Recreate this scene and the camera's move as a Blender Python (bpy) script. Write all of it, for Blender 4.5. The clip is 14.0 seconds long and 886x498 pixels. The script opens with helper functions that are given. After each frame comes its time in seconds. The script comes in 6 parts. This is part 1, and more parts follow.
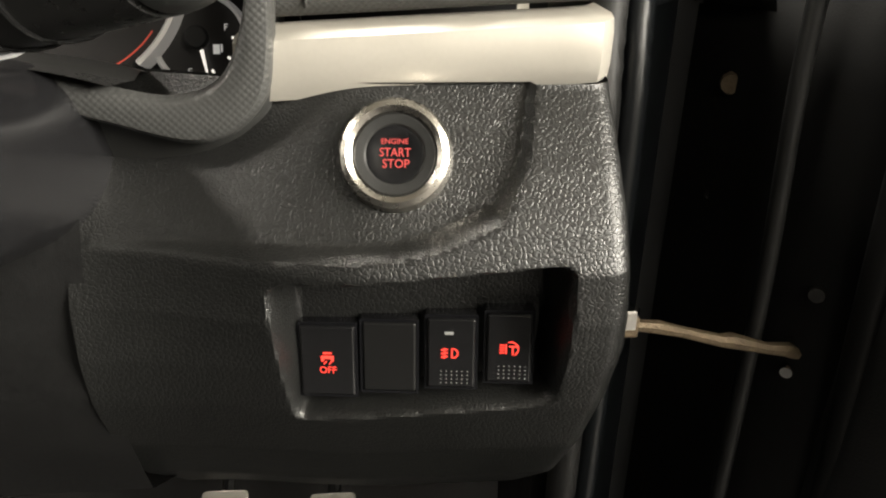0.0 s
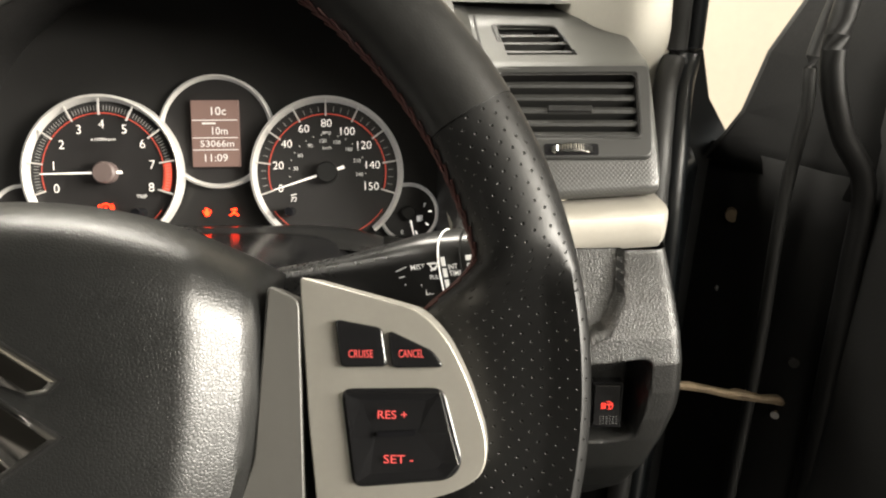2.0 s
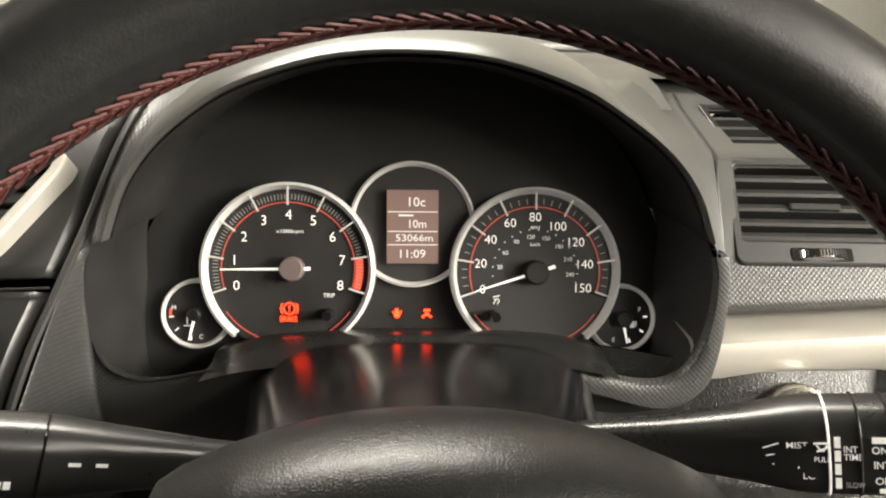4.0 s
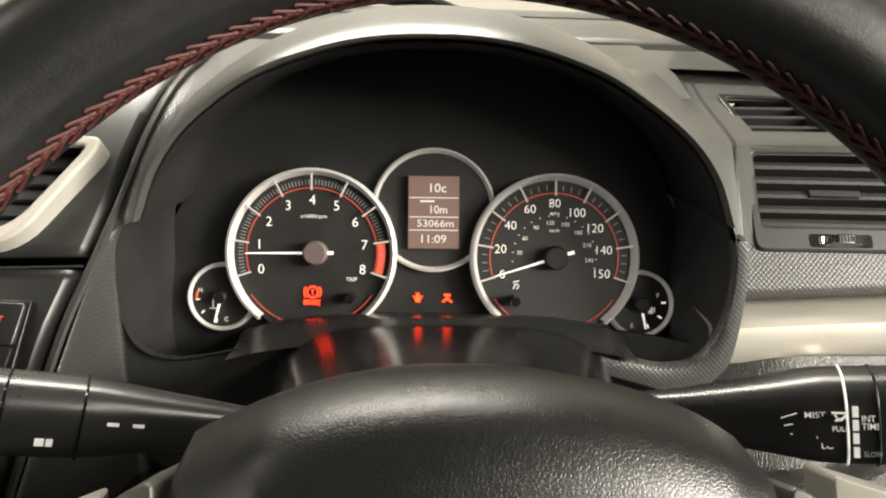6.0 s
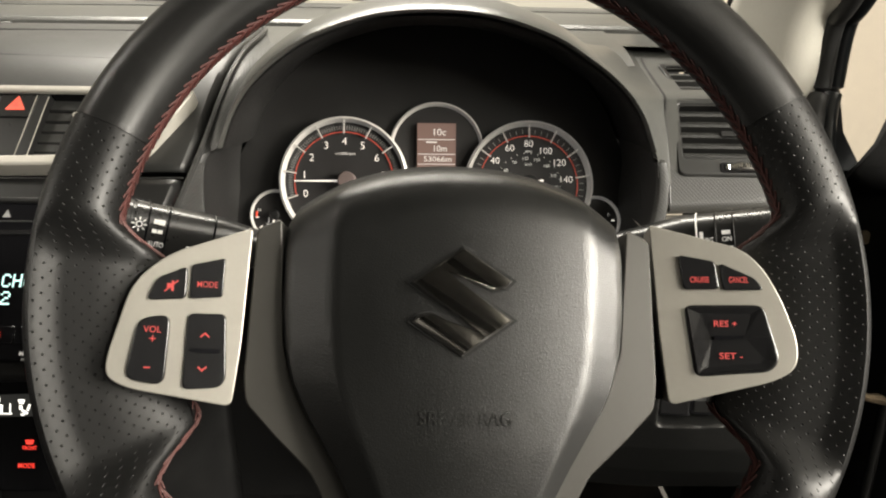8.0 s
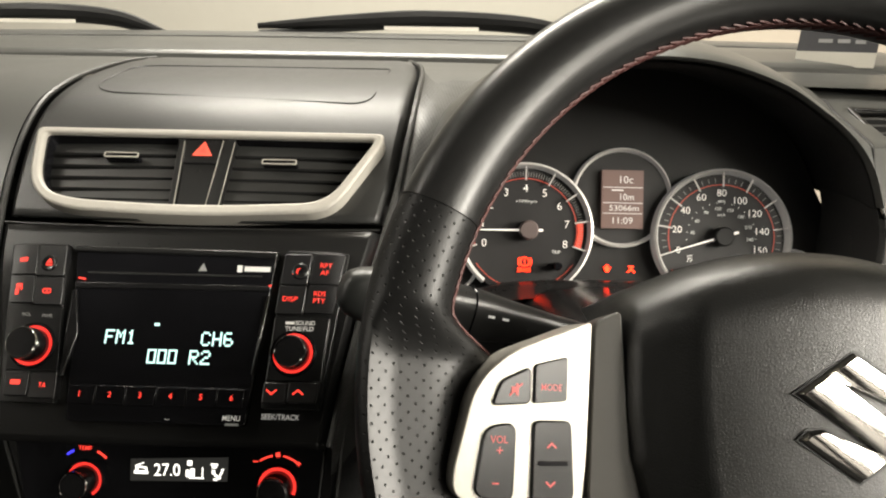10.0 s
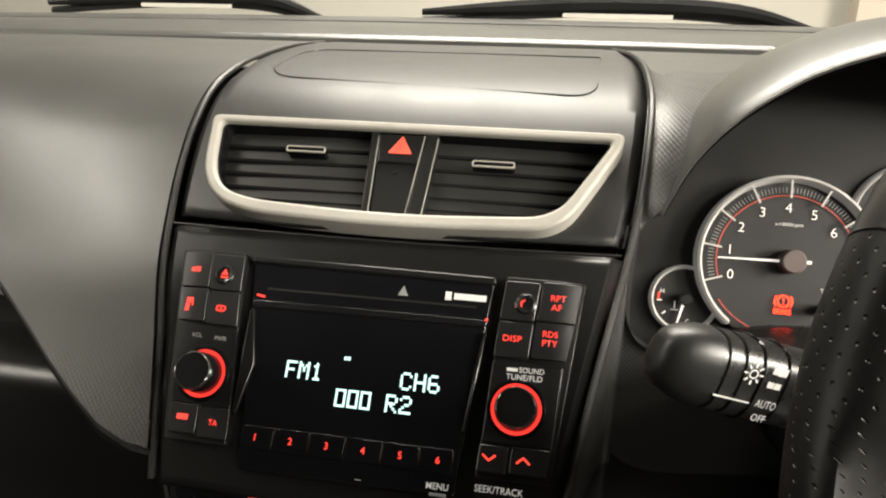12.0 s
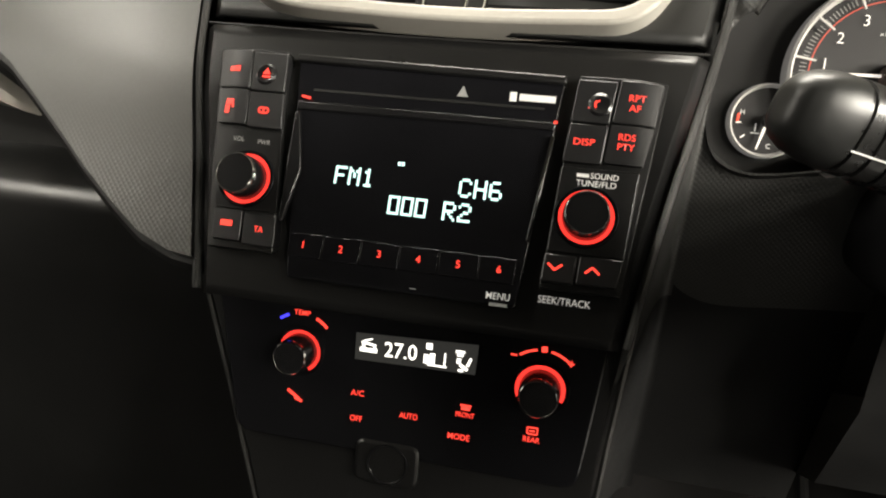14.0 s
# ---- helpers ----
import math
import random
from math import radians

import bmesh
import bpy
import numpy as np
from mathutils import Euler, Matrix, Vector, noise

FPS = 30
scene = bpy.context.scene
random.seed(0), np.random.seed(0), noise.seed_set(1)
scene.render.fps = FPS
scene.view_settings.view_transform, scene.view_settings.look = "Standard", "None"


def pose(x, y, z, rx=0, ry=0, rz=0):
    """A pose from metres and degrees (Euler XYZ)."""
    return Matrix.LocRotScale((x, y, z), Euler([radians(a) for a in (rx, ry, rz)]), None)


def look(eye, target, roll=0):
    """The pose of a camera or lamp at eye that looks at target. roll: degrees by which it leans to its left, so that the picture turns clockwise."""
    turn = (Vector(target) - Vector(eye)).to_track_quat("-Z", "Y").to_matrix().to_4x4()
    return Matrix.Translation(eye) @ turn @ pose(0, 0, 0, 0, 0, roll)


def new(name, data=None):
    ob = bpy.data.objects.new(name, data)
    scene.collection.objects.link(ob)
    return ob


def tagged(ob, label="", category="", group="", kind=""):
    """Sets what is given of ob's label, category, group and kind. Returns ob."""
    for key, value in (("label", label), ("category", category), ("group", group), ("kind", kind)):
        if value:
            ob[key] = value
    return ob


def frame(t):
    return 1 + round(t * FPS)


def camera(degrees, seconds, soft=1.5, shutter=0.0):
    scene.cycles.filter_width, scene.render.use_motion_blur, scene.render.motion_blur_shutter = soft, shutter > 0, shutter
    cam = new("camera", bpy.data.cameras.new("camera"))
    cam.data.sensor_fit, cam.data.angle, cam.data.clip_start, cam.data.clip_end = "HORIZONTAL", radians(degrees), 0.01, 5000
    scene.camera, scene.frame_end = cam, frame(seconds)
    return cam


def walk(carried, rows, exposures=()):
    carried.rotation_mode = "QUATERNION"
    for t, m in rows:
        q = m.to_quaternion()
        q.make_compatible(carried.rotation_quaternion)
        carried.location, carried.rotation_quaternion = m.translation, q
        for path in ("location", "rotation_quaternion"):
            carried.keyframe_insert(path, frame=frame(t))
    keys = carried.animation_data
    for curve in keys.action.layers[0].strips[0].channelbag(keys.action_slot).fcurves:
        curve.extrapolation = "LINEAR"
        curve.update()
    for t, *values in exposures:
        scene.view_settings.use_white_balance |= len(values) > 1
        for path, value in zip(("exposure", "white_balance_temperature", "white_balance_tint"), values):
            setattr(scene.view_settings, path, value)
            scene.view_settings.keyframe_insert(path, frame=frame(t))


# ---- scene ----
cam = camera(64.6, 14.0, soft=2.1)
PATH = [
    (0, (0.2284, -0.0229, 0.9376), (0.2859, 0.8800, 0.5117), 0.39),
    (0.5, (0.2256, -0.0787, 0.9697), (0.2801, 0.8250, 0.5451), 0.19),
    (1, (0.2068, -0.1257, 1.0084), (0.2658, 0.7767, 0.5814), 0.19),
    (1.5, (0.1646, -0.1679, 1.0462), (0.2297, 0.7382, 0.6281), 0.29),
    (2, (0.1195, -0.1832, 1.0702), (0.1911, 0.7361, 0.6833), 0.50),
    (2.5, (0.0725, -0.1748, 1.0836), (0.1468, 0.7590, 0.7336), 0.61),
    (3, (0.0290, -0.1505, 1.0862), (0.0941, 0.7901, 0.7527), 1.02),
    (3.5, (-0.0068, -0.1198, 1.0909), (0.0517, 0.8196, 0.7531), 1.22),
    (3.7, (-0.0130, -0.1057, 1.0920), (0.0410, 0.8332, 0.7521), 1.22),
    (5.8, (-0.0150, -0.0928, 1.0803), (0.0076, 0.8504, 0.7486), 0.92),
    (6, (-0.0175, -0.1120, 1.0824), (0.0076, 0.8296, 0.7467), 1.02),
    (6.5, (-0.0143, -0.1679, 1.0715), (-0.0016, 0.7771, 0.7446), 0.93),
    (7, (-0.0122, -0.2237, 1.0639), (-0.0015, 0.7218, 0.7384), 0.83),
    (7.2, (-0.0105, -0.2441, 1.0606), (-0.0022, 0.7017, 0.7358), 0.63),
    (9.3, (-0.0508, -0.2895, 1.0769), (-0.0343, 0.6632, 0.7735), 0.93),
    (9.5, (-0.0763, -0.2762, 1.0804), (-0.0647, 0.6771, 0.7784), 0.93),
    (10, (-0.1475, -0.2384, 1.0812), (-0.1753, 0.7152, 0.7812), 0.84),
    (10.5, (-0.1951, -0.2032, 1.0860), (-0.2800, 0.7473, 0.7871), 1.05),
    (11, (-0.2234, -0.1662, 1.0778), (-0.3480, 0.7801, 0.7795), 1.26),
    (11.5, (-0.2360, -0.1445, 1.0715), (-0.3845, 0.7994, 0.7766), 1.26),
    (12, (-0.2446, -0.1422, 1.0620), (-0.4083, 0.7977, 0.7621), 1.36),
    (12.5, (-0.2522, -0.1388, 1.0438), (-0.4241, 0.7935, 0.7256), 1.66),
    (13, (-0.2545, -0.1376, 1.0310), (-0.4336, 0.7802, 0.6767), 1.66),
    (13.5, (-0.2610, -0.1343, 1.0181), (-0.4418, 0.7639, 0.6174), 1.75),
    (14, (-0.2632, -0.1310, 1.0064), (-0.4504, 0.7443, 0.5605), 1.64),
]
walk(cam, [(t, look(eye, target, roll)) for t, eye, target, roll in PATH], [(0.0, 0.33), (2.0, 0.42), (3.0, 0.36), (4.0, 0.24), (6.0, 0.13), (7.0, -0.10), (9.5, -0.07), (11.5, -0.06), (12.5, 0.04), (13.5, 0.15), (14.0, 0.15)])

# ---- world and light ----
world = bpy.data.worlds.new("World")
scene.world = world
world.use_nodes = True
world.node_tree.nodes["Background"].inputs[0].default_value = (0.9, 0.88, 0.8, 1)
world.node_tree.nodes["Background"].inputs[1].default_value = 0.02


def axes(o, x, y, z):
    m = Matrix.Identity(4)
    for i, v in enumerate((x, y, z)):
        m.col[i][:3] = Vector(v).normalized()
    m.translation = o
    return m


def area(name, m, sx, sy, power, color=(1.0, 0.94, 0.82)):
    d = bpy.data.lights.new(name, "AREA")
    d.shape, d.size, d.size_y, d.energy, d.color = "RECTANGLE", sx, sy, power, color
    ob = new(name, d)
    ob.matrix_world = m
    return ob


# unseen ceiling lamps, added to light dash and wheel: x, y, width, length, power
LAMPS = [(-0.40, 1.6, 1.7, 0.5, 124), (2.8, -1.5, 0.5, 1.5, 120), (2.75, -3.8, 0.9, 1.8, 150), (-2.35, -0.5, 0.5, 1.5, 78), (-0.3, -3.2, 1.5, 0.5, 28)]
for lx, ly, lw, ll, lp in LAMPS:
    area("ceiling_lamp_light", pose(lx, ly, 2.86), lw, ll, lp)

# light through a wide unseen window, added for the brightness beside the driver's door
WIN = (-3.2, -0.6, 1.65, 2.80)
area("window_light", axes((4.19, (WIN[0] + WIN[1]) / 2, (WIN[2] + WIN[3]) / 2), (0, 1, 0), (0, 0, 1), (1, 0, 0)), WIN[1] - WIN[0], WIN[3] - WIN[2], 820, (1.0, 0.94, 0.83))

# and through a second unseen window, added to brighten the passenger's side
WIN2 = (-1.6, 0.5, 1.45, 2.65)
area("window_light", axes((-3.99, (WIN2[0] + WIN2[1]) / 2, (WIN2[2] + WIN2[3]) / 2), (0, -1, 0), (0, 0, 1), (-1, 0, 0)), WIN2[1] - WIN2[0], WIN2[3] - WIN2[2], 32, (1.0, 0.94, 0.83))

# ---- materials ----
def nt(name):
    m = bpy.data.materials.new(name)
    m.use_nodes = True
    return m, m.node_tree.nodes, m.node_tree.links, m.node_tree.nodes["Principled BSDF"]


def mat(name, color, rough=0.5, metal=0.0, spec=0.5, var=0.25, vscale=18.0, bump=None, emit=0.0, rvar=0.12, coat=0.0):
    """Plain surface with cloudy wear at two scales. bump: (kind, cells per metre, depth in metres)."""
    m, n, l, p = nt(name)
    p.inputs["Metallic"].default_value = metal
    p.inputs["Specular IOR Level"].default_value = spec
    p.inputs["Coat Weight"].default_value = coat
    p.inputs["Coat Roughness"].default_value = 0.08
    tc = n.new("ShaderNodeTexCoord")
    a = n.new("ShaderNodeTexNoise")
    a.inputs["Scale"].default_value, a.inputs["Detail"].default_value = vscale, 6
    b = n.new("ShaderNodeTexNoise")
    b.inputs["Scale"].default_value, b.inputs["Detail"].default_value = vscale * 22, 3
    l.new(tc.outputs["Object"], a.inputs["Vector"])
    l.new(tc.outputs["Object"], b.inputs["Vector"])
    mix = n.new("ShaderNodeMath")
    mix.operation = "MULTIPLY_ADD"
    mix.inputs[1].default_value = 0.6
    l.new(a.outputs["Fac"], mix.inputs[0])
    half = n.new("ShaderNodeMath")
    half.operation = "MULTIPLY"
    half.inputs[1].default_value = 0.4
    l.new(b.outputs["Fac"], half.inputs[0])
    l.new(half.outputs[0], mix.inputs[2])
    ramp = n.new("ShaderNodeValToRGB")
    ramp.color_ramp.elements[0].position, ramp.color_ramp.elements[1].position = 0.3, 0.7
    ramp.color_ramp.elements[0].color = (*[c * (1 - var) for c in color], 1)
    ramp.color_ramp.elements[1].color = (*[min(1, c * (1 + var)) for c in color], 1)
    l.new(mix.outputs[0], ramp.inputs[0])
    l.new(ramp.outputs[0], p.inputs["Base Color"])
    rr = n.new("ShaderNodeMapRange")
    rr.inputs[3].default_value, rr.inputs[4].default_value = max(0.02, rough - rvar), min(1, rough + rvar)
    rr.inputs[1].default_value, rr.inputs[2].default_value = 0.3, 0.7
    l.new(mix.outputs[0], rr.inputs[0])
    l.new(rr.outputs[0], p.inputs["Roughness"])
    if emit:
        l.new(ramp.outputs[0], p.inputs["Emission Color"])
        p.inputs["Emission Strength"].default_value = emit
    if bump:
        kind, cells, depth = bump[:3]
        bp = n.new("ShaderNodeBump")
        bp.inputs["Distance"].default_value = depth
        bp.inputs["Strength"].default_value = 1.0
        if kind in ("grain", "leather"):
            t = n.new("ShaderNodeTexVoronoi")
            t.feature = "DISTANCE_TO_EDGE" if kind == "leather" else "F1"
            t.inputs["Scale"].default_value = cells
            w = n.new("ShaderNodeTexNoise")
            w.inputs["Scale"].default_value = cells * 0.7
            l.new(tc.outputs["Object"], w.inputs["Vector"])
            add = n.new("ShaderNodeVectorMath")
            add.operation = "MULTIPLY_ADD"
            add.inputs[1].default_value = (0.6 / cells,) * 3
            l.new(w.outputs["Color"], add.inputs[0])
            l.new(tc.outputs["Object"], add.inputs[2])
            l.new(add.outputs[0], t.inputs["Vector"])
            mr = n.new("ShaderNodeMapRange")
            mr.interpolation_type = "SMOOTHSTEP"
            mr.inputs[2].default_value = 0.22 if kind == "leather" else 0.9
            l.new(t.outputs["Distance"], mr.inputs[0])
            l.new(mr.outputs[0], bp.inputs["Height"])
        elif kind == "dots":
            u = n.new("ShaderNodeUVMap")
            mp = n.new("ShaderNodeMapping")
            mp.inputs["Rotation"].default_value = (0, 0, radians(45))
            t = n.new("ShaderNodeTexVoronoi")
            t.voronoi_dimensions = "2D"
            t.inputs["Randomness"].default_value = 0.0
            t.inputs["Scale"].default_value = cells
            l.new(u.outputs[0], mp.inputs[0])
            l.new(mp.outputs[0], t.inputs["Vector"])
            mr = n.new("ShaderNodeMapRange")
            mr.interpolation_type = "SMOOTHSTEP"
            mr.inputs[1].default_value, mr.inputs[2].default_value = 0.03, 0.14
            l.new(t.outputs["Distance"], mr.inputs[0])
            l.new(mr.outputs[0], bp.inputs["Height"])
        elif kind == "knurl":
            sep, comb = n.new("ShaderNodeSeparateXYZ"), n.new("ShaderNodeCombineXYZ")
            l.new(tc.outputs["Object"], sep.inputs[0])
            l.new(sep.outputs["X"], comb.inputs["X"])
            l.new(sep.outputs["Z"], comb.inputs["Y"])
            mp = n.new("ShaderNodeMapping")
            mp.inputs["Rotation"].default_value = (0, 0, radians(45))
            t = n.new("ShaderNodeTexVoronoi")
            t.voronoi_dimensions = "2D"
            t.inputs["Randomness"].default_value = 0.0
            t.inputs["Scale"].default_value = cells
            l.new(comb.outputs[0], mp.inputs[0])
            l.new(mp.outputs[0], t.inputs["Vector"])
            if len(bump) > 3:
                fade = n.new("ShaderNodeMapRange")
                fade.interpolation_type = "SMOOTHSTEP"
                fade.inputs[1].default_value, fade.inputs[2].default_value = bump[3]
                fade.inputs[3].default_value, fade.inputs[4].default_value = 1.0, 0.0
                l.new(sep.outputs["Z"], fade.inputs[0])
                l.new(fade.outputs[0], bp.inputs["Strength"])
            l.new(t.outputs["Distance"], bp.inputs["Height"])
            bp.invert = True
        else:
            t = n.new("ShaderNodeTexNoise")
            t.inputs["Scale"].default_value, t.inputs["Detail"].default_value = cells, 4
            l.new(tc.outputs["Object"], t.inputs["Vector"])
            l.new(t.outputs["Fac"], bp.inputs["Height"])
        l.new(bp.outputs[0], p.inputs["Normal"])
    return m


def glow(name, color, power, base=0.02):
    m, n, l, p = nt(name)
    p.inputs["Base Color"].default_value = (*[base * c for c in color], 1)
    p.inputs["Roughness"].default_value = 0.4
    p.inputs["Emission Color"].default_value = (*color, 1)
    p.inputs["Emission Strength"].default_value = power
    return m


DASH = mat("dash_plastic", (0.016, 0.0162, 0.0155), 0.43, bump=("noise", 1400, 0.00006), var=0.12, rvar=0.05)
PAD = mat("dash_soft_top", (0.052, 0.0525, 0.049), 0.35, spec=0.6, bump=("grain", 900, 0.00004), var=0.10, rvar=0.04)
PADKNURL = mat("dash_soft_knurl", (0.052, 0.0525, 0.049), 0.38, spec=0.6, bump=("knurl", 430, 0.0004, (0.84, 0.905)), var=0.10, rvar=0.04)
STACK = mat("stack_satin_black", (0.008, 0.008, 0.008), 0.32, spec=0.34, bump=("noise", 1800, 0.00003), var=0.15, rvar=0.05)
KNURL = mat("dash_knurled_plastic", (0.037, 0.0373, 0.036), 0.41, spec=0.48, bump=("knurl", 430, 0.00032), var=0.1, rvar=0.05)
LEATHER = mat("dash_leather_grain", (0.008, 0.0082, 0.0078), 0.38, spec=0.62, bump=("leather", 460, 0.00011), var=0.15, rvar=0.05)
RIMLEATHER = mat("rim_smooth_leather", (0.009, 0.009, 0.0088), 0.33, bump=("grain", 1100, 0.00002), var=0.25, rvar=0.06)
PERFLEATHER = mat("rim_perforated_leather", (0.007, 0.007, 0.0069), 0.40, spec=0.27, bump=("dots", 230, 0.0005), var=0.25, rvar=0.05)
WPAD = mat("wheel_pad_plastic", (0.006, 0.0062, 0.006), 0.33, bump=("leather", 850, 0.000033), var=0.12, rvar=0.06)
GLOSS = mat("gloss_black", (0.006, 0.006, 0.007), 0.14, spec=0.32, var=0.2, rvar=0.04)
BUTTON = mat("button_black", (0.007, 0.007, 0.0075), 0.24, var=0.2, rvar=0.03)
DARK = mat("dark_plastic", (0.005, 0.005, 0.005), 0.5, spec=0.3, var=0.2, bump=("noise", 1500, 0.0001))
DULL = mat("dull_black", (0.007, 0.007, 0.007), 0.75, spec=0.15, var=0.2, bump=("noise", 900, 0.0001))
DOORTRIM = mat("door_trim_black", (0.024, 0.024, 0.024), 0.45, spec=0.35, bump=("grain", 700, 0.0001), var=0.15, rvar=0.05)
GLOVE = mat("glovebox_black_plastic", (0.008, 0.008, 0.0078), 0.36, spec=0.45, bump=("noise", 1400, 0.00005), var=0.2, rvar=0.05)
SEATCLOTH = mat("dark_seat_cloth", (0.016, 0.016, 0.016), 0.9, var=0.25, vscale=60, bump=("noise", 1400, 0.0005))
CARPET = mat("black_carpet", (0.012, 0.011, 0.011), 0.95, var=0.4, bump=("noise", 900, 0.002))
RUBBER = mat("black_rubber", (0.008, 0.008, 0.008), 0.55, var=0.2, bump=("noise", 700, 0.0002))
PAINT = mat("black_body_paint", (0.005, 0.006, 0.007), 0.34, spec=0.35, var=0.3, rvar=0.04)
SILVER = mat("silver_satin_paint", (0.42, 0.397, 0.352), 0.42, metal=0.45, var=0.05, rvar=0.05)
VENTSILVER = mat("vent_frame_satin_paint", (0.37, 0.352, 0.315), 0.52, metal=0.15, spec=0.35, var=0.05, rvar=0.05)
SPOKE = mat("spoke_satin_silver", (0.34, 0.325, 0.29), 0.38, metal=0.6, var=0.05, rvar=0.05)
BRACKET = mat("bracket_satin_grey", (0.06, 0.058, 0.053), 0.40, metal=0.3, var=0.06, rvar=0.05)
CHROME = mat("chrome", (0.82, 0.8, 0.76), 0.10, metal=1.0, var=0.04, rvar=0.04)
KEYSATIN = mat("key_satin_black", (0.008, 0.008, 0.0085), 0.36, spec=0.6, var=0.2, rvar=0.03)
CAP = mat("cap_satin_black", (0.010, 0.0105, 0.010), 0.38, var=0.12, rvar=0.05)
RINGSTEEL = mat("brushed_ring_metal", (0.50, 0.475, 0.43), 0.27, metal=1.0, var=0.06, rvar=0.06)
STALK = mat("stalk_satin_black", (0.016, 0.016, 0.0156), 0.29, var=0.15, rvar=0.05, bump=("noise", 1500, 0.00003))
BADGE = mat("badge_chrome", (0.72, 0.70, 0.67), 0.09, metal=1.0, var=0.05, rvar=0.05)
STEEL = mat("greased_steel", (0.19, 0.145, 0.095), 0.5, metal=0.6, var=0.5, vscale=60, bump=("noise", 300, 0.0012))
# silver of dial rings and ticks, brightened by a faint glow of its own
RING = mat("dial_ring_silver_glow", (0.52, 0.50, 0.47), 0.42, metal=0.3, var=0.05, emit=0.14)
DIAL = mat("dial_black", (0.012, 0.011, 0.011), 0.5, var=0.15)
HOODIN = mat("hood_inside_black", (0.014, 0.0136, 0.0133), 0.42, spec=0.4, var=0.2)
# printed marks, brightened by a weak glow of their own
PRINT = glow("white_print_glow", (0.85, 0.83, 0.78), 0.30, 0.7)
PRINTDIM = glow("grey_print_glow", (0.5, 0.5, 0.48), 0.08, 0.5)
DIALINK = glow("dial_lit_white", (1.0, 0.93, 0.84), 0.75, 0.6)
DIALRED = glow("dial_lit_red", (1.0, 0.10, 0.05), 0.85, 0.5)
REDLINE = glow("dial_lit_red_line", (0.9, 0.13, 0.08), 0.32, 0.4)
RED = glow("button_red_light", (1.0, 0.055, 0.035), 2.0)
REDRING = glow("knob_ring_red_light", (1.0, 0.040, 0.028), 1.5)
REDSOFT = glow("button_soft_red_light", (1.0, 0.12, 0.10), 0.9)
WARN = glow("warning_red_light", (1.0, 0.030, 0.006), 9.0)
BLUE = glow("button_blue_light", (0.06, 0.05, 1.0), 2.0)
DISPLAY = glow("radio_display_text", (0.62, 0.95, 0.86), 1.9)
CLIMATE = glow("climate_display_text", (1.0, 0.96, 0.86), 2.4)
CLIMBACK = glow("climate_display_back", (0.8, 0.78, 0.7), 0.03)
LCDBACK = glow("trip_display_back", (0.42, 0.26, 0.21), 0.32, 0.2)
LCDINK = glow("trip_display_text", (1.0, 0.9, 0.78), 0.95)
HAZ = glow("hazard_red_plastic", (0.9, 0.10, 0.06), 0.35, 0.8)
HUBRED = mat("grey_hub", (0.10, 0.075, 0.07), 0.5, var=0.1)
STITCH = mat("red_stitching", (0.050, 0.0105, 0.008), 0.65, var=0.3, vscale=90)
HEADLINER = mat("grey_pillar_trim", (0.55, 0.53, 0.47), 0.75, var=0.05, bump=("noise", 900, 0.0003))
# unseen roof lining, made darker than the pillar trim to cut bounced light
ROOFCLOTH = mat("roof_lining_dimmed", (0.12, 0.116, 0.108), 0.9, var=0.08, bump=("noise", 900, 0.0003))
WALL = mat("cream_wall_paint", (0.29, 0.277, 0.240), 0.7, var=0.04, vscale=1.2, bump=("noise", 120, 0.0005))
WALL2 = mat("beige_wall_paint", (0.36, 0.315, 0.255), 0.7, var=0.06, vscale=1.2, bump=("noise", 120, 0.0005))
# darkened copy of the wall paint for unseen walls, to weaken their bounce
WALLDIM = mat("wall_paint_dimmed", (0.10, 0.095, 0.09), 0.7, var=0.1, vscale=1.2, bump=("noise", 120, 0.0005))
FLOORPAINT = mat("grey_floor_paint", (0.045, 0.043, 0.041), 0.4, var=0.2, vscale=2)
LAMPGLOW = glow("lamp_diffuser", (1.0, 0.95, 0.85), 6.0)
POSTER = mat("poster_dark", (0.03, 0.03, 0.035), 0.5, var=0.3)

# ---- mesh tools ----
def part(name, bm, material, parent=None, label="", smooth=True, bevel=0.0, segs=2, world_space=False):
    """Links a bmesh, or a mesh, as one object under parent."""
    if isinstance(bm, bmesh.types.BMesh):
        bmesh.ops.remove_doubles(bm, verts=bm.verts, dist=1e-6)
        bmesh.ops.recalc_face_normals(bm, faces=bm.faces)
        me = bpy.data.meshes.new(name)
        bm.to_mesh(me)
        bm.free()
    else:
        me = bm
    if smooth:
        me.polygons.foreach_set("use_smooth", [True] * len(me.polygons))
        me.set_sharp_from_angle(angle=radians(38))
    me.materials.clear()
    me.materials.append(material)
    ob = new(name, me)
    if parent:
        ob.parent = parent
        if world_space:
            ob.matrix_parent_inverse = parent.matrix_world.inverted()
    if label:
        ob["label"] = label
    if bevel:
        b = ob.modifiers.new("bevel", "BEVEL")
        b.width, b.segments, b.limit_method, b.angle_limit = bevel, segs, "ANGLE", radians(30)
    return ob


def thing(name, m, label, category, group="", kind=""):
    ob = new(name)
    ob.empty_display_size = 0.02
    ob.matrix_world = m
    bpy.context.view_layer.update()
    return tagged(ob, label, category, group, kind)


def facing(o, n):
    """A frame on a panel at o whose local z is the panel's normal n, x to the right, y up."""
    z = Vector(n).normalized()
    x = Vector((0, 0, 1)).cross(z).normalized()
    return axes(o, x, z.cross(x), z)


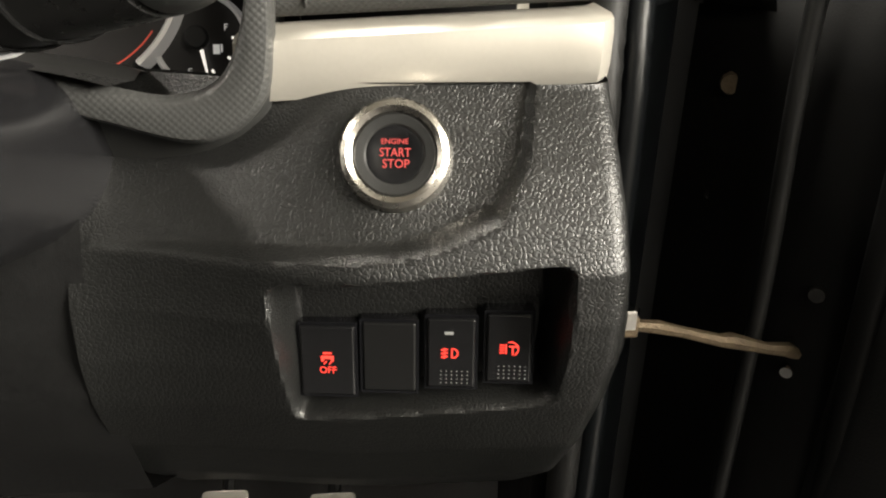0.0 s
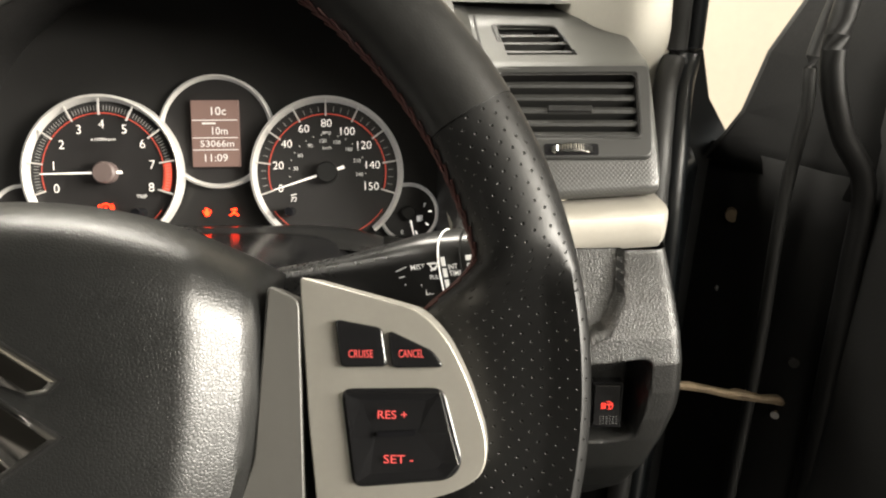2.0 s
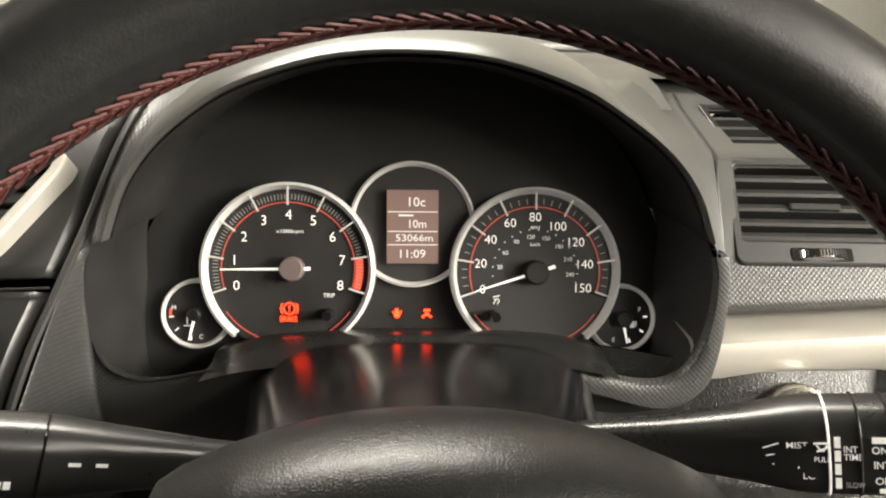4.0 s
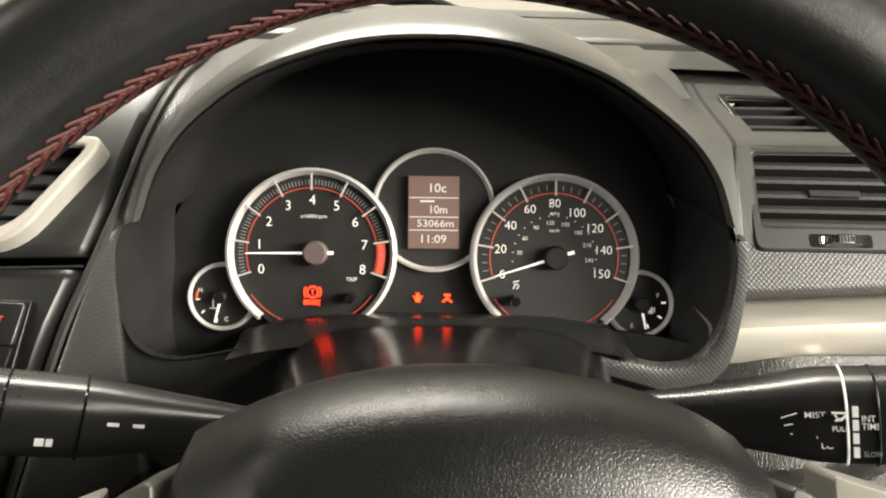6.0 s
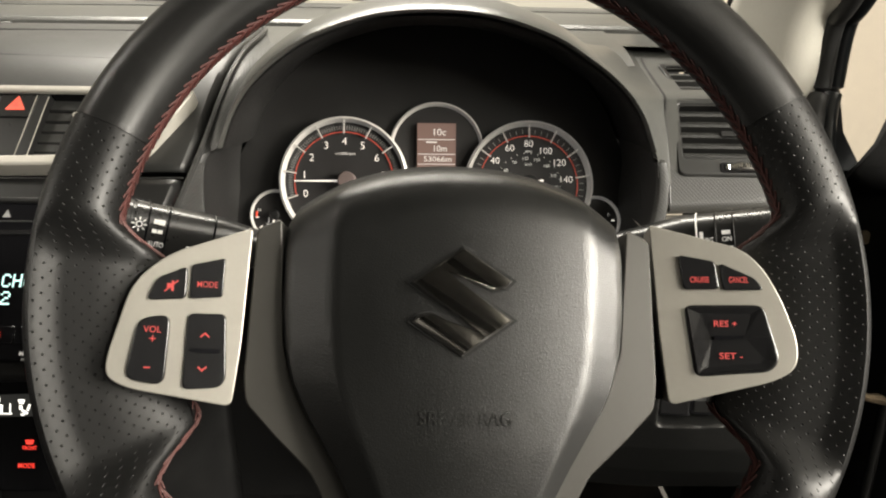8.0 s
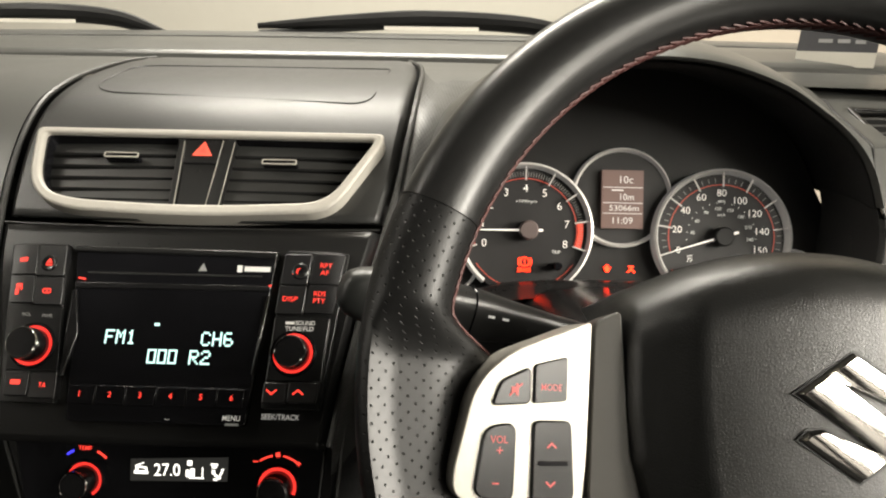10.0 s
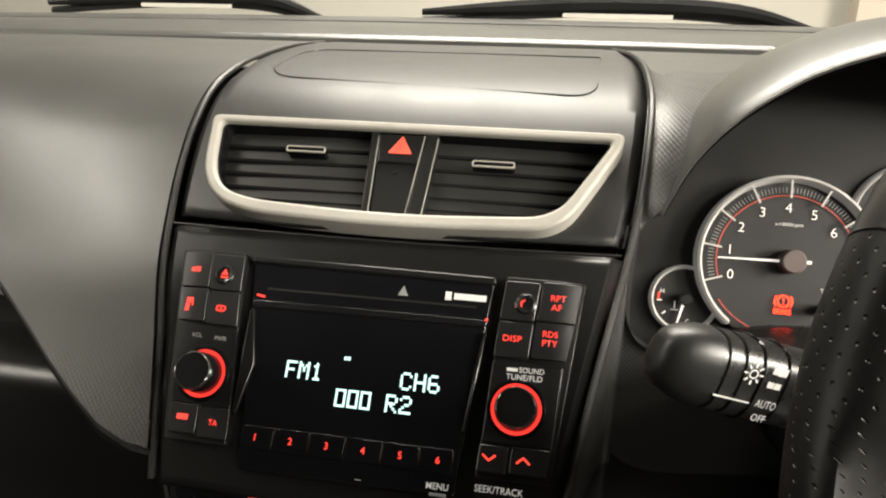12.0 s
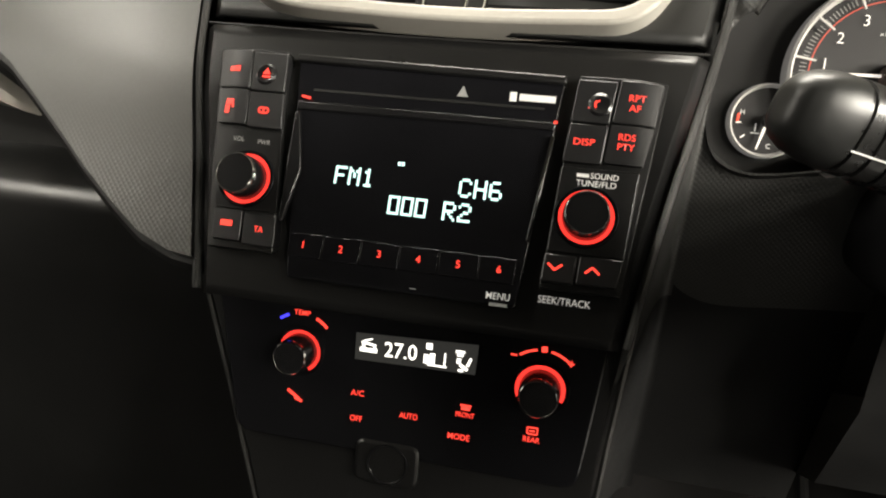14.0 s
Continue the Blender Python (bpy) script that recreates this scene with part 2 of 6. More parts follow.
def prism(pts, z0, z1, bm=None):
    bm = bm or bmesh.new()
    lo = [bm.verts.new((x, y, z0)) for x, y in pts]
    hi = [bm.verts.new((x, y, z1)) for x, y in pts]
    n = len(pts)
    bm.faces.new(hi)
    bm.faces.new(lo[::-1])
    for i in range(n):
        bm.faces.new((lo[i], lo[(i + 1) % n], hi[(i + 1) % n], hi[i]))
    return bm


def rounded(pts, r, k=4):
    """A polygon with its corners rounded; r: one radius or one for each corner."""
    out, n = [], len(pts)
    for i in range(n):
        p, a, b = Vector(pts[i]), Vector(pts[i - 1]), Vector(pts[(i + 1) % n])
        ri = r[i] if isinstance(r, (list, tuple)) else r
        da, db = (a - p), (b - p)
        ra, rb = min(ri, da.length * 0.48), min(ri, db.length * 0.48)
        s, e = p + da.normalized() * ra, p + db.normalized() * rb
        if ri <= 0:
            out.append(tuple(p))
            continue
        for j in range(k + 1):
            t = j / k
            q = s * (1 - t) ** 2 + p * 2 * t * (1 - t) + e * t * t
            out.append((q.x, q.y))
    return out


def rect(cx, cy, w, h, r=0.0):
    pts = [(cx - w / 2, cy - h / 2), (cx + w / 2, cy - h / 2), (cx + w / 2, cy + h / 2), (cx - w / 2, cy + h / 2)]
    return rounded(pts, r) if r else pts


def frame_prism(outer, inner, z0, z1, bm=None):
    """A frame between two outlines with the same number of points."""
    bm = bm or bmesh.new()
    n = len(outer)
    v = [[bm.verts.new((x, y, z)) for x, y in c] for c, z in ((outer, z0), (outer, z1), (inner, z1), (inner, z0))]
    for k in range(4):
        a, b = v[k], v[(k + 1) % 4]
        for i in range(n):
            bm.faces.new((a[i], a[(i + 1) % n], b[(i + 1) % n], b[i]))
    return bm


def lathe(profile, segs=48, cx=0.0, cy=0.0, a0=0.0, a1=360.0, bm=None):
    """profile: (radius, z) turned about the local z axis at (cx, cy)."""
    bm = bm or bmesh.new()
    full = abs(a1 - a0) >= 359.9
    n = segs if full else segs + 1
    rows = []
    for i in range(n):
        a = radians(a0 + (a1 - a0) * i / segs)
        rows.append([bm.verts.new((cx + r * math.cos(a), cy + r * math.sin(a), z)) for r, z in profile])
    for i in range(segs):
        a, b = rows[i], rows[(i + 1) % n]
        for j in range(len(profile) - 1):
            if profile[j][0] == 0 and profile[j + 1][0] == 0:
                continue
            bm.faces.new((a[j], b[j], b[j + 1], a[j + 1]))
    return bm


def grid(rows, bm=None, closed=False):
    """A sheet through rows of points."""
    bm = bm or bmesh.new()
    vs = [[bm.verts.new(p) for p in r] for r in rows]
    for a, b in zip(vs, vs[1:]):
        m = len(a)
        for j in range(m if closed else m - 1):
            bm.faces.new((a[j], a[(j + 1) % m], b[(j + 1) % m], b[j]))
    return bm


def thick(ob, t, off=-1.0):
    s = ob.modifiers.new("solid", "SOLIDIFY")
    s.thickness, s.offset = t, off
    return ob


def tube(path, r, segs=8, bm=None, closed=False):
    bm = bm or bmesh.new()
    pts = [Vector(p) for p in path]
    rows = []
    n = len(pts)
    up = Vector((0.13, 0.21, 0.97))
    for i, p in enumerate(pts):
        a = pts[i - 1] if (i or closed) else pts[i]
        b = pts[(i + 1) % n] if (i < n - 1 or closed) else pts[i]
        d = (b - a).normalized()
        s = d.cross(up).normalized()
        q = s.cross(d)
        ri = r[i] if isinstance(r, (list, tuple)) else r
        rows.append([bm.verts.new(p + (s * math.cos(6.28319 * k / segs) + q * math.sin(6.28319 * k / segs)) * ri) for k in range(segs)])
    for i in range(n if closed else n - 1):
        a, b = rows[i], rows[(i + 1) % n]
        for k in range(segs):
            bm.faces.new((a[k], a[(k + 1) % segs], b[(k + 1) % segs], b[k]))
    if not closed:
        bm.faces.new(rows[0])
        bm.faces.new(rows[-1][::-1])
    return bm


def box(x0, x1, y0, y1, z0, z1, bm=None):
    return prism([(x0, y0), (x1, y0), (x1, y1), (x0, y1)], z0, z1, bm)


def spline(pts, n):
    """n points along a Catmull-Rom curve through pts."""
    p = [Vector(q) for q in pts]
    p = [2 * p[0] - p[1]] + p + [2 * p[-1] - p[-2]]
    out, m = [], len(p) - 3
    for i in range(n):
        s = i / (n - 1) * m
        k = min(int(s), m - 1)
        t = s - k
        a, b, c, d = p[k:k + 4]
        out.append(0.5 * ((2 * b) + (c - a) * t + (2 * a - 5 * b + 4 * c - d) * t * t + (3 * b - 3 * c + d - a) * t ** 3))
    return out


def lerp(xs, ys, x):
    return float(np.interp(x, xs, ys))


def smooth(a, b, x):
    t = min(1, max(0, (x - a) / (b - a)))
    return t * t * (3 - 2 * t)


LETTERS = {}


def letters(s, h, w=None, bold=0.0, deep=0.0):
    """The mesh of a line of writing, centred, with capitals h high and, if given, w wide."""
    key = (s, h, w, bold, deep)
    if key not in LETTERS:
        c = bpy.data.curves.new("writing", "FONT")
        c.body, c.size, c.resolution_u, c.offset = s, 1.0, 3, bold
        c.extrude = deep / h
        o = bpy.data.objects.new("writing", c)
        scene.collection.objects.link(o)
        me = bpy.data.meshes.new_from_object(o.evaluated_get(bpy.context.evaluated_depsgraph_get()))
        bpy.data.objects.remove(o)
        bpy.data.curves.remove(c)
        v = np.array([p.co for p in me.vertices])
        lo, hi = v.min(0), v.max(0)
        k = h / (hi[1] - lo[1])
        kx = (w / (hi[0] - lo[0])) if w else k
        for p in me.vertices:
            p.co = ((p.co.x - (lo[0] + hi[0]) / 2) * kx, (p.co.y - (lo[1] + hi[1]) / 2) * k, p.co.z * h)
        LETTERS[key] = me
    return LETTERS[key].copy()


def write(s, x, y, z, h, material, parent, w=None, name="lettering", bold=0.004, turn=0.0, deep=0.0):
    ob = part(name, letters(s, h, w, bold, deep), material, parent, smooth=False)
    ob.matrix_basis = pose(x, y, z, 0, 0, turn)
    return ob


def bars(name, items, z, material, parent, depth=0.0002):
    """Small flat marks: (x, y, width, height[, turn])."""
    bm = bmesh.new()
    for it in items:
        x, y, w, h = it[:4]
        a = radians(it[4]) if len(it) > 4 else 0
        c, s = math.cos(a), math.sin(a)
        prism([(x + u * c - v * s, y + u * s + v * c) for u, v in rect(0, 0, w, h)], z, z + depth, bm)
    return part(name, bm, material, parent, smooth=False)

# ---- the workshop round the car ----
def slab(name, x0, x1, y0, y1, z0, z1, material, label, category="wall"):
    ob = part(name, box(x0, x1, y0, y1, z0, z1), material, smooth=False)
    return tagged(ob, label, category, kind="structure")


slab("floor", -4.2, 4.4, -5.2, 3.2, -0.1, 0.0, FLOORPAINT, "grey painted concrete workshop floor", "floor")
slab("ceiling", -4.2, 4.4, -5.2, 3.2, 2.9, 3.0, WALL, "plain cream painted workshop ceiling", "ceiling")
slab("wall_north", -4.2, 0.8, 3.0, 3.2, 0, 2.9, WALL, "cream painted workshop wall ahead of the car")
slab("wall_north_2", 0.8, 4.2, 2.9, 3.2, 0, 2.9, WALL2, "beige wall stretch beside the cream wall")
slab("wall_south", -4.2, 4.2, -5.2, -5.0, 0, 2.9, WALLDIM, "unseen workshop wall behind the car, darkened to dim reflections")
opening2 = [(WIN2[0], WIN2[2]), (WIN2[1], WIN2[2]), (WIN2[1], WIN2[3]), (WIN2[0], WIN2[3])]
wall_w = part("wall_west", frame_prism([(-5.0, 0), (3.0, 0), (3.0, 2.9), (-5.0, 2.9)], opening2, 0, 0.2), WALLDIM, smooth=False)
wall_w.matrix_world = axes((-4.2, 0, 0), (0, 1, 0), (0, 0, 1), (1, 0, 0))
tagged(wall_w, "unseen workshop side wall, darkened to dim reflections, with an added window", "wall", kind="structure")
opening = [(WIN[0], WIN[2]), (WIN[1], WIN[2]), (WIN[1], WIN[3]), (WIN[0], WIN[3])]
wall_e = part("wall_east", frame_prism([(-5.2, 0), (3.2, 0), (3.2, 2.9), (-5.2, 2.9)], opening, 0, 0.2), WALL, smooth=False)
wall_e.matrix_world = axes((4.2, 0, 0), (0, 1, 0), (0, 0, 1), (1, 0, 0))
tagged(wall_e, "cream painted workshop side wall with an added wide window", "wall", kind="structure")
win = thing("window_1", axes((4.30, 0, 0), (0, 1, 0), (0, 0, 1), (1, 0, 0)), "wide white framed window, added out of view for side light", "window", kind="structure")
part("window_frame", frame_prism(opening, [(y + (0.05 if y == WIN[0] else -0.05), z + (0.05 if z == WIN[2] else -0.05)) for y, z in opening], 0, 0.06), HEADLINER, win, smooth=False)
part("mullion", box((WIN[0] + WIN[1]) / 2 - 0.03, (WIN[0] + WIN[1]) / 2 + 0.03, WIN[2] + 0.05, WIN[3] - 0.05, 0.005, 0.055), HEADLINER, win, smooth=False)
win2 = thing("window_2", axes((-4.16, 0, 0), (0, 1, 0), (0, 0, 1), (1, 0, 0)), "white framed window, added out of view to light the passenger's side", "window", kind="structure")
part("window_frame", frame_prism(opening2, [(y + (0.05 if y == WIN2[0] else -0.05), z + (0.05 if z == WIN2[2] else -0.05)) for y, z in opening2], 0, 0.06), HEADLINER, win2, smooth=False)
part("mullion", box((WIN2[0] + WIN2[1]) / 2 - 0.03, (WIN2[0] + WIN2[1]) / 2 + 0.03, WIN2[2] + 0.05, WIN2[3] - 0.05, 0.005, 0.055), HEADLINER, win2, smooth=False)
for lx, ly, lw, ll, _ in LAMPS:
    lamp = thing("ceiling_lamp", pose(lx, ly, 2.9), "long white ceiling lamp with a glowing diffuser, added out of view", "lamp", "ceiling lamps")
    part("housing", box(-lw / 2 - 0.05, lw / 2 + 0.05, -ll / 2 - 0.05, ll / 2 + 0.05, -0.03, 0), SILVER, lamp, smooth=False)
    part("diffuser", box(-lw / 2, lw / 2, -ll / 2, ll / 2, -0.036, -0.0302), LAMPGLOW, lamp, smooth=False)

# ---- the car's shell ----
shell = thing("car", pose(-0.3475, 0, 0), "black right-hand-drive car with its driver's door open", "car")
CX = -0.3475
SIDE = 0.72


def shellpart(name, bm, material, label="", **k):
    return part(name, bm, material, shell, label, world_space=True, **k)


shellpart("floor_pan", box(CX - SIDE, CX + SIDE, -1.9, 1.0, 0.0, 0.30), CARPET, "black carpeted floor")
rows = [[(CX + u * 0.62, y, 1.44 - 0.05 * u * u - 0.10 * ((y + 0.8) / 1.1) ** 2 + 0.03) for u in np.linspace(-1, 1, 15)] for y in np.linspace(-1.75, 0.02, 14)]
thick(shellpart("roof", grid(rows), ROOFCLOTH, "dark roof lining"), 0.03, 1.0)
thick(shellpart("roof_skin", grid([[(x, y, z + 0.040) for x, y, z in r] for r in rows]), PAINT, "black painted roof skin"), 0.003, 1.0)
shellpart("bulkhead", box(CX - SIDE, CX + SIDE, 0.86, 0.90, 0.3, 1.0), DARK, "black firewall")
shellpart("rear_panel", box(CX - SIDE, CX + SIDE, -1.9, -1.86, 0.3, 1.02), DARK, "dark rear panel")
shellpart("near_side_panel", box(CX - SIDE - 0.03, CX - SIDE, -1.9, 0.9, 0.3, 0.98), DARK, "dark passenger door panel")
shellpart("sill", box(0.36, 0.42, -1.9, 0.40, 0.3, 0.40), PAINT, "black door sill")
shellpart("rear_side_panel", box(0.37, 0.40, -1.9, -0.75, 0.4, 0.98), DARK, "dark rear side panel")
for sx in (-1, 1):
    shellpart("rear_pillar", tube([(CX + sx * 0.70, -0.80, 0.98), (CX + sx * 0.62, -0.84, 1.43)], 0.045), PAINT)
    shellpart("tail_pillar", tube([(CX + sx * 0.70, -1.86, 0.98), (CX + sx * 0.58, -1.72, 1.40)], 0.05), PAINT)



def seat_shell(levels, n=28):
    """A padded upright form through levels of (z, y, half width, half depth)."""
    rows = []
    for z, y, w, d in levels:
        rows.append([(w * math.copysign(abs(math.cos(a)) ** 0.6, math.cos(a)), y + d * math.copysign(abs(math.sin(a)) ** 0.6, math.sin(a)), z) for a in np.linspace(0, 2 * math.pi, n + 1)[:-1]])
    bm = grid(rows, closed=True)
    bm.verts.ensure_lookup_table()
    vs = list(bm.verts)
    bm.faces.new(vs[:n])
    bm.faces.new(vs[-n:])
    return bm


# seats out of view, added to darken what the wheel cover reflects
def front_seat(x):
    st = thing("front_seat", pose(x, -0.55, 0.30), "unseen dark cloth car seat with a headrest, added to block light", "car seat", "front seats")
    part("cushion", seat_shell([(0.0, 0.10, 0.22, 0.22), (0.10, 0.12, 0.25, 0.26), (0.19, 0.12, 0.25, 0.26), (0.24, 0.11, 0.23, 0.24), (0.25, 0.11, 0.18, 0.20)]), SEATCLOTH, st, "dark cloth cushion")
    part("backrest", seat_shell([(0.16, -0.14, 0.23, 0.06), (0.30, -0.17, 0.25, 0.075), (0.50, -0.21, 0.245, 0.07), (0.68, -0.26, 0.21, 0.06), (0.77, -0.285, 0.16, 0.045), (0.79, -0.29, 0.11, 0.03)]), SEATCLOTH, st, "dark cloth backrest")
    part("headrest", seat_shell([(0.815, -0.27, 0.08, 0.03), (0.83, -0.265, 0.125, 0.045), (0.92, -0.27, 0.135, 0.05), (0.98, -0.28, 0.115, 0.042), (1.0, -0.285, 0.07, 0.02)]), SEATCLOTH, st, "dark cloth headrest")
    for k in (-0.055, 0.055):
        part("headrest_post", tube([(k, -0.285, 0.76), (k, -0.275, 0.85)], 0.006), CHROME, st)


front_seat(0.01)
front_seat(-0.71)

INNER = [(0.262, 0.52, 0.99), (0.277, 0.468, 1.046), (0.2795, 0.368, 1.168), (0.285, 0.15, 1.38), (0.28, 0.0, 1.46)]
OUTER = [(0.352, 0.47, 0.93), (0.360, 0.43, 0.985), (0.351, 0.41, 1.057), (0.347, 0.37, 1.092), (0.345, 0.20, 1.29), (0.325, 0.0, 1.42)]


def pillar(sx):
    """A windscreen pillar: a curved trim shell between its windscreen edge and its door edge."""
    a, c = spline(INNER, 26), spline(OUTER, 26)
    rows = []
    for p, q in zip(a, c):
        r = []
        for t in np.linspace(0, 1, 13):
            v = p.lerp(q, t) + Vector((-0.004, -0.030, 0.0)) * math.sin(math.pi * t)
            r.append((CX + sx * (v.x - CX), v.y, v.z))
        rows.append(r)
    return rows


for sx in (-1, 1):
    thick(shellpart("pillar_trim", grid(pillar(sx)), HEADLINER, "pale grey windscreen pillar trim"), 0.004)
    shellpart("screen_edge", tube([(CX + sx * (v.x - 0.002 - CX), v.y + 0.004, v.z) for v in spline(INNER, 26)], 0.004, 6), RUBBER, "black edge of the windscreen")
SEAL = [(0.334, 0.350, 0.30), (0.336, 0.345, 0.60), (0.337, 0.345, 0.80), (0.340, 0.362, 0.90), (0.352, 0.40, 0.962), (0.366, 0.425, 0.995), (0.360, 0.41, 1.057), (0.356, 0.37, 1.092), (0.352, 0.20, 1.29), (0.333, 0.0, 1.42)]
shellpart("inner_seal", tube(spline(SEAL, 60), 0.0105, 10), RUBBER, "black rubber door seal")
shellpart("outer_seal", tube([(v.x + 0.020, v.y + 0.012, v.z) for v in spline(SEAL, 60)], 0.0095, 10), PAINT, "black painted door flange")
shellpart("door_post", prism([(0.352, 0.40), (0.372, 0.385), (0.40, 0.42), (0.425, 0.50), (0.40, 0.56), (0.35, 0.56)], 0.30, 0.90), PAINT, "black painted hinge post", bevel=0.006)
shellpart("wing", prism([(0.375, 1.05), (0.412, 0.99), (0.4245, 0.946), (0.4485, 0.911), (0.50, 0.88), (0.50, 0.30), (0.38, 0.30), (0.37, 0.9)], 0, 0.30), PAINT, "black front wing").matrix_parent_inverse = shell.matrix_world.inverted() @ Matrix(((1, 0, 0, 0), (0, 0, 1, 0.470), (0, 1, 0, 0), (0, 0, 0, 1)))
shellpart("kick_trim", box(0.318, 0.338, 0.36, 0.50, 0.30, 0.70), DARK, "dark kick panel")

# ---- the dashboard ----
dash = thing("dashboard", pose(CX, 0.35, 0.80), "charcoal grained plastic car dashboard with silver trim", "dashboard")


def dashpart(name, bm, material, label="", **k):
    return part(name, bm, material, dash, label, world_space=True, **k)


# centre panel: profile (y, z) from the windscreen down, half width along it
PCX = -0.3500
PROFILE = [(0.545, 1.047), (0.50, 1.0445), (0.45, 1.039), (0.40, 1.0315), (0.355, 1.0185), (0.318, 0.997), (0.282, 0.966), (0.248, 0.934), (0.2265, 0.911), (0.2035, 0.876), (0.181, 0.842), (0.163, 0.812)]
HALF = [0.140, 0.1545, 0.160, 0.1605, 0.1600, 0.1570, 0.1520, 0.1440, 0.1375, 0.1290, 0.1215, 0.1160]
prof, half = spline([(a, b, 0) for a, b in PROFILE], 70), spline([(h, 0, 0) for h in HALF], 70)


def centre_rows(k0, k1):
    rows = []
    for p, h in list(zip(prof, half))[k0:k1]:
        r = []
        for u in np.linspace(-1, 1, 41):
            edge = smooth(0.955, 1.0, abs(u)) * 0.006
            r.append((PCX + u * (h.x - 0.003), p.x + (0.006 if k0 == 0 else 0.001) * u * u + edge, p.y - edge * 0.6))
        rows.append(r)
    return rows


KS = 43
thick(dashpart("vent_panel", grid(centre_rows(0, KS)), DASH, "satin charcoal panel round the centre vents"), 0.004)
thick(dashpart("centre_panel", grid(centre_rows(KS, 70)), STACK, "satin black panel round the stereo"), 0.004)
for sx in (-1, 1):
    line = [(PCX + sx * h.x, p.x + 0.006, p.y - 0.001) for p, h in zip(prof, half)]
    dashpart("panel_edge", tube(line, 0.0024, 8), DASH, "rounded edge bead")
# outline of the lid over the vents
lid = rounded([(-0.127, -0.047), (0.122, -0.063), (0.1275, 0.055), (-0.126, 0.055)], [0.030, 0.020, 0.006, 0.030], 8)
lidpts = []
for x, v in lid:
    y = 0.418 + v * 0.98
    z = lerp([p.x for p in prof][::-1], [p.y for p in prof][::-1], y)
    lidpts.append((PCX + x, y + 0.006 * (x / 0.15) ** 2, z + 0.0004))
dashpart("lid_seam", tube(lidpts, 0.0007, 5, closed=True), HOODIN, "fine seam of the centre lid")
dashpart("panel_seam", tube([(PCX + u * 0.141, prof[KS].x + 0.006 * u * u, prof[KS].y) for u in np.linspace(-1, 1, 21)], 0.0008, 5), HOODIN, "fine seam under the vents")

# passenger side: a broad rounded surface whose lower edge climbs to the side
EDGE_X = [-1.10, -0.80, -0.70, -0.65, -0.62, -0.597, -0.572, -0.548, -0.525, -0.505, -0.485, -0.46]
EDGE_Z = [0.945, 0.944, 0.934, 0.922, 0.911, 0.897, 0.880, 0.863, 0.848, 0.836, 0.829, 0.826]
PZ, PY, PH = [p.y for p in prof][::-1], [p.x for p in prof][::-1], [h.x for h in half][::-1]


def passenger(u):
    out = []
    for p, h in zip(prof, half):
        xe = PCX - h.x - 0.0015
        x = -1.07 + (xe + 1.07) * u
        d = smooth(-0.48, -1.05, x)
        ze = lerp(EDGE_X, EDGE_Z, x)
        z = max(p.y, ze)
        y = p.x if p.y >= ze else lerp(PZ, PY, ze)
        k = (z - 0.82) / 0.225
        out.append((x, y + 0.002 + 0.06 * d * (1 - 0.5 * k) + 0.012 * math.sin(math.pi * min(1, max(0, k))) * d * 2, z))
    x, y, z = out[-1]
    return out + [(x, y + 0.006, z - 0.006), (x, y + 0.030, z - 0.006)]


us = [0, 0.12, 0.24, 0.34, 0.42, 0.48] + list(np.linspace(0.53, 1.0, 70))
dashpart("passenger_panel", grid([passenger(u) for u in us]), PADKNURL, "large smooth passenger side panel")
dashpart("lower_edge", tube([Vector(passenger(u)[-2]) + Vector((0, 0.002, -0.002)) for u in us], 0.006, 8), DARK, "dark rolled lower edge")
dashpart("passenger_trim", grid([[(x, 0.298 + 0.02 * smooth(-0.72, -1.0, x) + dy, 0.8575 + 0.055 * smooth(-0.650, -0.95, x) + dz * smooth(-0.656, -0.71, x)) for x in np.linspace(-1.07, -0.658, 30)] for dy, dz in ((0.012, 0.0), (0, 0.002), (-0.004, 0.009), (0.0, 0.021), (0.012, 0.024))]), SILVER, "silver trim strip")
dashpart("glovebox_panel", grid([[(x, y, z) for x in np.linspace(-1.07, -0.46, 12)] for y, z in ((0.36, 0.93), (0.330, 0.87), (0.322, 0.85), (0.312, 0.828), (0.262, 0.822), (0.252, 0.816), (0.248, 0.806), (0.25, 0.75), (0.27, 0.66), (0.30, 0.50), (0.33, 0.31))]), GLOVE, "dark glovebox front")
# lower console below the climate panel
CONL = [(-0.4790, 0.812), (-0.4560, 0.742), (-0.4325, 0.665), (-0.415, 0.60), (-0.41, 0.45)]
CONR = [(-0.2285, 0.812), (-0.235, 0.742), (-0.239, 0.69), (-0.245, 0.60), (-0.25, 0.45)]
rows = []
for (xl, z), (xr, _), y in zip(CONL, CONR, (0.1945, 0.1716, 0.1465, 0.130, 0.10)):
    rows.append([(xl, y + 0.20, z), (xl, y + 0.015, z), (xl + 0.004, y, z)] + [(xl + (xr - xl) * t, y, z) for t in np.linspace(0.05, 0.95, 10)] + [(xr - 0.004, y, z), (xr, y + 0.015, z), (xr, y + 0.20, z)])
dashpart("console", grid(rows), DARK, "dark lower console")
dashpart("console_edge", tube([(-0.2285, 0.197, 0.812), (-0.235, 0.174, 0.742), (-0.239, 0.157, 0.69), (-0.245, 0.134, 0.60)], 0.0018, 6), DASH)
dashpart("console_edge", tube([(-0.4790, 0.197, 0.812), (-0.4560, 0.174, 0.742), (-0.4325, 0.149, 0.665), (-0.415, 0.134, 0.60)], 0.0018, 6), DASH)

# dash top towards the windscreen, with the ridge at its far edge
rows = []
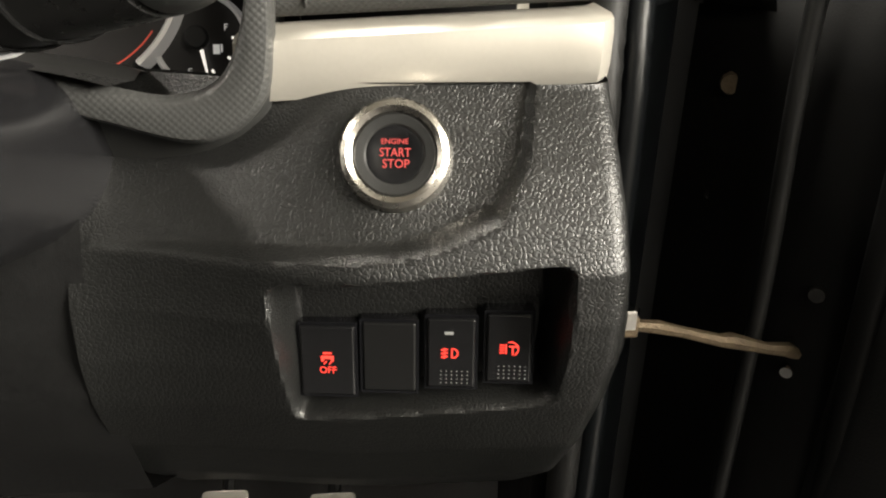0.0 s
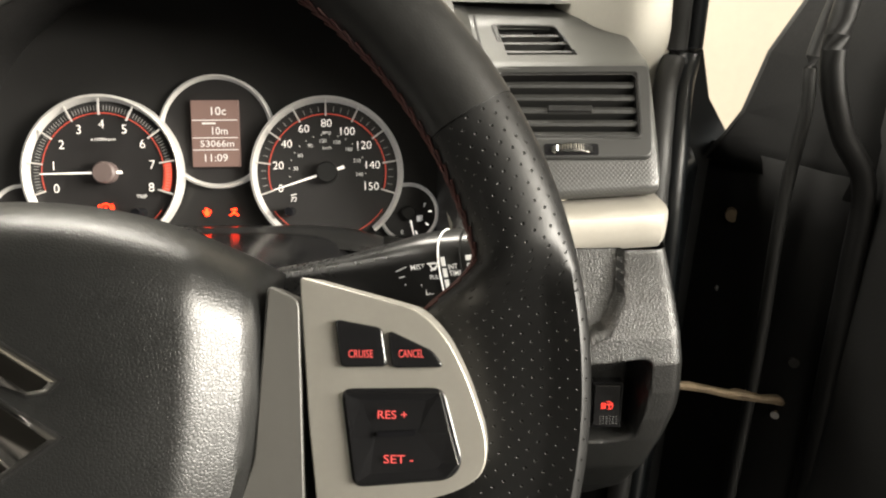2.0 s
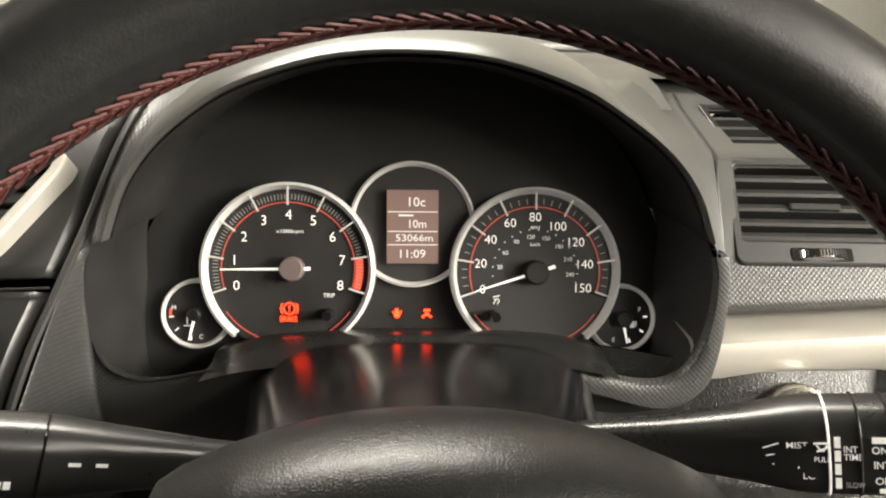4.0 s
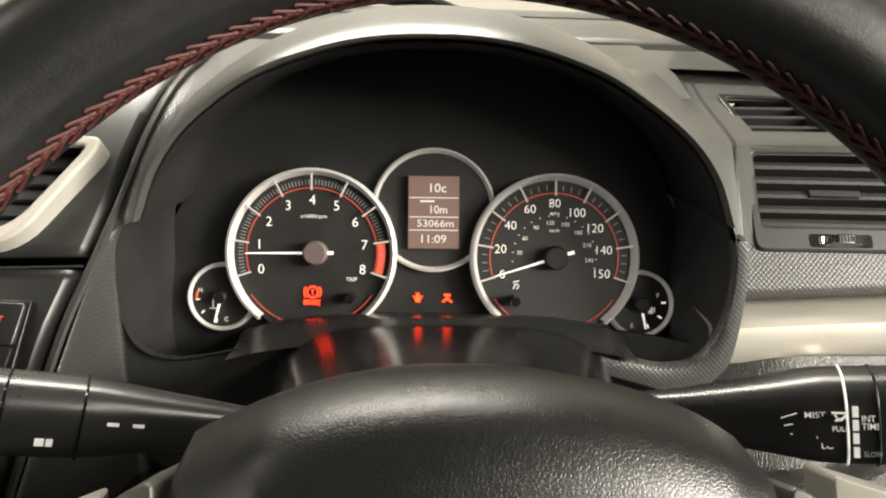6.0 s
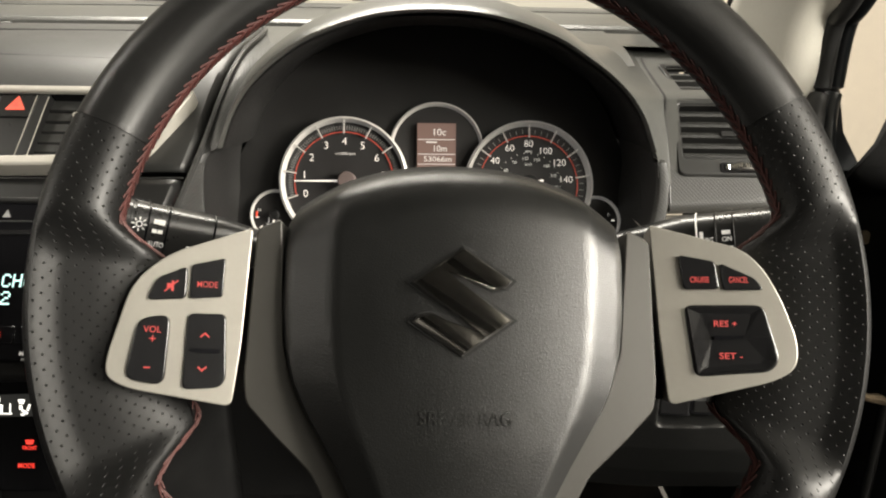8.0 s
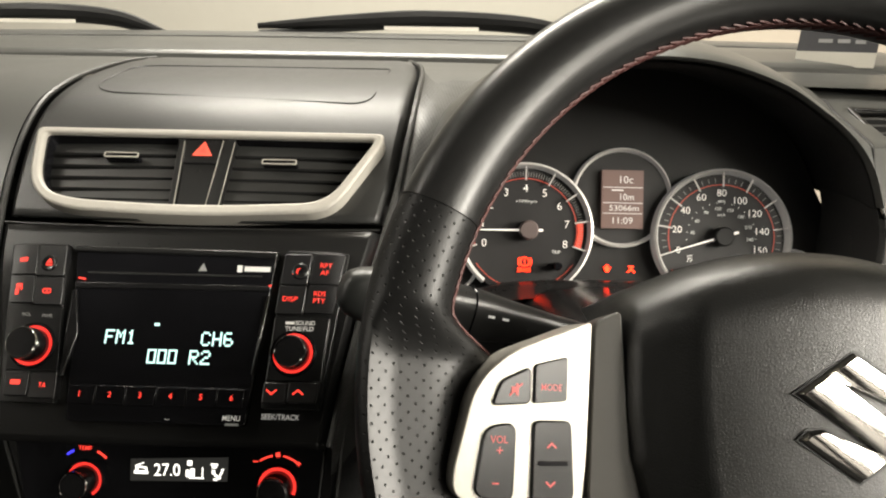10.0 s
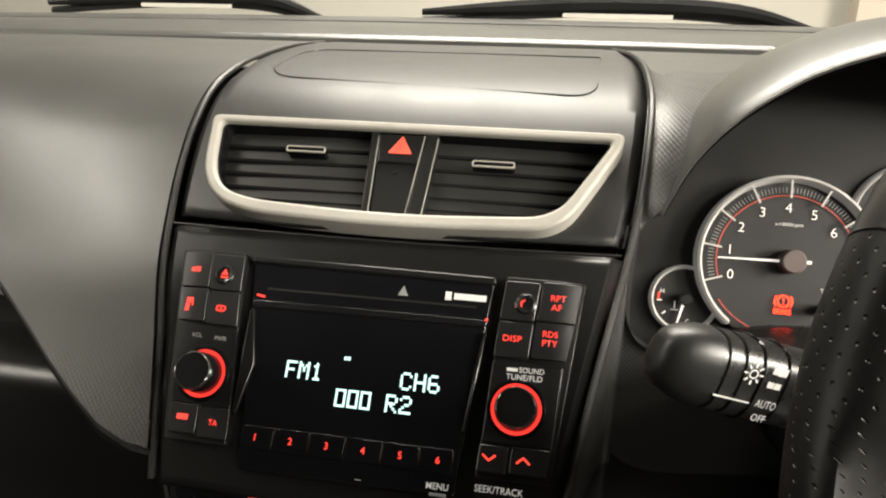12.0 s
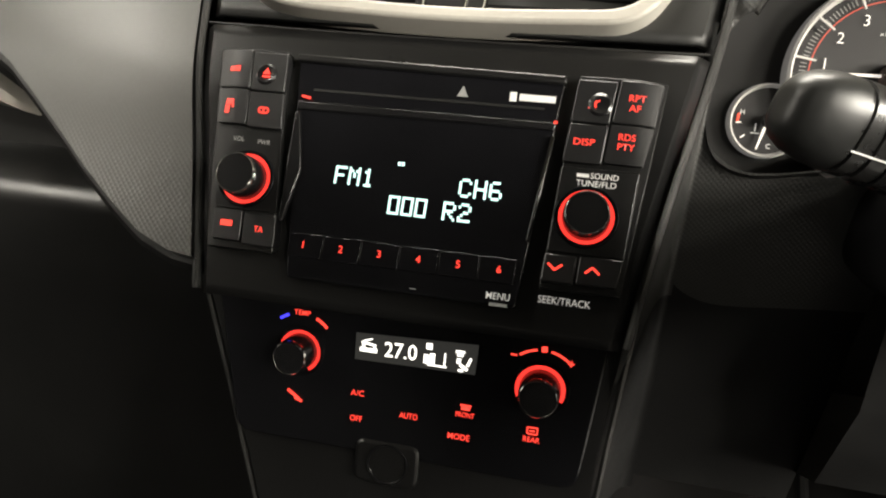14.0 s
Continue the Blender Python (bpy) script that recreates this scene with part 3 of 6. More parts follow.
for y, z in ((0.49, 1.036), (0.540, 1.0470), (0.546, 1.0450), (0.552, 1.028), (0.574, 1.028), (0.578, 1.050), (0.582, 1.0535), (0.592, 1.0555), (0.64, 1.0630), (0.678, 1.0675), (0.684, 1.0665), (0.687, 1.055), (0.697, 1.055), (0.701, 1.0690), (0.708, 1.0710), (0.735, 1.0745), (0.76, 1.070), (0.86, 1.03)):
    rows.append([(x, y - 0.02 * ((x - CX) / 0.7) ** 2 * 2.0, z - 0.006 * ((x - CX) / 0.7) ** 2) for x in np.linspace(CX - 0.715, CX + 0.69, 40)])
dashpart("dash_top", grid(rows), PAD, "dark grey dash top with a ridge along the windscreen")

# ---- hood over the instruments and the panel round them ----
HX = -0.0145
HOOD = [(0.0, 1.064), (0.047, 1.060), (0.093, 1.0455), (0.122, 1.028), (0.144, 1.0085), (0.160, 0.986), (0.172, 0.958)]


def arch(scale_x, dz, y, y_side, pts=HOOD, n=49):
    """The hood's edge as an arch of n points from left to right."""
    c = spline([(-a, b, 0) for a, b in pts[::-1]] + [(a, b, 0) for a, b in pts[1:]], n)
    out = []
    for p in c:
        s = abs(p.x) / 0.172
        k = 1 + (scale_x - 1) * (1 - (smooth(0.78, 1.0, s) if p.x < 0 else smooth(0.50, 0.88, s)) if scale_x > 1 else 1)
        wide = 0.007 * smooth(0.62, 0.96, s) if p.x > 0 else 0.0
        out.append((HX + p.x * k + wide, y + (y_side - y) * s ** 2, p.y + dz * (1 - 0.6 * s ** 2)))
    return out


hood_rows = [arch(0.96, -0.010, 0.41, 0.40), arch(0.96, -0.010, 0.352, 0.345), arch(0.975, -0.006, 0.32, 0.318), arch(0.99, -0.002, 0.284, 0.286), arch(0.998, 0.0, 0.2770, 0.278), arch(1.004, 0.0012, 0.2760, 0.277),
             arch(1.012, 0.0036, 0.2800, 0.279), arch(1.026, 0.0068, 0.292, 0.285), arch(1.040, 0.0102, 0.309, 0.293), arch(1.052, 0.0132, 0.328, 0.305), arch(1.050, 0.0150, 0.350, 0.325), arch(1.02, 0.0140, 0.38, 0.36),
             arch(0.98, 0.009, 0.42, 0.40), arch(0.92, -0.002, 0.46, 0.44), arch(0.86, -0.014, 0.50, 0.47), arch(0.8, -0.03, 0.545, 0.50)]
dashpart("instrument_hood", grid(hood_rows), PAD, "smooth arched hood over the instruments")
dashpart("hood_lining", grid([[(x, y - 0.0015, z - 0.0015) for x, y, z in r] for r in hood_rows[:4]]), HOODIN, "matt black hood lining")

# lower surround: from the notch round the bottom of the opening
LOW_IN = [(-0.174, 0.958), (-0.1795, 0.933), (-0.1805, 0.902), (-0.172, 0.8785), (-0.151, 0.8705), (-0.12, 0.8755), (-0.09, 0.881), (0.0, 0.888)]
LOW_OUT = [(-0.1815, 0.962), (-0.1885, 0.94), (-0.1935, 0.886), (-0.185, 0.862), (-0.1605, 0.8500), (-0.12, 0.8600), (-0.09, 0.866), (0.0, 0.872)]
lin, lout = spline([(a, b, 0) for a, b in LOW_IN], 40), spline([(a, b, 0) for a, b in LOW_OUT], 40)


def lower(sx, rowset):
    out = []
    for t, yy, ins in rowset:
        r = []
        for a, b in zip(lin, lout):
            x, z = a.x + (b.x - a.x) * t, a.y + (b.y - a.y) * t
            x *= 1 - ins * 0.06
            z -= ins * 0.045 * smooth(0.945, 0.885, a.y)
            z = min(z, 0.950) if t > 0 else z
            r.append((HX + sx * -x * (1.04 if sx < 0 else 0.985 + 0.035 * smooth(0.875, 0.945, z)), yy - 0.10 * (0.958 - z) * (0.2 if t < 0 else 1) , z))
        out.append(r)
    return out


for sx in (-1, 1):
    rs = lower(sx, [(0.0, 0.352, 1.0), (0.0, 0.32, 0.5), (0.0, 0.290, 0.1), (0.0, 0.284, 0.0)])
    dashpart("opening_lining", grid(rs), HOODIN, "matt black lining of the instrument opening")
    if sx < 0:
        continue
    rs = lower(sx, [(0.0, 0.284, 0.0), (0.06, 0.2795, 0.0), (0.16, 0.2780, 0.0), (0.5, 0.2775, 0.0), (0.84, 0.2785, 0.0), (0.96, 0.281, 0.0), (1.0, 0.285, 0.0), (1.0, 0.290, 0.0)])
    dashpart("instrument_surround", grid(rs), KNURL, "knurled panel round the instruments")
    base = lower(sx, [(1.0, 0.287, 0.0)])[0]
    rs = [[(HX + (x - HX) * (1 - k * 0.02), y + dy, z - dz * smooth(0.95, 0.87, z)) for x, y, z in base] for k, dy, dz in ((0.0, 0.0, 0.0), (0.2, 0.003, 0.004), (0.6, 0.006, 0.014), (1.0, 0.010, 0.023), (1.4, 0.018, 0.027), (1.4, 0.08, 0.028))]
    dashpart("surround_flank", grid(rs), DASH, "smooth dark flank under the surround")
# knurled flank between the centre panel and the instruments
rows = []
for z in np.linspace(1.044, 0.60, 60):
    h = lerp([0.60, 0.812, 0.842, 0.876, 0.911, 0.934, 0.966, 1.04], [0.10, 0.118, 0.124, 0.132, 0.140, 0.146, 0.151, 0.150], z)
    y0 = lerp([0.60, 0.812, 0.876, 0.934, 0.966, 0.997, 1.0185, 1.0315, 1.044], [0.20, 0.178, 0.2185, 0.262, 0.295, 0.331, 0.366, 0.408, 0.49], z)
    xr = HX - lerp([0.60, 0.925, 0.944, 0.958, 0.986, 1.0085, 1.028, 1.0455], [0.1885, 0.1875, 0.1850, 0.1775, 0.1640, 0.1480, 0.1260, 0.0970], z)
    yr = lerp([0.60, 0.80, 0.86, 0.95, 0.985, 1.01, 1.03, 1.0455], [0.30, 0.285, 0.276, 0.281, 0.286, 0.290, 0.296, 0.306], z)
    xl = CX + h - 0.004
    rows.append([(xl + t * (xr - xl), y0 + (yr - y0) * smooth(0, 1, t) ** 0.8, z) for t in np.linspace(0, 1.06, 24)])
KZ = next(i for i, r in enumerate(rows) if r[0][2] < 0.957)
KL = next(i for i, r in enumerate(rows) if r[0][2] < 0.785)
dashpart("knurled_flank", grid(rows[KZ:KL + 1]), KNURL, "knurled panel beside the centre panel")
# the flank's lower stretch, with the shade there put in as black material
dashpart("console_flank", grid(rows[KL:]), DARK, "lower stretch of the flank, its shade given as black")


def loft(hood_line, edge_line, n=14, sag=1.0):
    """A fairing that leaves the hood's flank and settles on a neighbour's edge."""
    rows = []
    for p, q in zip(hood_line, edge_line):
        p, q = Vector(p), Vector(q)
        rows.append([p.lerp(q, t) + Vector((0, 0.010, -0.006)) * sag * math.sin(math.pi * t) * (p - q).length / 0.12 for t in np.linspace(0, 1, n)])
    return grid(rows)


flank_line = arch(1.006, 0.001, 0.300, 0.281, n=81)
side = [(PCX + h.x - 0.003, p.x + 0.008, p.y - 0.002) for p, h in zip(prof, half)]
side = [q for q in side if q[2] > 0.948]
KF = 30
side = [side[round(i * (len(side) - 1) / (KF - 1))] for i in range(KF)]
dashpart("hood_fairing", loft([flank_line[KF - 1 - i] for i in range(KF)], side), KNURL, "knurled fairing between the centre panel and the hood")
rows = []
for y, z in ((0.402, 1.017), (0.42, 1.0235), (0.44, 1.030), (0.49, 1.0385), (0.55, 1.0455)):
    rows.append([(x, y, z) for x in np.linspace(PCX + 0.150, 0.175, 12)])
dashpart("driver_top", grid(rows), PAD, "smooth dash top behind the instrument hood")
kx = list(np.linspace(-0.2030, -0.085, 26))
rows = []
for k in np.linspace(0, 1, 24):
    r = []
    for x in kx:
        top = lerp([-0.2030, -0.1995, -0.1935, -0.1865, -0.1790, -0.1715, -0.1550, -0.1395, -0.108, -0.085], [0.893, 0.888, 0.8805, 0.8750, 0.8718, 0.8705, 0.8720, 0.8752, 0.881, 0.884], x)
        z = top + (0.60 - top) * k
        r.append((x, lerp([0.60, 0.70, 0.80, 0.848, 0.90], [0.315, 0.30, 0.286, 0.2795, 0.2790], z), z))
    rows.append(r)
dashpart("knurled_knee_panel", grid(rows[:9]), KNURL, "knurled panel beside the column")
# lower rows in black, which stands for the shade beside the column
dashpart("lower_knee_panel", grid(rows[8:]), DARK, "lower stretch of the knee panel, its shade given as black")
# knee panel under the column
dashpart("knee_panel", grid([[(x, y + 0.02 * abs(x) , z) for x in np.linspace(-0.088, 0.092, 14)] for y, z in ((0.283, 0.848), (0.262, 0.835), (0.25, 0.80), (0.245, 0.74), (0.27, 0.66), (0.36, 0.60), (0.5, 0.58))]), DARK, "dark knee panel below the column")

# ---- driver's outer panel: vents, knurled band, silver trim, lower grained panel ----
RX0, RX1 = 0.172, 0.322


DVM = facing((0.254, 0.3355, 0.9625), (-0.03, -0.80, 0.60))
TVM = facing((0.2505, 0.405, 1.0035), (0, -0.33, 0.944))


def cut(bm):
    """Opens the panel where the two air vents sit."""
    a, c = DVM.inverted(), TVM.inverted()
    out = []
    for f in bm.faces:
        p, q = a @ f.calc_center_median(), c @ f.calc_center_median()
        if (abs(p.z) < 0.02 and -0.053 < p.x < 0.056 and -0.025 < p.y < 0.033) or (abs(q.z) < 0.02 and abs(q.y) < 0.0285 and -0.038 < q.x < 0.015 - q.y * 0.1):
            out.append(f)
    bmesh.ops.delete(bm, geom=out, context="FACES")
    return bm


def outer(profile, material, name, label, x0=RX0, x1=RX1, n=24, round_end=0.010, skew=1.0, holes=False):
    rows = []
    for y, z in profile:
        r = []
        for t in np.linspace(0, 1, n):
            x = x0 + (x1 - x0) * t
            e = max(0.0, x - (x1 - round_end)) / round_end
            r.append((x, y + round_end * (1 - math.sqrt(max(0, 1 - e * e))), z - skew * 0.05 * (x1 - x) * smooth(0.965, 0.905, z)))
        r.append((x1 + 0.001, y + 0.05, z))
        r.append((x1 + 0.001, y + 0.16, z))
        rows.append(r)
    return dashpart(name, cut(grid(rows)) if holes else grid(rows), material, label)


TOPP = spline([(0.58, 1.035, 0), (0.50, 1.030, 0), (0.455, 1.021, 0), (0.43, 1.0125, 0), (0.38, 0.9995, 0), (0.358, 0.9935, 0), (0.350, 0.986, 0), (0.330, 0.9585, 0), (0.3125, 0.934, 0), (0.3040, 0.921, 0), (0.3005, 0.914, 0), (0.3025, 0.9085, 0), (0.309, 0.905, 0), (0.325, 0.904, 0)], 140)
KT = next(i for i, p in enumerate(TOPP) if p.y < 0.941)
outer([(p.x, p.y) for p in TOPP[:KT + 1]], PAD, "driver_vent_panel", "smooth charcoal panel that holds the driver's air vent", x0=0.1885, n=80, holes=True)
outer([(p.x, p.y) for p in TOPP[KT:]], KNURL, "knurled_band", "knurled band under the driver's air vent", x0=0.163, n=40)
outer([(0.315, 0.902), (0.284, 0.901), (0.2795, 0.899), (0.2775, 0.893), (0.2785, 0.880), (0.2815, 0.8735), (0.30, 0.8715)], SILVER, "silver_trim", "satin silver trim strip", x0=0.160)

vent_edge = [Vector((0.1905, p.x + 0.0004, p.y - 0.0002)) for p in TOPP if 0.945 < p.y < 1.031]
hood_edge = [flank_line[81 - KF + i] for i in range(KF)]
vent_edge = [vent_edge[round(i * (len(vent_edge) - 1) / (KF - 1))] for i in range(KF)]
for z in np.linspace(0.954, 0.938, 6):
    hood_edge.append((0.1655 + 0.12 * (0.956 - z), 0.2770 - 0.08 * (0.958 - z), z))
    vent_edge.append(Vector((0.1905, 0.3129 + 0.568 * (z - 0.943), 0.8 * z + 0.1795)))
vent_edge = [q - Vector((0, 0, 0.0066 * smooth(0.965, 0.905, q.z))) for q in vent_edge]
dashpart("hood_fairing", loft(hood_edge, vent_edge, sag=0.35), PAD, "smooth fairing beside the instrument hood")
dashpart("panel_seam", tube([(lerp([0.90, 0.94, 0.98, 1.0, 1.025], [0.1880, 0.1888, 0.1900, 0.1930, 0.1950], p.y), p.x - 0.0002, p.y + 0.0001 - 0.0067 * smooth(0.965, 0.905, p.y)) for p in TOPP if 0.909 < p.y < 1.022], 0.0011, 6), HOODIN, "fine seam beside the instrument hood")

# lower grained panel as a height field with the shallow pocket and the switch recess
POCKET = [(0.0, 0.8755), (0.2862, 0.8755), (0.2811, 0.847), (0.2683, 0.8276), (0.245, 0.8185), (0.2254, 0.8146), (0.151, 0.8116), (0.0, 0.806)]
RECESS = rounded([(0.1720, 0.802), (0.2985, 0.8115), (0.2965, 0.7390), (0.284, 0.7355), (0.178, 0.7285)], [0.008, 0.008, 0.006, 0.004, 0.006])


def inside(poly, x, z):
    """Signed distance to an outline, positive within."""
    d, ins = 1e9, False
    n = len(poly)
    for i in range(n):
        ax, az = poly[i - 1]
        bx, bz = poly[i]
        ex, ez = bx - ax, bz - az
        t = max(0, min(1, ((x - ax) * ex + (z - az) * ez) / (ex * ex + ez * ez + 1e-12)))
        d = min(d, math.hypot(x - ax - t * ex, z - az - t * ez))
        if (az > z) != (bz > z) and x < ax + (z - az) * ex / ez:
            ins = not ins
    return d if ins else -d


BELLY_Z = [0.60, 0.66, 0.70, 0.735, 0.76, 0.785, 0.808, 0.825, 0.845, 0.862, 0.8735]
BELLY_Y = [0.33, 0.272, 0.248, 0.234, 0.2265, 0.222, 0.2235, 0.231, 0.246, 0.261, 0.272]
POCK_Y = [0.30, 0.28, 0.26, 0.25, 0.240, 0.2345, 0.2330, 0.2475, 0.2610, 0.2720, 0.2800]


def lowpanel(x, z):
    y = lerp(BELLY_Z, BELLY_Y, z)
    left = smooth(0.22, 0.09, x)
    y += 0.030 * left * smooth(0.72, 0.86, z) + 0.012 * left
    y += 0.05 * max(0, x - 0.30) ** 2 * 40
    pk = inside(POCKET, x, z)
    deep = max(0.0, lerp(BELLY_Z, POCK_Y, z) - lerp(BELLY_Z, BELLY_Y, z)) * (1 - 0.8 * left)
    y += deep * smooth(-0.0006, 0.0018, pk)
    rc = inside(RECESS, x, z)
    if rc > -0.003:
        floor_y = 0.2555 - 0.05 * (x - 0.235)
        y += (floor_y - y) * smooth(-0.0012, 0.0075, rc)
    e = max(0.0, x - 0.312) / 0.010
    y += 0.010 * (1 - math.sqrt(max(0, 1 - min(1, e) ** 2)))
    return y


gx = list(np.linspace(0.085, 0.165, 40)) + list(np.linspace(0.1665, 0.322, 110))
gz = list(np.linspace(0.60, 0.72, 40)) + list(np.linspace(0.7215, 0.8745, 115))
rows = []
for z in gz:
    xe = lerp([0.60, 0.66, 0.69, 0.735, 0.77, 0.80, 0.8735], [0.308, 0.313, 0.3165, 0.322, 0.325, 0.3235, 0.320], z)
    r = []
    for x in gx:
        xx = 0.085 + (x - 0.085) * (xe - 0.085) / (0.322 - 0.085)
        r.append((xx, lowpanel(xx if x < 0.30 else x, z), z))
    r += [(xe + 0.001, r[-1][1] + 0.03, z), (xe + 0.001, r[-1][1] + 0.15, z)]
    rows.append(r)
dashpart("lower_panel", grid(rows), LEATHER, "leather-grained lower panel with pocket and switch recess")

# ---- steering wheel ----
A, YAW = radians(27), radians(-3.2)
wheel = thing("steering_wheel", facing((0, -0.0022, 0.9446), (-math.sin(YAW) * math.cos(A), -math.cos(YAW) * math.cos(A), math.sin(A))) @ pose(0, 0, 0, 0, 0, -2.4), "black leather three-spoke steering wheel with silver spokes and red stitching", "steering wheel")
WX, WY, WR, WZ, WT = -0.0003, 0.0086, 0.1705, -0.0148, 0.0172


def web(a):
    """1 where the rim widens into a spoke, 0 elsewhere; a in degrees."""
    b = abs(((a - 90) % 360 + 180) % 360 - 180)
    b += 5 if math.cos(radians(a)) > 0 else 0
    return smooth(80, 88, b) * smooth(125, 117, b)


def inner_width(a):
    """How far the rim reaches inwards at the angle a."""
    b = ((a - 90) % 360 + 180) % 360 - 180
    return WT + 0.022 * web(a) - 0.0035 * math.exp(-(b / 45) ** 2)


def rim(a0, a1, n, grow=0.0, segs=28):
    bm = bmesh.new()
    uv = bm.loops.layers.uv.new("UVMap")
    rows = []
    for i in range(n + 1):
        a = a0 + (a1 - a0) * i / n
        c, s = math.cos(radians(a)), math.sin(radians(a))
        r = []
        for k in range(segs):
            b = 2 * math.pi * k / segs
            cb, sb = math.cos(b), math.sin(b)
            w = (WT if cb > 0 else inner_width(a)) + grow
            rad = WR + w * math.copysign(abs(cb) ** 0.92, cb)
            z = WZ + (0.0165 + grow) * math.copysign(abs(sb) ** 0.92, sb)
            z -= web(a) * 0.011 * (1 - smooth(0.0, 0.8, cb)) + (web(a) * 0.010 * abs(cb) * (sb > 0) if cb < 0 else 0)
            r.append(bm.verts.new((WX + rad * c, WY + rad * s, z)))
        rows.append(r)
    around = []
    for r in rows:
        c = [0.0]
        for k in range(segs):
            c.append(c[-1] + (r[(k + 1) % segs].co - r[k].co).length)
        around.append([v - c[segs // 2] for v in c])
    for i in range(n):
        for k in range(segs):
            f = bm.faces.new((rows[i][k], rows[i][(k + 1) % segs], rows[i + 1][(k + 1) % segs], rows[i + 1][k]))
            for lp, (ii, kk) in zip(f.loops, ((i, k), (i, k + 1), (i + 1, k + 1), (i + 1, k))):
                lp[uv].uv = (radians(a0 + (a1 - a0) * ii / n) * WR, around[ii][kk])
    for r in (rows[0], rows[-1]):
        bm.faces.new(r)
    return bm


SEAM_R, SEAM_L = 30.5, 157.5
part("rim_top", rim(SEAM_R + 0.15, SEAM_L - 0.15, 90), RIMLEATHER, wheel, "smooth black leather top arc")
part("rim_grip", rim(SEAM_L + 0.15, 236, 80), PERFLEATHER, wheel, "perforated black leather grip")
part("rim_grip", rim(-56, SEAM_R - 0.15, 80), PERFLEATHER, wheel, "perforated black leather grip")
part("rim_bottom", rim(236.2, 303.8, 46), RIMLEATHER, wheel, "smooth black leather bottom arc")
for a in (SEAM_R, SEAM_L):
    part("leather_seam", rim(a - 0.35, a + 0.35, 2, -0.0006), DARK, wheel)


def stitch_point(a, lean):
    """A point on the inner face of the rim at the angle a, lean degrees round its section."""
    w = inner_width(a)
    b = radians(180 - lean)
    rad = WR + (w + 0.0005) * math.cos(b)
    return (WX + rad * math.cos(radians(a)), WY + rad * math.sin(radians(a)), WZ - 0.021 * web(a) + 0.0172 * math.sin(b))


def stitches(a0, a1, n, low, high, shift=0.0, r=0.00050):
    """Laced thread: slanting legs between the lines low and high."""
    bm = bmesh.new()
    step = (a1 - a0) / n
    for i in range(n):
        a = a0 + (i + shift) * step
        tube([stitch_point(a, low), stitch_point(a + step * 0.6, (low + high) / 2), stitch_point(a + step * 1.15, high), stitch_point(a + step * 1.3, high)], r, 5, bm)
    return bm


for a0, a1, n in ((-12, 192, 96), (203, 236, 15), (304, 337, 15)):
    part("stitching", stitches(a0, a1, n, 4, 14), STITCH, wheel, "dark red laced stitching inside the rim")
    part("stitching", stitches(a0, a1, n, 5, -9, 0.5), STITCH, wheel, "dark red laced stitching inside the rim")
    for k in (0, 1):
        part("braid", tube([stitch_point(a0 + (a1 - a0) * i / (n * 4), 4.5 + 2.2 * math.sin(math.pi * (i / 2 + k))) for i in range(n * 4 + 1)], 0.00055, 5), STITCH, wheel, "twisted red thread")

# airbag cover: a domed cover with two creases
def cover_width(y):
    return lerp([-0.145, -0.12, -0.095, -0.071, -0.058, -0.048, -0.035, -0.02, 0.0, 0.02, 0.036], [0.020, 0.027, 0.038, 0.052, 0.0605, 0.0675, 0.0745, 0.0785, 0.0805, 0.0805, 0.0800], y)


rows = []
for v in np.linspace(0, 1, 44):
    r = []
    for u in np.linspace(-1, 1, 57):
        top = 0.066 - 0.022 * abs(u) ** 2.2
        y = -0.145 + v * (top + 0.145)
        w = cover_width(min(y, 0.036))
        x = -0.003 + u * w
        crease = 0.054 * w / 0.078
        z = 0.0035 - 0.0055 * (min(abs(x), crease) / 0.06) ** 2 - max(0.0, abs(x) - crease) * 0.60
        z -= 0.010 * smooth(0.86, 1.0, v) ** 1.4 + 0.016 * smooth(0.94, 1.0, v) ** 2 + 0.020 * smooth(0.12, 0.0, v)
        z -= 0.016 * smooth(0.93, 1.0, abs(u)) ** 1.5
        z -= 0.05 * max(0, -0.06 - y)
        r.append((x, y, z))
    rows.append(r)
skirt = lambda r, dz: [(x, y, z + dz) for x, y, z in r]
bm = grid(rows)
for line in (rows[0], rows[-1], [r[0] for r in rows], [r[-1] for r in rows]):
    grid([line, skirt(line, -0.03)], bm)
part("airbag_cover", bm, WPAD, wheel, "grained black airbag cover")
part("hub", lathe([(0.0, -0.075), (0.04, -0.075), (0.045, -0.05), (0.04, -0.03), (0.0, -0.03)], 40, 0, -0.02), DARK, wheel)
write("SRS AIRBAG", 0.0012, -0.0480, 0.0031, 0.0058, WPAD, wheel, 0.038, "embossed_lettering", 0.0, deep=0.0006)
bars("embossed_mark", [(-0.0025, -0.066, 0.009, 0.001), (-0.003, -0.0635, 0.001, 0.005), (0.0015, -0.0675, 0.004, 0.001)], 0.0012, WPAD, wheel)

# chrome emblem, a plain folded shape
HALF_EMB = [(0.0, 0.0238), (0.0221, 0.0092), (0.0186, 0.0056), (0.0128, 0.0046), (-0.0072, 0.0127), (0.0227, -0.0075)]
EMB = HALF_EMB + [(-x, -y) for x, y in HALF_EMB]



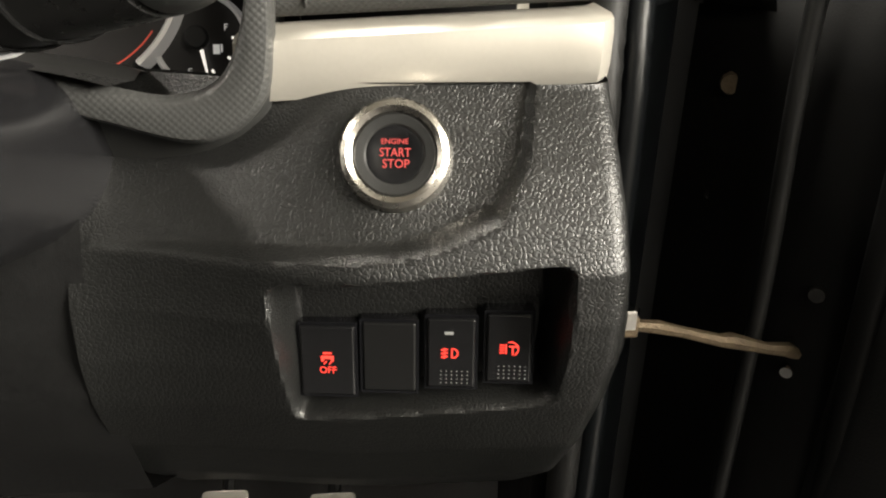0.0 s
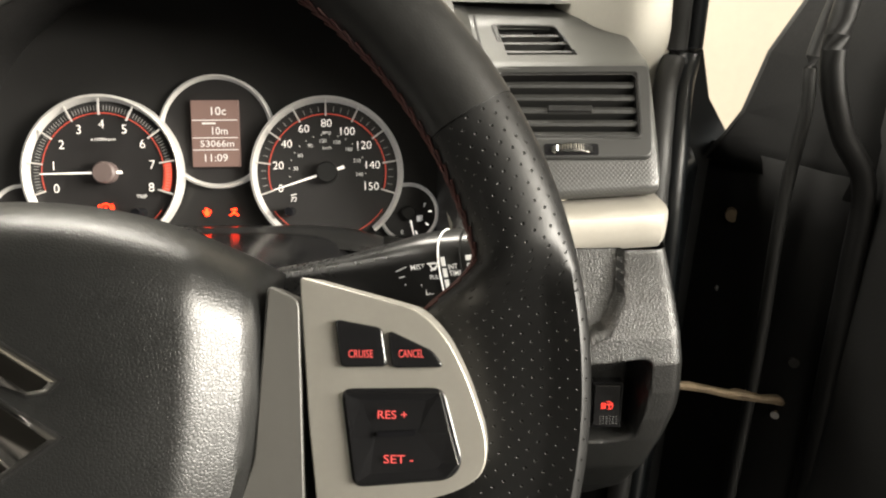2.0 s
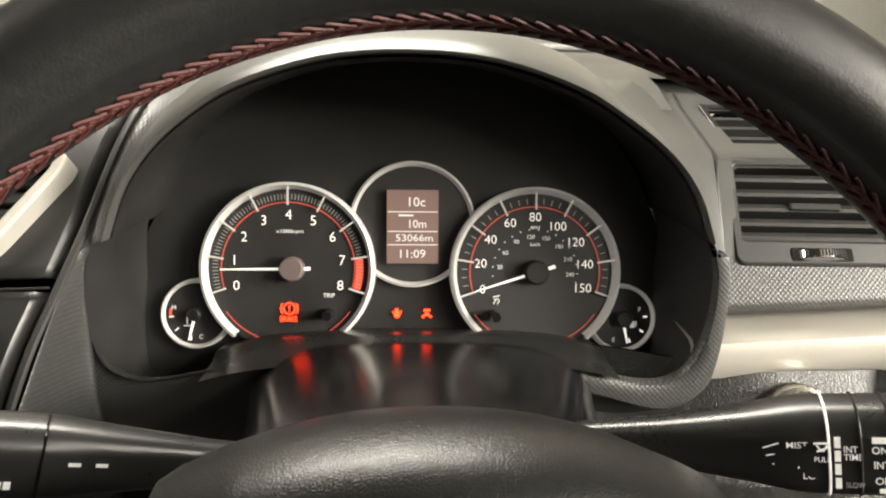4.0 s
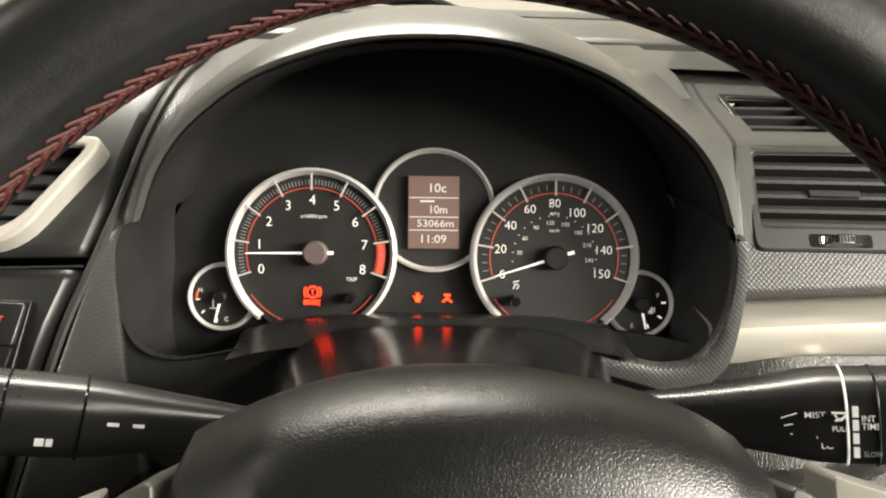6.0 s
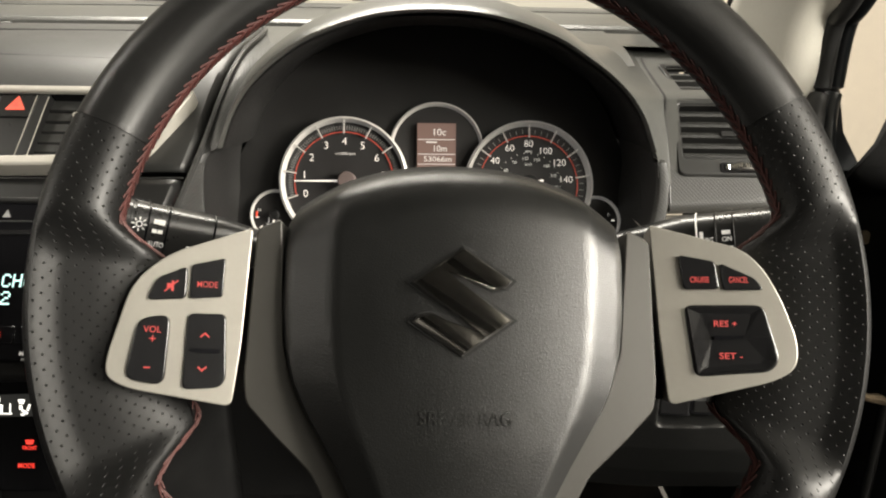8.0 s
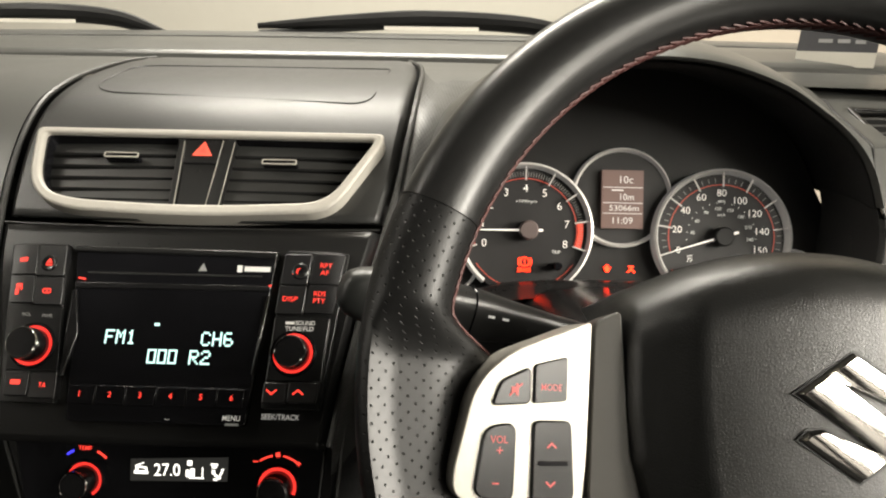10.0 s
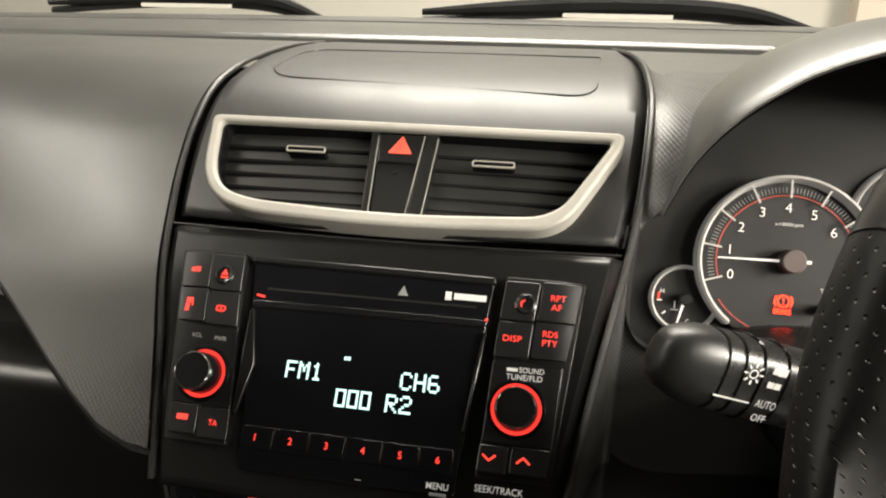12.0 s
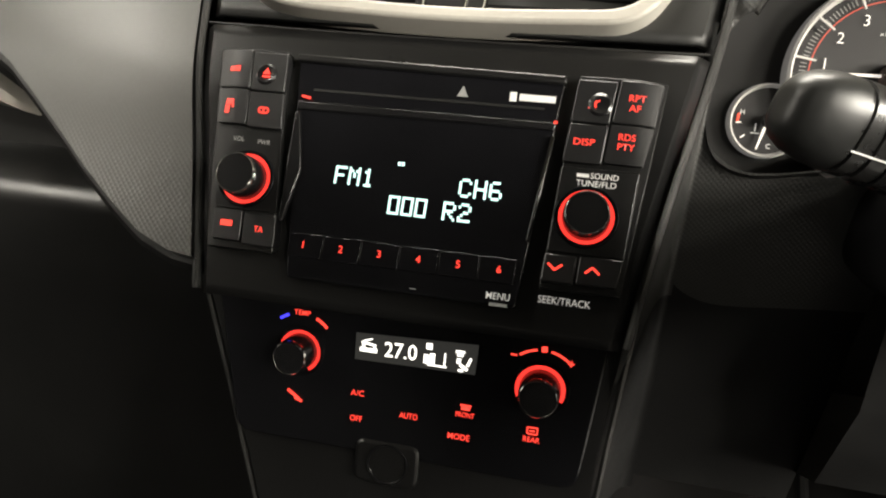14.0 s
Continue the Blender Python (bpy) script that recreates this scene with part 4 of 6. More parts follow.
def inset(poly, d):
    """The outline drawn in by d, for an outline that runs counter-clockwise."""
    out, n = [], len(poly)
    for i in range(n):
        p, a, b = Vector(poly[i]), Vector(poly[i - 1]), Vector(poly[(i + 1) % n])
        e, f = (p - a).normalized(), (b - p).normalized()
        m = Vector((-e.y, e.x)) + Vector((-f.y, f.x))
        k = min(3.0, 2.0 / max(0.05, m.length_squared))
        out.append(tuple(p + m * d * k * 1.0))
    return out


EMB = EMB[::-1]
bm = bmesh.new()
lv = [[bm.verts.new((x - 0.001, y + 0.0003, z)) for x, y in inset(EMB, d)] for d, z in ((0.0, 0.0005), (0.0, 0.0024), (0.0002, 0.0036), (0.0006, 0.0046), (0.0011, 0.0053), (0.0016, 0.0057))]
for a_, b_ in zip(lv, lv[1:]):
    for i in range(len(EMB)):
        bm.faces.new((a_[i], a_[(i + 1) % len(EMB)], b_[(i + 1) % len(EMB)], b_[i]))
bm.faces.new(lv[-1])
across = Vector((0.56, 0.83, 0)).normalized()
for d in np.linspace(-0.0196, 0.0196, 29):
    bmesh.ops.bisect_plane(bm, geom=bm.verts[:] + bm.edges[:] + bm.faces[:], dist=1e-6, plane_co=across * float(d), plane_no=across)
for v in bm.verts:
    if v.co.z > 0.0056:
        d = v.co.dot(across)
        c, w = min(((0.0143, 0.0112), (0.0, 0.0145), (-0.0143, 0.0112)), key=lambda q: abs(d - q[0]))
        v.co.z += 0.0009 * max(0.0, math.cos(math.pi * (d - c) / w))
emblem = part("emblem", bm, BADGE, wheel, "chrome badge on the cover")
part("emblem_seat", prism([(x - 0.001, y + 0.0003) for x, y in inset(EMB, -0.0006)], -0.001, 0.0036), DARK, emblem, "black edge under the badge", smooth=False)


def K(x, y):
    """Places of the keys on the two spokes."""
    return (0.1005 + 0.88 * (x - 0.091), y * 1.03 + 0.0032) if x > 0 else (-0.1048 + 0.88 * (x + 0.1006), y * 1.03 + 0.0005)


# silver spokes and the dark brackets beside the cover
LSP = [(-0.0940, 0.0325), (-0.1270, 0.0195), (-0.1370, 0.0115), (-0.1430, 0.0030), (-0.1500, -0.0270), (-0.1495, -0.0345), (-0.1410, -0.0390), (-0.0985, -0.0465), (-0.0960, -0.0200)]
RSP = [(0.0875, 0.0405), (0.1285, 0.0290), (0.1375, 0.0200), (0.1445, 0.0060), (0.1505, -0.0125), (0.1500, -0.0245), (0.1400, -0.0305), (0.0945, -0.0425), (0.0910, -0.0100)]
for sx in (1, -1):
    sh = 0.0 if sx == 1 else -0.0045
    pts = LSP if sx == 1 else RSP
    pts = rounded(pts if sx == 1 else pts[::-1], [0.002, 0.006, 0.006, 0.006, 0.006, 0.006, 0.006, 0.004, 0.004] if sx == 1 else [0.004, 0.004, 0.006, 0.006, 0.006, 0.006, 0.006, 0.006, 0.002])
    part("spoke_cover", prism(pts, -0.034, -0.0112), SPOKE, wheel, "satin silver spoke cover", bevel=0.0042, segs=4)
    br = rounded([(sx * x + sh * 1.05, y) for x, y in [(-0.0820, 0.038), (-0.0930, 0.0325), (-0.0950, -0.034), (-0.0935, -0.045), (-0.0790, -0.060), (-0.0640, -0.074), (-0.0360, -0.125), (-0.0180, -0.125), (-0.0480, -0.070), (-0.0700, -0.044), (-0.0780, -0.02)]], 0.003)
    part("bracket", prism(br if sx == 1 else br[::-1], -0.050, -0.019), BRACKET, wheel, "satin grey bracket beside the cover", bevel=0.0015)
    part("spoke", prism([(sx * -0.07, 0.018), (sx * -0.07, -0.04), (sx * -0.155, -0.042), (sx * -0.155, 0.012)][::sx], -0.044, -0.033), DARK, wheel)

ZB = -0.0113


def key(name, pts, r, label, h=0.0016):
    pts = [K(*q) for q in pts]
    pts = pts if sum(pts[i - 1][0] * pts[i][1] - pts[i][0] * pts[i - 1][1] for i in range(len(pts))) > 0 else pts[::-1]
    return part(name, prism(rounded(pts, r), ZB - 0.004, ZB + h), BUTTON, wheel, label, bevel=0.0007)


key("mute_button", [(-0.1361, -0.0022), (-0.1318, 0.0072), (-0.1180, 0.0128), (-0.1180, -0.0012)], 0.0025, "black mute button")
key("mode_button", [(-0.1162, 0.0134), (-0.1006, 0.0170), (-0.1009, 0.0002), (-0.1164, -0.0010)], 0.0015, "black mode button")
key("volume_rocker", [(-0.1431, -0.0345), (-0.1388, -0.0098), (-0.1242, -0.0076), (-0.1250, -0.0371)], 0.005, "black volume rocker")
key("seek_rocker", [(-0.1165, -0.0071), (-0.0985, -0.0069), (-0.0968, -0.0345), (-0.1000, -0.0378), (-0.1170, -0.0386)], 0.003, "black seek rocker")
key("cruise_button", [(0.0905, 0.0222), (0.1088, 0.0192), (0.1108, 0.0068), (0.0930, 0.0066)], 0.002, "black cruise button")
key("cancel_button", [(0.1112, 0.0186), (0.1280, 0.0118), (0.1325, 0.0066), (0.1126, 0.0064)], 0.002, "black cancel button")
key("speed_rocker", [(0.0925, -0.0001), (0.1320, 0.0003), (0.1392, -0.0240), (0.1340, -0.0290), (0.0972, -0.0318)], 0.004, "black speed rocker", 0.0004)
# the rocker's raised rim slopes down to a pinched middle
bm = bmesh.new()
loops = []
for pts, h in (([(0.0940, -0.0014), (0.1308, -0.0010), (0.1345, -0.0140), (0.1376, -0.0238), (0.1332, -0.0278), (0.0984, -0.0304), (0.0962, -0.0160)], 0.0004),
               ([(0.0945, -0.0018), (0.1305, -0.0014), (0.1340, -0.0140), (0.1370, -0.0236), (0.1330, -0.0274), (0.0988, -0.0299), (0.0966, -0.0160)], 0.0015),
               ([(0.1008, -0.0040), (0.1255, -0.0038), (0.1222, -0.0140), (0.1310, -0.0232), (0.1290, -0.0252), (0.1040, -0.0272), (0.1060, -0.0155)], 0.0008)):
    loops.append([bm.verts.new((*K(*q), ZB + h)) for q in pts])
for a_, b_ in zip(loops, loops[1:]):
    for i in range(7):
        bm.faces.new((a_[i], a_[(i + 1) % 7], b_[(i + 1) % 7], b_[i]))
bm.faces.new(loops[-1])
part("rocker_face", bm, BUTTON, wheel, "hollowed black rocker face", smooth=False)
part("rocker_bar", prism(rounded([K(*q) for q in [(0.1070, -0.0138), (0.1215, -0.0132), (0.1215, -0.0147), (0.1070, -0.0153)]][::-1], 0.0005), ZB, ZB + 0.0022), GLOSS, wheel)
part("rocker_bar", prism(rect(*K(-0.1072, -0.0225), 0.012, 0.0020, 0.0006), ZB, ZB + 0.0022), GLOSS, wheel)
ZT = ZB + 0.0018
write("MODE", *K(-0.1085, 0.0052), ZT, 0.0026, REDSOFT, wheel, 0.0085)
write("VOL", *K(-0.1322, -0.0142), ZT, 0.0028, REDSOFT, wheel, 0.0070)
write("+", *K(-0.1318, -0.0180), ZT, 0.0026, REDSOFT, wheel)
bars("lettering", [(*K(-0.1333, -0.0297), 0.0026, 0.0006)], ZT, REDSOFT, wheel)
bars("mute_symbol", [(*K(-0.1262, 0.0040), 0.0018, 0.0022), (*K(-0.1246, 0.0040), 0.0010, 0.0045), (*K(-0.1252, 0.0040), 0.0070, 0.0006, 42)], ZT, REDSOFT, wheel)
bars("arrow", [(*K(-0.1089, -0.0160), 0.0028, 0.0007, 42), (*K(-0.1071, -0.0160), 0.0028, 0.0007, -42)], ZT, REDSOFT, wheel)
bars("arrow", [(*K(-0.1092, -0.0300), 0.0028, 0.0007, -42), (*K(-0.1074, -0.0300), 0.0028, 0.0007, 42)], ZT, REDSOFT, wheel)
write("CRUISE", *K(0.1008, 0.0110), ZT, 0.0026, REDSOFT, wheel, 0.0083)
write("CANCEL", *K(0.1200, 0.0110), ZT, 0.0026, REDSOFT, wheel, 0.0083)
write("RES +", *K(0.1128, -0.0083), ZT, 0.0027, REDSOFT, wheel, 0.0098)
write("SET -", *K(0.1150, -0.0222), ZT, 0.0027, REDSOFT, wheel, 0.0098)

# each spoke face with its keys leans towards the cover
for ob in list(wheel.children):
    n0 = ob.name.split(".")[0]
    if n0 in ("spoke_cover", "rocker_bar", "rocker_face", "lettering", "mute_symbol", "arrow") or n0.endswith("_button") or n0.endswith("_rocker"):
        side = 1 if sum((ob.matrix_basis @ v.co).x for v in ob.data.vertices) > 0 else -1
        ob.matrix_basis = pose(side * 0.118, 0, -0.0130) @ pose(0, 0, 0, 0, -13 * side, 0) @ pose(-side * 0.118, 0, 0.0125) @ ob.matrix_basis

# ---- instrument cluster ----
cluster = thing("instrument_cluster", facing((-0.012, 0.343, 0.9285), (0, -0.948, 0.319)), "backlit black instrument cluster with silver-ringed dials and a trip display", "instrument cluster")
TC, SC, LC, MC, FC = (-0.0828, -0.0112), (0.0832, -0.0132), (0.0, 0.0190), (-0.1450, -0.0420), (0.1448, -0.0452)
edge = [(a * 0.985, (z - 0.004 - 0.9285) / 0.948) for a, z in HOOD]
part("back_plate", prism([(-0.20, -0.085), (0.20, -0.085), (0.19, -0.02)] + [(a - 0.0025, v) for a, v in edge[::-1]] + [(-a - 0.0025, v) for a, v in edge[1:]] + [(-0.195, -0.02)], -0.016, -0.010), HOODIN, cluster, "matt black back plate", smooth=False)


def dial(c, r, z, a0, a1, name, width=0.0043, rise=0.0075):
    d = part(name, lathe([(0.0, z), (r - 0.002, z)], 64, *c), DIAL, cluster, "black dial face")
    part("ring", lathe([(r - width, z), (r - width + 0.0008, z + rise * 0.55), (r - 0.0018 * width / 0.0043, z + rise), (r, z + rise - 0.001), (r + 0.0006, z - 0.006)], 72, *c, a0, a1), RING, d, "silver ring with a faint glow of its own")
    return d


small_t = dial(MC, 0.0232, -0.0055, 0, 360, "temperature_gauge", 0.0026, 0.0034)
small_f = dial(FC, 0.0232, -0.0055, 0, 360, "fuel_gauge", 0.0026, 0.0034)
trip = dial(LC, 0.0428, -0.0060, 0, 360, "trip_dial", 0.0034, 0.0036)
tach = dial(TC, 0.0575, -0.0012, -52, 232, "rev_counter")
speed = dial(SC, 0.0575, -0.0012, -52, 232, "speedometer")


def ticks(c, angles, r0, r1, w, z):
    return [(c[0] + (r0 + r1) / 2 * math.cos(radians(a)), c[1] + (r0 + r1) / 2 * math.sin(radians(a)), r1 - r0, w, a) for a in angles]


def arc_line(c, r, a0, a1, w, z):
    return lathe([(r - w / 2, z), (r + w / 2, z)], 90, *c, a0, a1)


big = [198 - 27 * i for i in range(9)]
for d, c in ((tach, TC), (speed, SC)):
    for tk in ticks(c, big, 0.0425, 0.0545, 0.0011, 0):
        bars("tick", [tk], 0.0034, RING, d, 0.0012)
    scale_marks = bars("tick_scale", ticks(c, [198 - 2.7 * i for i in range(81) if i % 10] if d is tach else [198 - 6.75 * i for i in range(33) if i % 4], 0.0462, 0.0500, 0.0005, 0), 0.0006, PRINTDIM, d)
    tagged(scale_marks, kind="stuff")
    part("red_line", arc_line(c, 0.0443, -18, 198, 0.0007, 0.0004), REDLINE, d)
    part("lower_red_line", arc_line(c, 0.0500, 215, 325, 0.0006, 0.0004), REDLINE, d)
part("red_zone", arc_line(TC, 0.0475, -17, 8, 0.0048, 0.0003), DIALRED, tach, "lit red zone")
for i in range(9):
    a = radians(big[i])
    write(str(i), TC[0] + 0.0362 * math.cos(a), TC[1] + 0.0362 * math.sin(a), 0.0002, 0.0064, DIALINK, tach, name="numeral", bold=-0.012)
for i, v in enumerate((0, 20, 40, 60, 80, 100, 120, 140, 150)):
    a = radians(big[i])
    rr = 0.0375 - (0.0025 if v >= 100 else 0)
    write(str(v), SC[0] + rr * math.cos(a), SC[1] + rr * math.sin(a), 0.0002, 0.0058, DIALINK, speed, name="numeral", bold=-0.012)
for i, v in enumerate((30, 60, 90, 120, 150, 180, 210, 240)):
    a = radians(180 - 27 * i * 0.93 - 8)
    write(str(v), SC[0] + 0.0242 * math.cos(a), SC[1] + 0.0242 * math.sin(a), 0.0002, 0.0028, PRINT, speed, name="small_numeral")
bars("inner_ticks", ticks(SC, [198 - 12.5 * i for i in range(18)], 0.0283, 0.0295, 0.0005, 0), 0.0002, PRINT, speed)
write("MPH", SC[0], SC[1] + 0.0302, 0.0002, 0.0022, PRINT, speed)
write("km/h", SC[0], SC[1] + 0.0188, 0.0002, 0.0024, PRINT, speed)
write("x1000rpm", TC[0] + 0.0008, TC[1] + 0.0246, 0.0002, 0.0030, PRINT, tach, 0.0180)
write("TRIP", TC[0] + 0.0270, TC[1] - 0.0180, 0.0002, 0.0027, PRINT, tach)


def needle(parent, c, angle, length, tail, hub, z=0.004, knob=True):
    a = radians(angle)
    ca_, sa_ = math.cos(a), math.sin(a)
    q = [(-tail, -0.0011), (length, -0.00035), (length, 0.00035), (-tail, 0.0011)]
    part("needle", prism([(c[0] + u * ca_ - v * sa_, c[1] + u * sa_ + v * ca_) for u, v in q], z, z + 0.0012), DIALINK, parent, "lit white needle", smooth=False)
    if knob:
        part("needle_hub", lathe([(0, z + 0.006), (hub - 0.0012, z + 0.006), (hub, z + 0.0045), (hub, 0.0)], 32, *c), HUBRED if parent is tach else DARK, parent, "dark needle hub")


needle(tach, (TC[0] + 0.003, TC[1]), 180.6, 0.0470, 0.012, 0.0082)
needle(speed, SC, 197.5, 0.0425, 0.0135, 0.0082)
needle(small_t, MC, 256, 0.0180, 0.003, 0.0045, -0.003)
needle(small_f, FC, 281, 0.0175, 0.003, 0.0058, -0.003)
write("H", MC[0] - 0.0150, MC[1] + 0.0045, -0.0050, 0.0030, PRINT, small_t)
write("C", MC[0] + 0.0030, MC[1] - 0.0155, -0.0050, 0.0030, PRINT, small_t)
bars("gauge_marks", [(MC[0] - 0.0165, MC[1] - 0.002, 0.0032, 0.0008, 5), (MC[0] - 0.0130, MC[1] - 0.0105, 0.003, 0.0008, 40), (MC[0] - 0.0035, MC[1] - 0.0165, 0.003, 0.0008, 80)], -0.0050, DIALINK, small_t)
part("hot_mark", lathe([(0.0165, -0.0050), (0.0180, -0.0050)], 8, *MC, 168, 186), DIALRED, small_t)
bars("coolant_symbol", [(MC[0] - 0.0062, MC[1] - 0.0045, 0.0008, 0.0050), (MC[0] - 0.0060, MC[1] - 0.0080, 0.0050, 0.0007)], -0.0050, PRINT, small_t)
write("F", FC[0] + 0.0125, FC[1] + 0.0060, -0.0050, 0.0030, PRINT, small_f)
write("E", FC[0] - 0.0055, FC[1] - 0.0150, -0.0050, 0.0030, PRINT, small_f)
bars("fuel_symbol", [(FC[0] + 0.0075, FC[1] - 0.0045, 0.0032, 0.0045), (FC[0] + 0.0100, FC[1] - 0.0040, 0.0008, 0.0038)], -0.0050, PRINT, small_f)
bars("gauge_marks", [(FC[0] + 0.0165, FC[1] + 0.001, 0.003, 0.0012, 0), (FC[0] + 0.0140, FC[1] - 0.0090, 0.003, 0.0012, -33), (FC[0] + 0.0055, FC[1] - 0.0155, 0.003, 0.0012, -70)], -0.0050, DIALINK, small_f)
# trip display
part("trip_screen", prism(rect(0, 0.0172, 0.0348, 0.0496), -0.0050, -0.0005), LCDBACK, trip, "dim reddish trip display", smooth=False)
bars("divider", [(0, 0.0272, 0.0336, 0.0006), (0, 0.0140, 0.0336, 0.0006), (0, 0.0050, 0.0336, 0.0006)], -0.0003, LCDINK, trip)
write("10c", 0.0030, 0.0340, -0.0003, 0.0062, LCDINK, trip, 0.0110, "display_text")
write("10m", 0.0035, 0.0192, -0.0003, 0.0056, LCDINK, trip, 0.0115, "display_text")
write("53066m", 0.0012, 0.0097, -0.0003, 0.0048, LCDINK, trip, 0.0250, "display_text")
write("11:09", 0.0002, -0.0010, -0.0003, 0.0056, LCDINK, trip, 0.0170, "display_text")
bars("small_caption", [(-0.0045, 0.0248, 0.0100, 0.0012)], -0.0003, LCDINK, trip)
# warning lamps
part("brake_lamp", lathe([(0.0034, 0.0006), (0.0041, 0.0006)], 24, TC[0] + 0.0006, TC[1] - 0.0268), WARN, tach, "lit red brake warning lamp")
part("brake_lamp", lathe([(0.0052, 0.0006), (0.0059, 0.0006)], 10, TC[0] + 0.0006, TC[1] - 0.0268, -38, 38), WARN, tach)
part("brake_lamp", lathe([(0.0052, 0.0006), (0.0059, 0.0006)], 10, TC[0] + 0.0006, TC[1] - 0.0268, 142, 218), WARN, tach)
write("!", TC[0] + 0.0006, TC[1] - 0.0268, 0.0006, 0.0042, WARN, tach)
write("BRAKE", TC[0] + 0.0002, TC[1] - 0.0337, 0.0006, 0.0034, WARN, tach, 0.0108)
bars("seatbelt_lamp", [(-0.0106, -0.0402, 0.0022, 0.0022), (-0.0106, -0.0430, 0.0032, 0.0036), (-0.0088, -0.0430, 0.0050, 0.0007, 60), (-0.0122, -0.0430, 0.0050, 0.0007, -60)], -0.0085, WARN, cluster)
bars("airbag_lamp", [(0.0100, -0.0402, 0.0044, 0.0012), (0.0080, -0.0440, 0.0032, 0.0010, 40), (0.0120, -0.0440, 0.0032, 0.0010, -40), (0.0100, -0.0425, 0.0016, 0.0024)], -0.0085, WARN, cluster)
bars("stability_symbol", [(SC[0] - 0.0262, SC[1] - 0.0165, 0.0045, 0.0007, 12), (SC[0] - 0.0262, SC[1] - 0.0185, 0.0034, 0.0007), (SC[0] - 0.0275, SC[1] - 0.0205, 0.0030, 0.0006, 60), (SC[0] - 0.0248, SC[1] - 0.0205, 0.0030, 0.0006, 60)], 0.0002, PRINT, speed)
for c, a, par in ((TC, -48, tach), (SC, 226, speed)):
    k = radians(a)
    part("trip_knob", lathe([(0, 0.016), (0.0030, 0.016), (0.0036, 0.0145), (0.0036, 0)], 20, c[0] + 0.0405 * math.cos(k), c[1] + 0.0405 * math.sin(k)), GLOSS, par, "small black knob")
part("lower_lip", grid([[(x, -0.0525 - 0.010 * (x / 0.125) ** 4 + dy, z) for x in np.linspace(-0.125, 0.125, 40)] for dy, z in ((0.0, -0.012), (0.0, 0.010), (-0.001, 0.022), (-0.006, 0.030), (-0.012, 0.060))]), STALK, cluster, "glossy lower lip that mirrors the lamps")

# ---- centre air vents ----
VM = facing((CX + 0.0025, 0.2785, 0.9685), (0, -0.70, 0.71))
vents = thing("centre_air_vent", VM, "black slatted double air vent in a satin silver frame", "air vent")
VO = rounded([(-0.1385, 0.0440), (0.1355, 0.0430), (0.1340, 0.0330), (0.1010, -0.0290), (0.0, -0.0345), (-0.1060, -0.0300), (-0.1310, -0.0080)][::-1], [0.02, 0.03, 0.05, 0.02, 0.004, 0.006, 0.006], 6)
VI = rounded([(-0.1310, 0.0385), (0.1275, 0.0370), (0.1262, 0.0320), (0.0965, -0.0200), (0.0, -0.0260), (-0.1045, -0.0205), (-0.1240, -0.0045)][::-1], [0.018, 0.026, 0.05, 0.018, 0.003, 0.005, 0.005], 6)
part("vent_frame", frame_prism(VO, VI, -0.012, 0.0065), VENTSILVER, vents, "satin silver vent frame", bevel=0.0022, segs=3)
part("vent_back", prism(VI, -0.030, -0.026), HOODIN, vents, "black vent back")
part("vent_wall", frame_prism(VI, [(x * 0.985, y * 0.985) for x, y in VI], -0.030, 0.002), GLOSS, vents)


def vent_x(y, side):
    """How far the opening reaches sideways at the height y."""
    xs = []
    for (x0, y0), (x1, y1) in zip(VI, VI[1:] + VI[:1]):
        if (y0 - y) * (y1 - y) <= 0 and y0 != y1:
            xs.append(x0 + (x1 - x0) * (y - y0) / (y1 - y0))
    return (max if side > 0 else min)(xs)


for i, y in enumerate((0.0255, 0.0145, 0.0040, -0.0065, -0.0155)):
    for x0, x1 in ((vent_x(y, -1), -0.0240), (0.0170, vent_x(y, 1))):
        part("slat", prism([(-0.018, -0.0006), (0.0, -0.0011), (0.001, 0.0), (0.0, 0.0011), (-0.018, 0.0006)], 0, x1 - x0), DULL, vents).matrix_basis = Matrix.Translation((x0, y, -0.004)) @ Matrix(((0, 0, 1, 0), (0.2, 0.98, 0, 0), (0.98, -0.2, 0, 0), (0, 0, 0, 1)))
for x, y in ((-0.0675, 0.0205), (0.0560, 0.0165)):
    tab = part("vent_tab", prism(rect(x, y, 0.0265, 0.0042, 0.0015), -0.006, 0.003), GLOSS, vents, "gloss black vent tab", bevel=0.0006)
    part("tab_edge", frame_prism(rect(x, y, 0.0268, 0.0046, 0.0016), rect(x, y, 0.0250, 0.0028, 0.0010), 0.0022, 0.0034), SILVER, tab, "thin silver edge")
for xa, xb, xc, xd in ((-0.0262, -0.0205, -0.0168, -0.0215), (0.0105, 0.0190, 0.0165, 0.0062)):
    post = part("vent_post", prism([(xd, -0.0260), (xc, -0.0260), (xb, 0.0372), (xa, 0.0372)], -0.012, 0.0030), STACK, vents, "satin black post", bevel=0.0012)
    part("post_edge", tube([(xc - 0.0003, -0.0255, 0.0027), (xb - 0.0003, 0.0340, 0.0027)], 0.00035, 6), SILVER, post, "fine bright edge")
hz = thing("hazard_switch", VM, "black hazard switch with a red triangle", "switch")
part("switch_body", prism([(-0.0166, -0.0262), (0.0060, -0.0262), (0.0103, 0.0370), (-0.0205, 0.0370)], -0.012, 0.0016), STACK, hz, bevel=0.0010)
part("switch_cap", prism([(-0.0185, 0.0135), (0.0080, 0.0135), (0.0098, 0.0358), (-0.0198, 0.0358)], 0.0, 0.0032), BUTTON, hz, "black cap", bevel=0.0010)
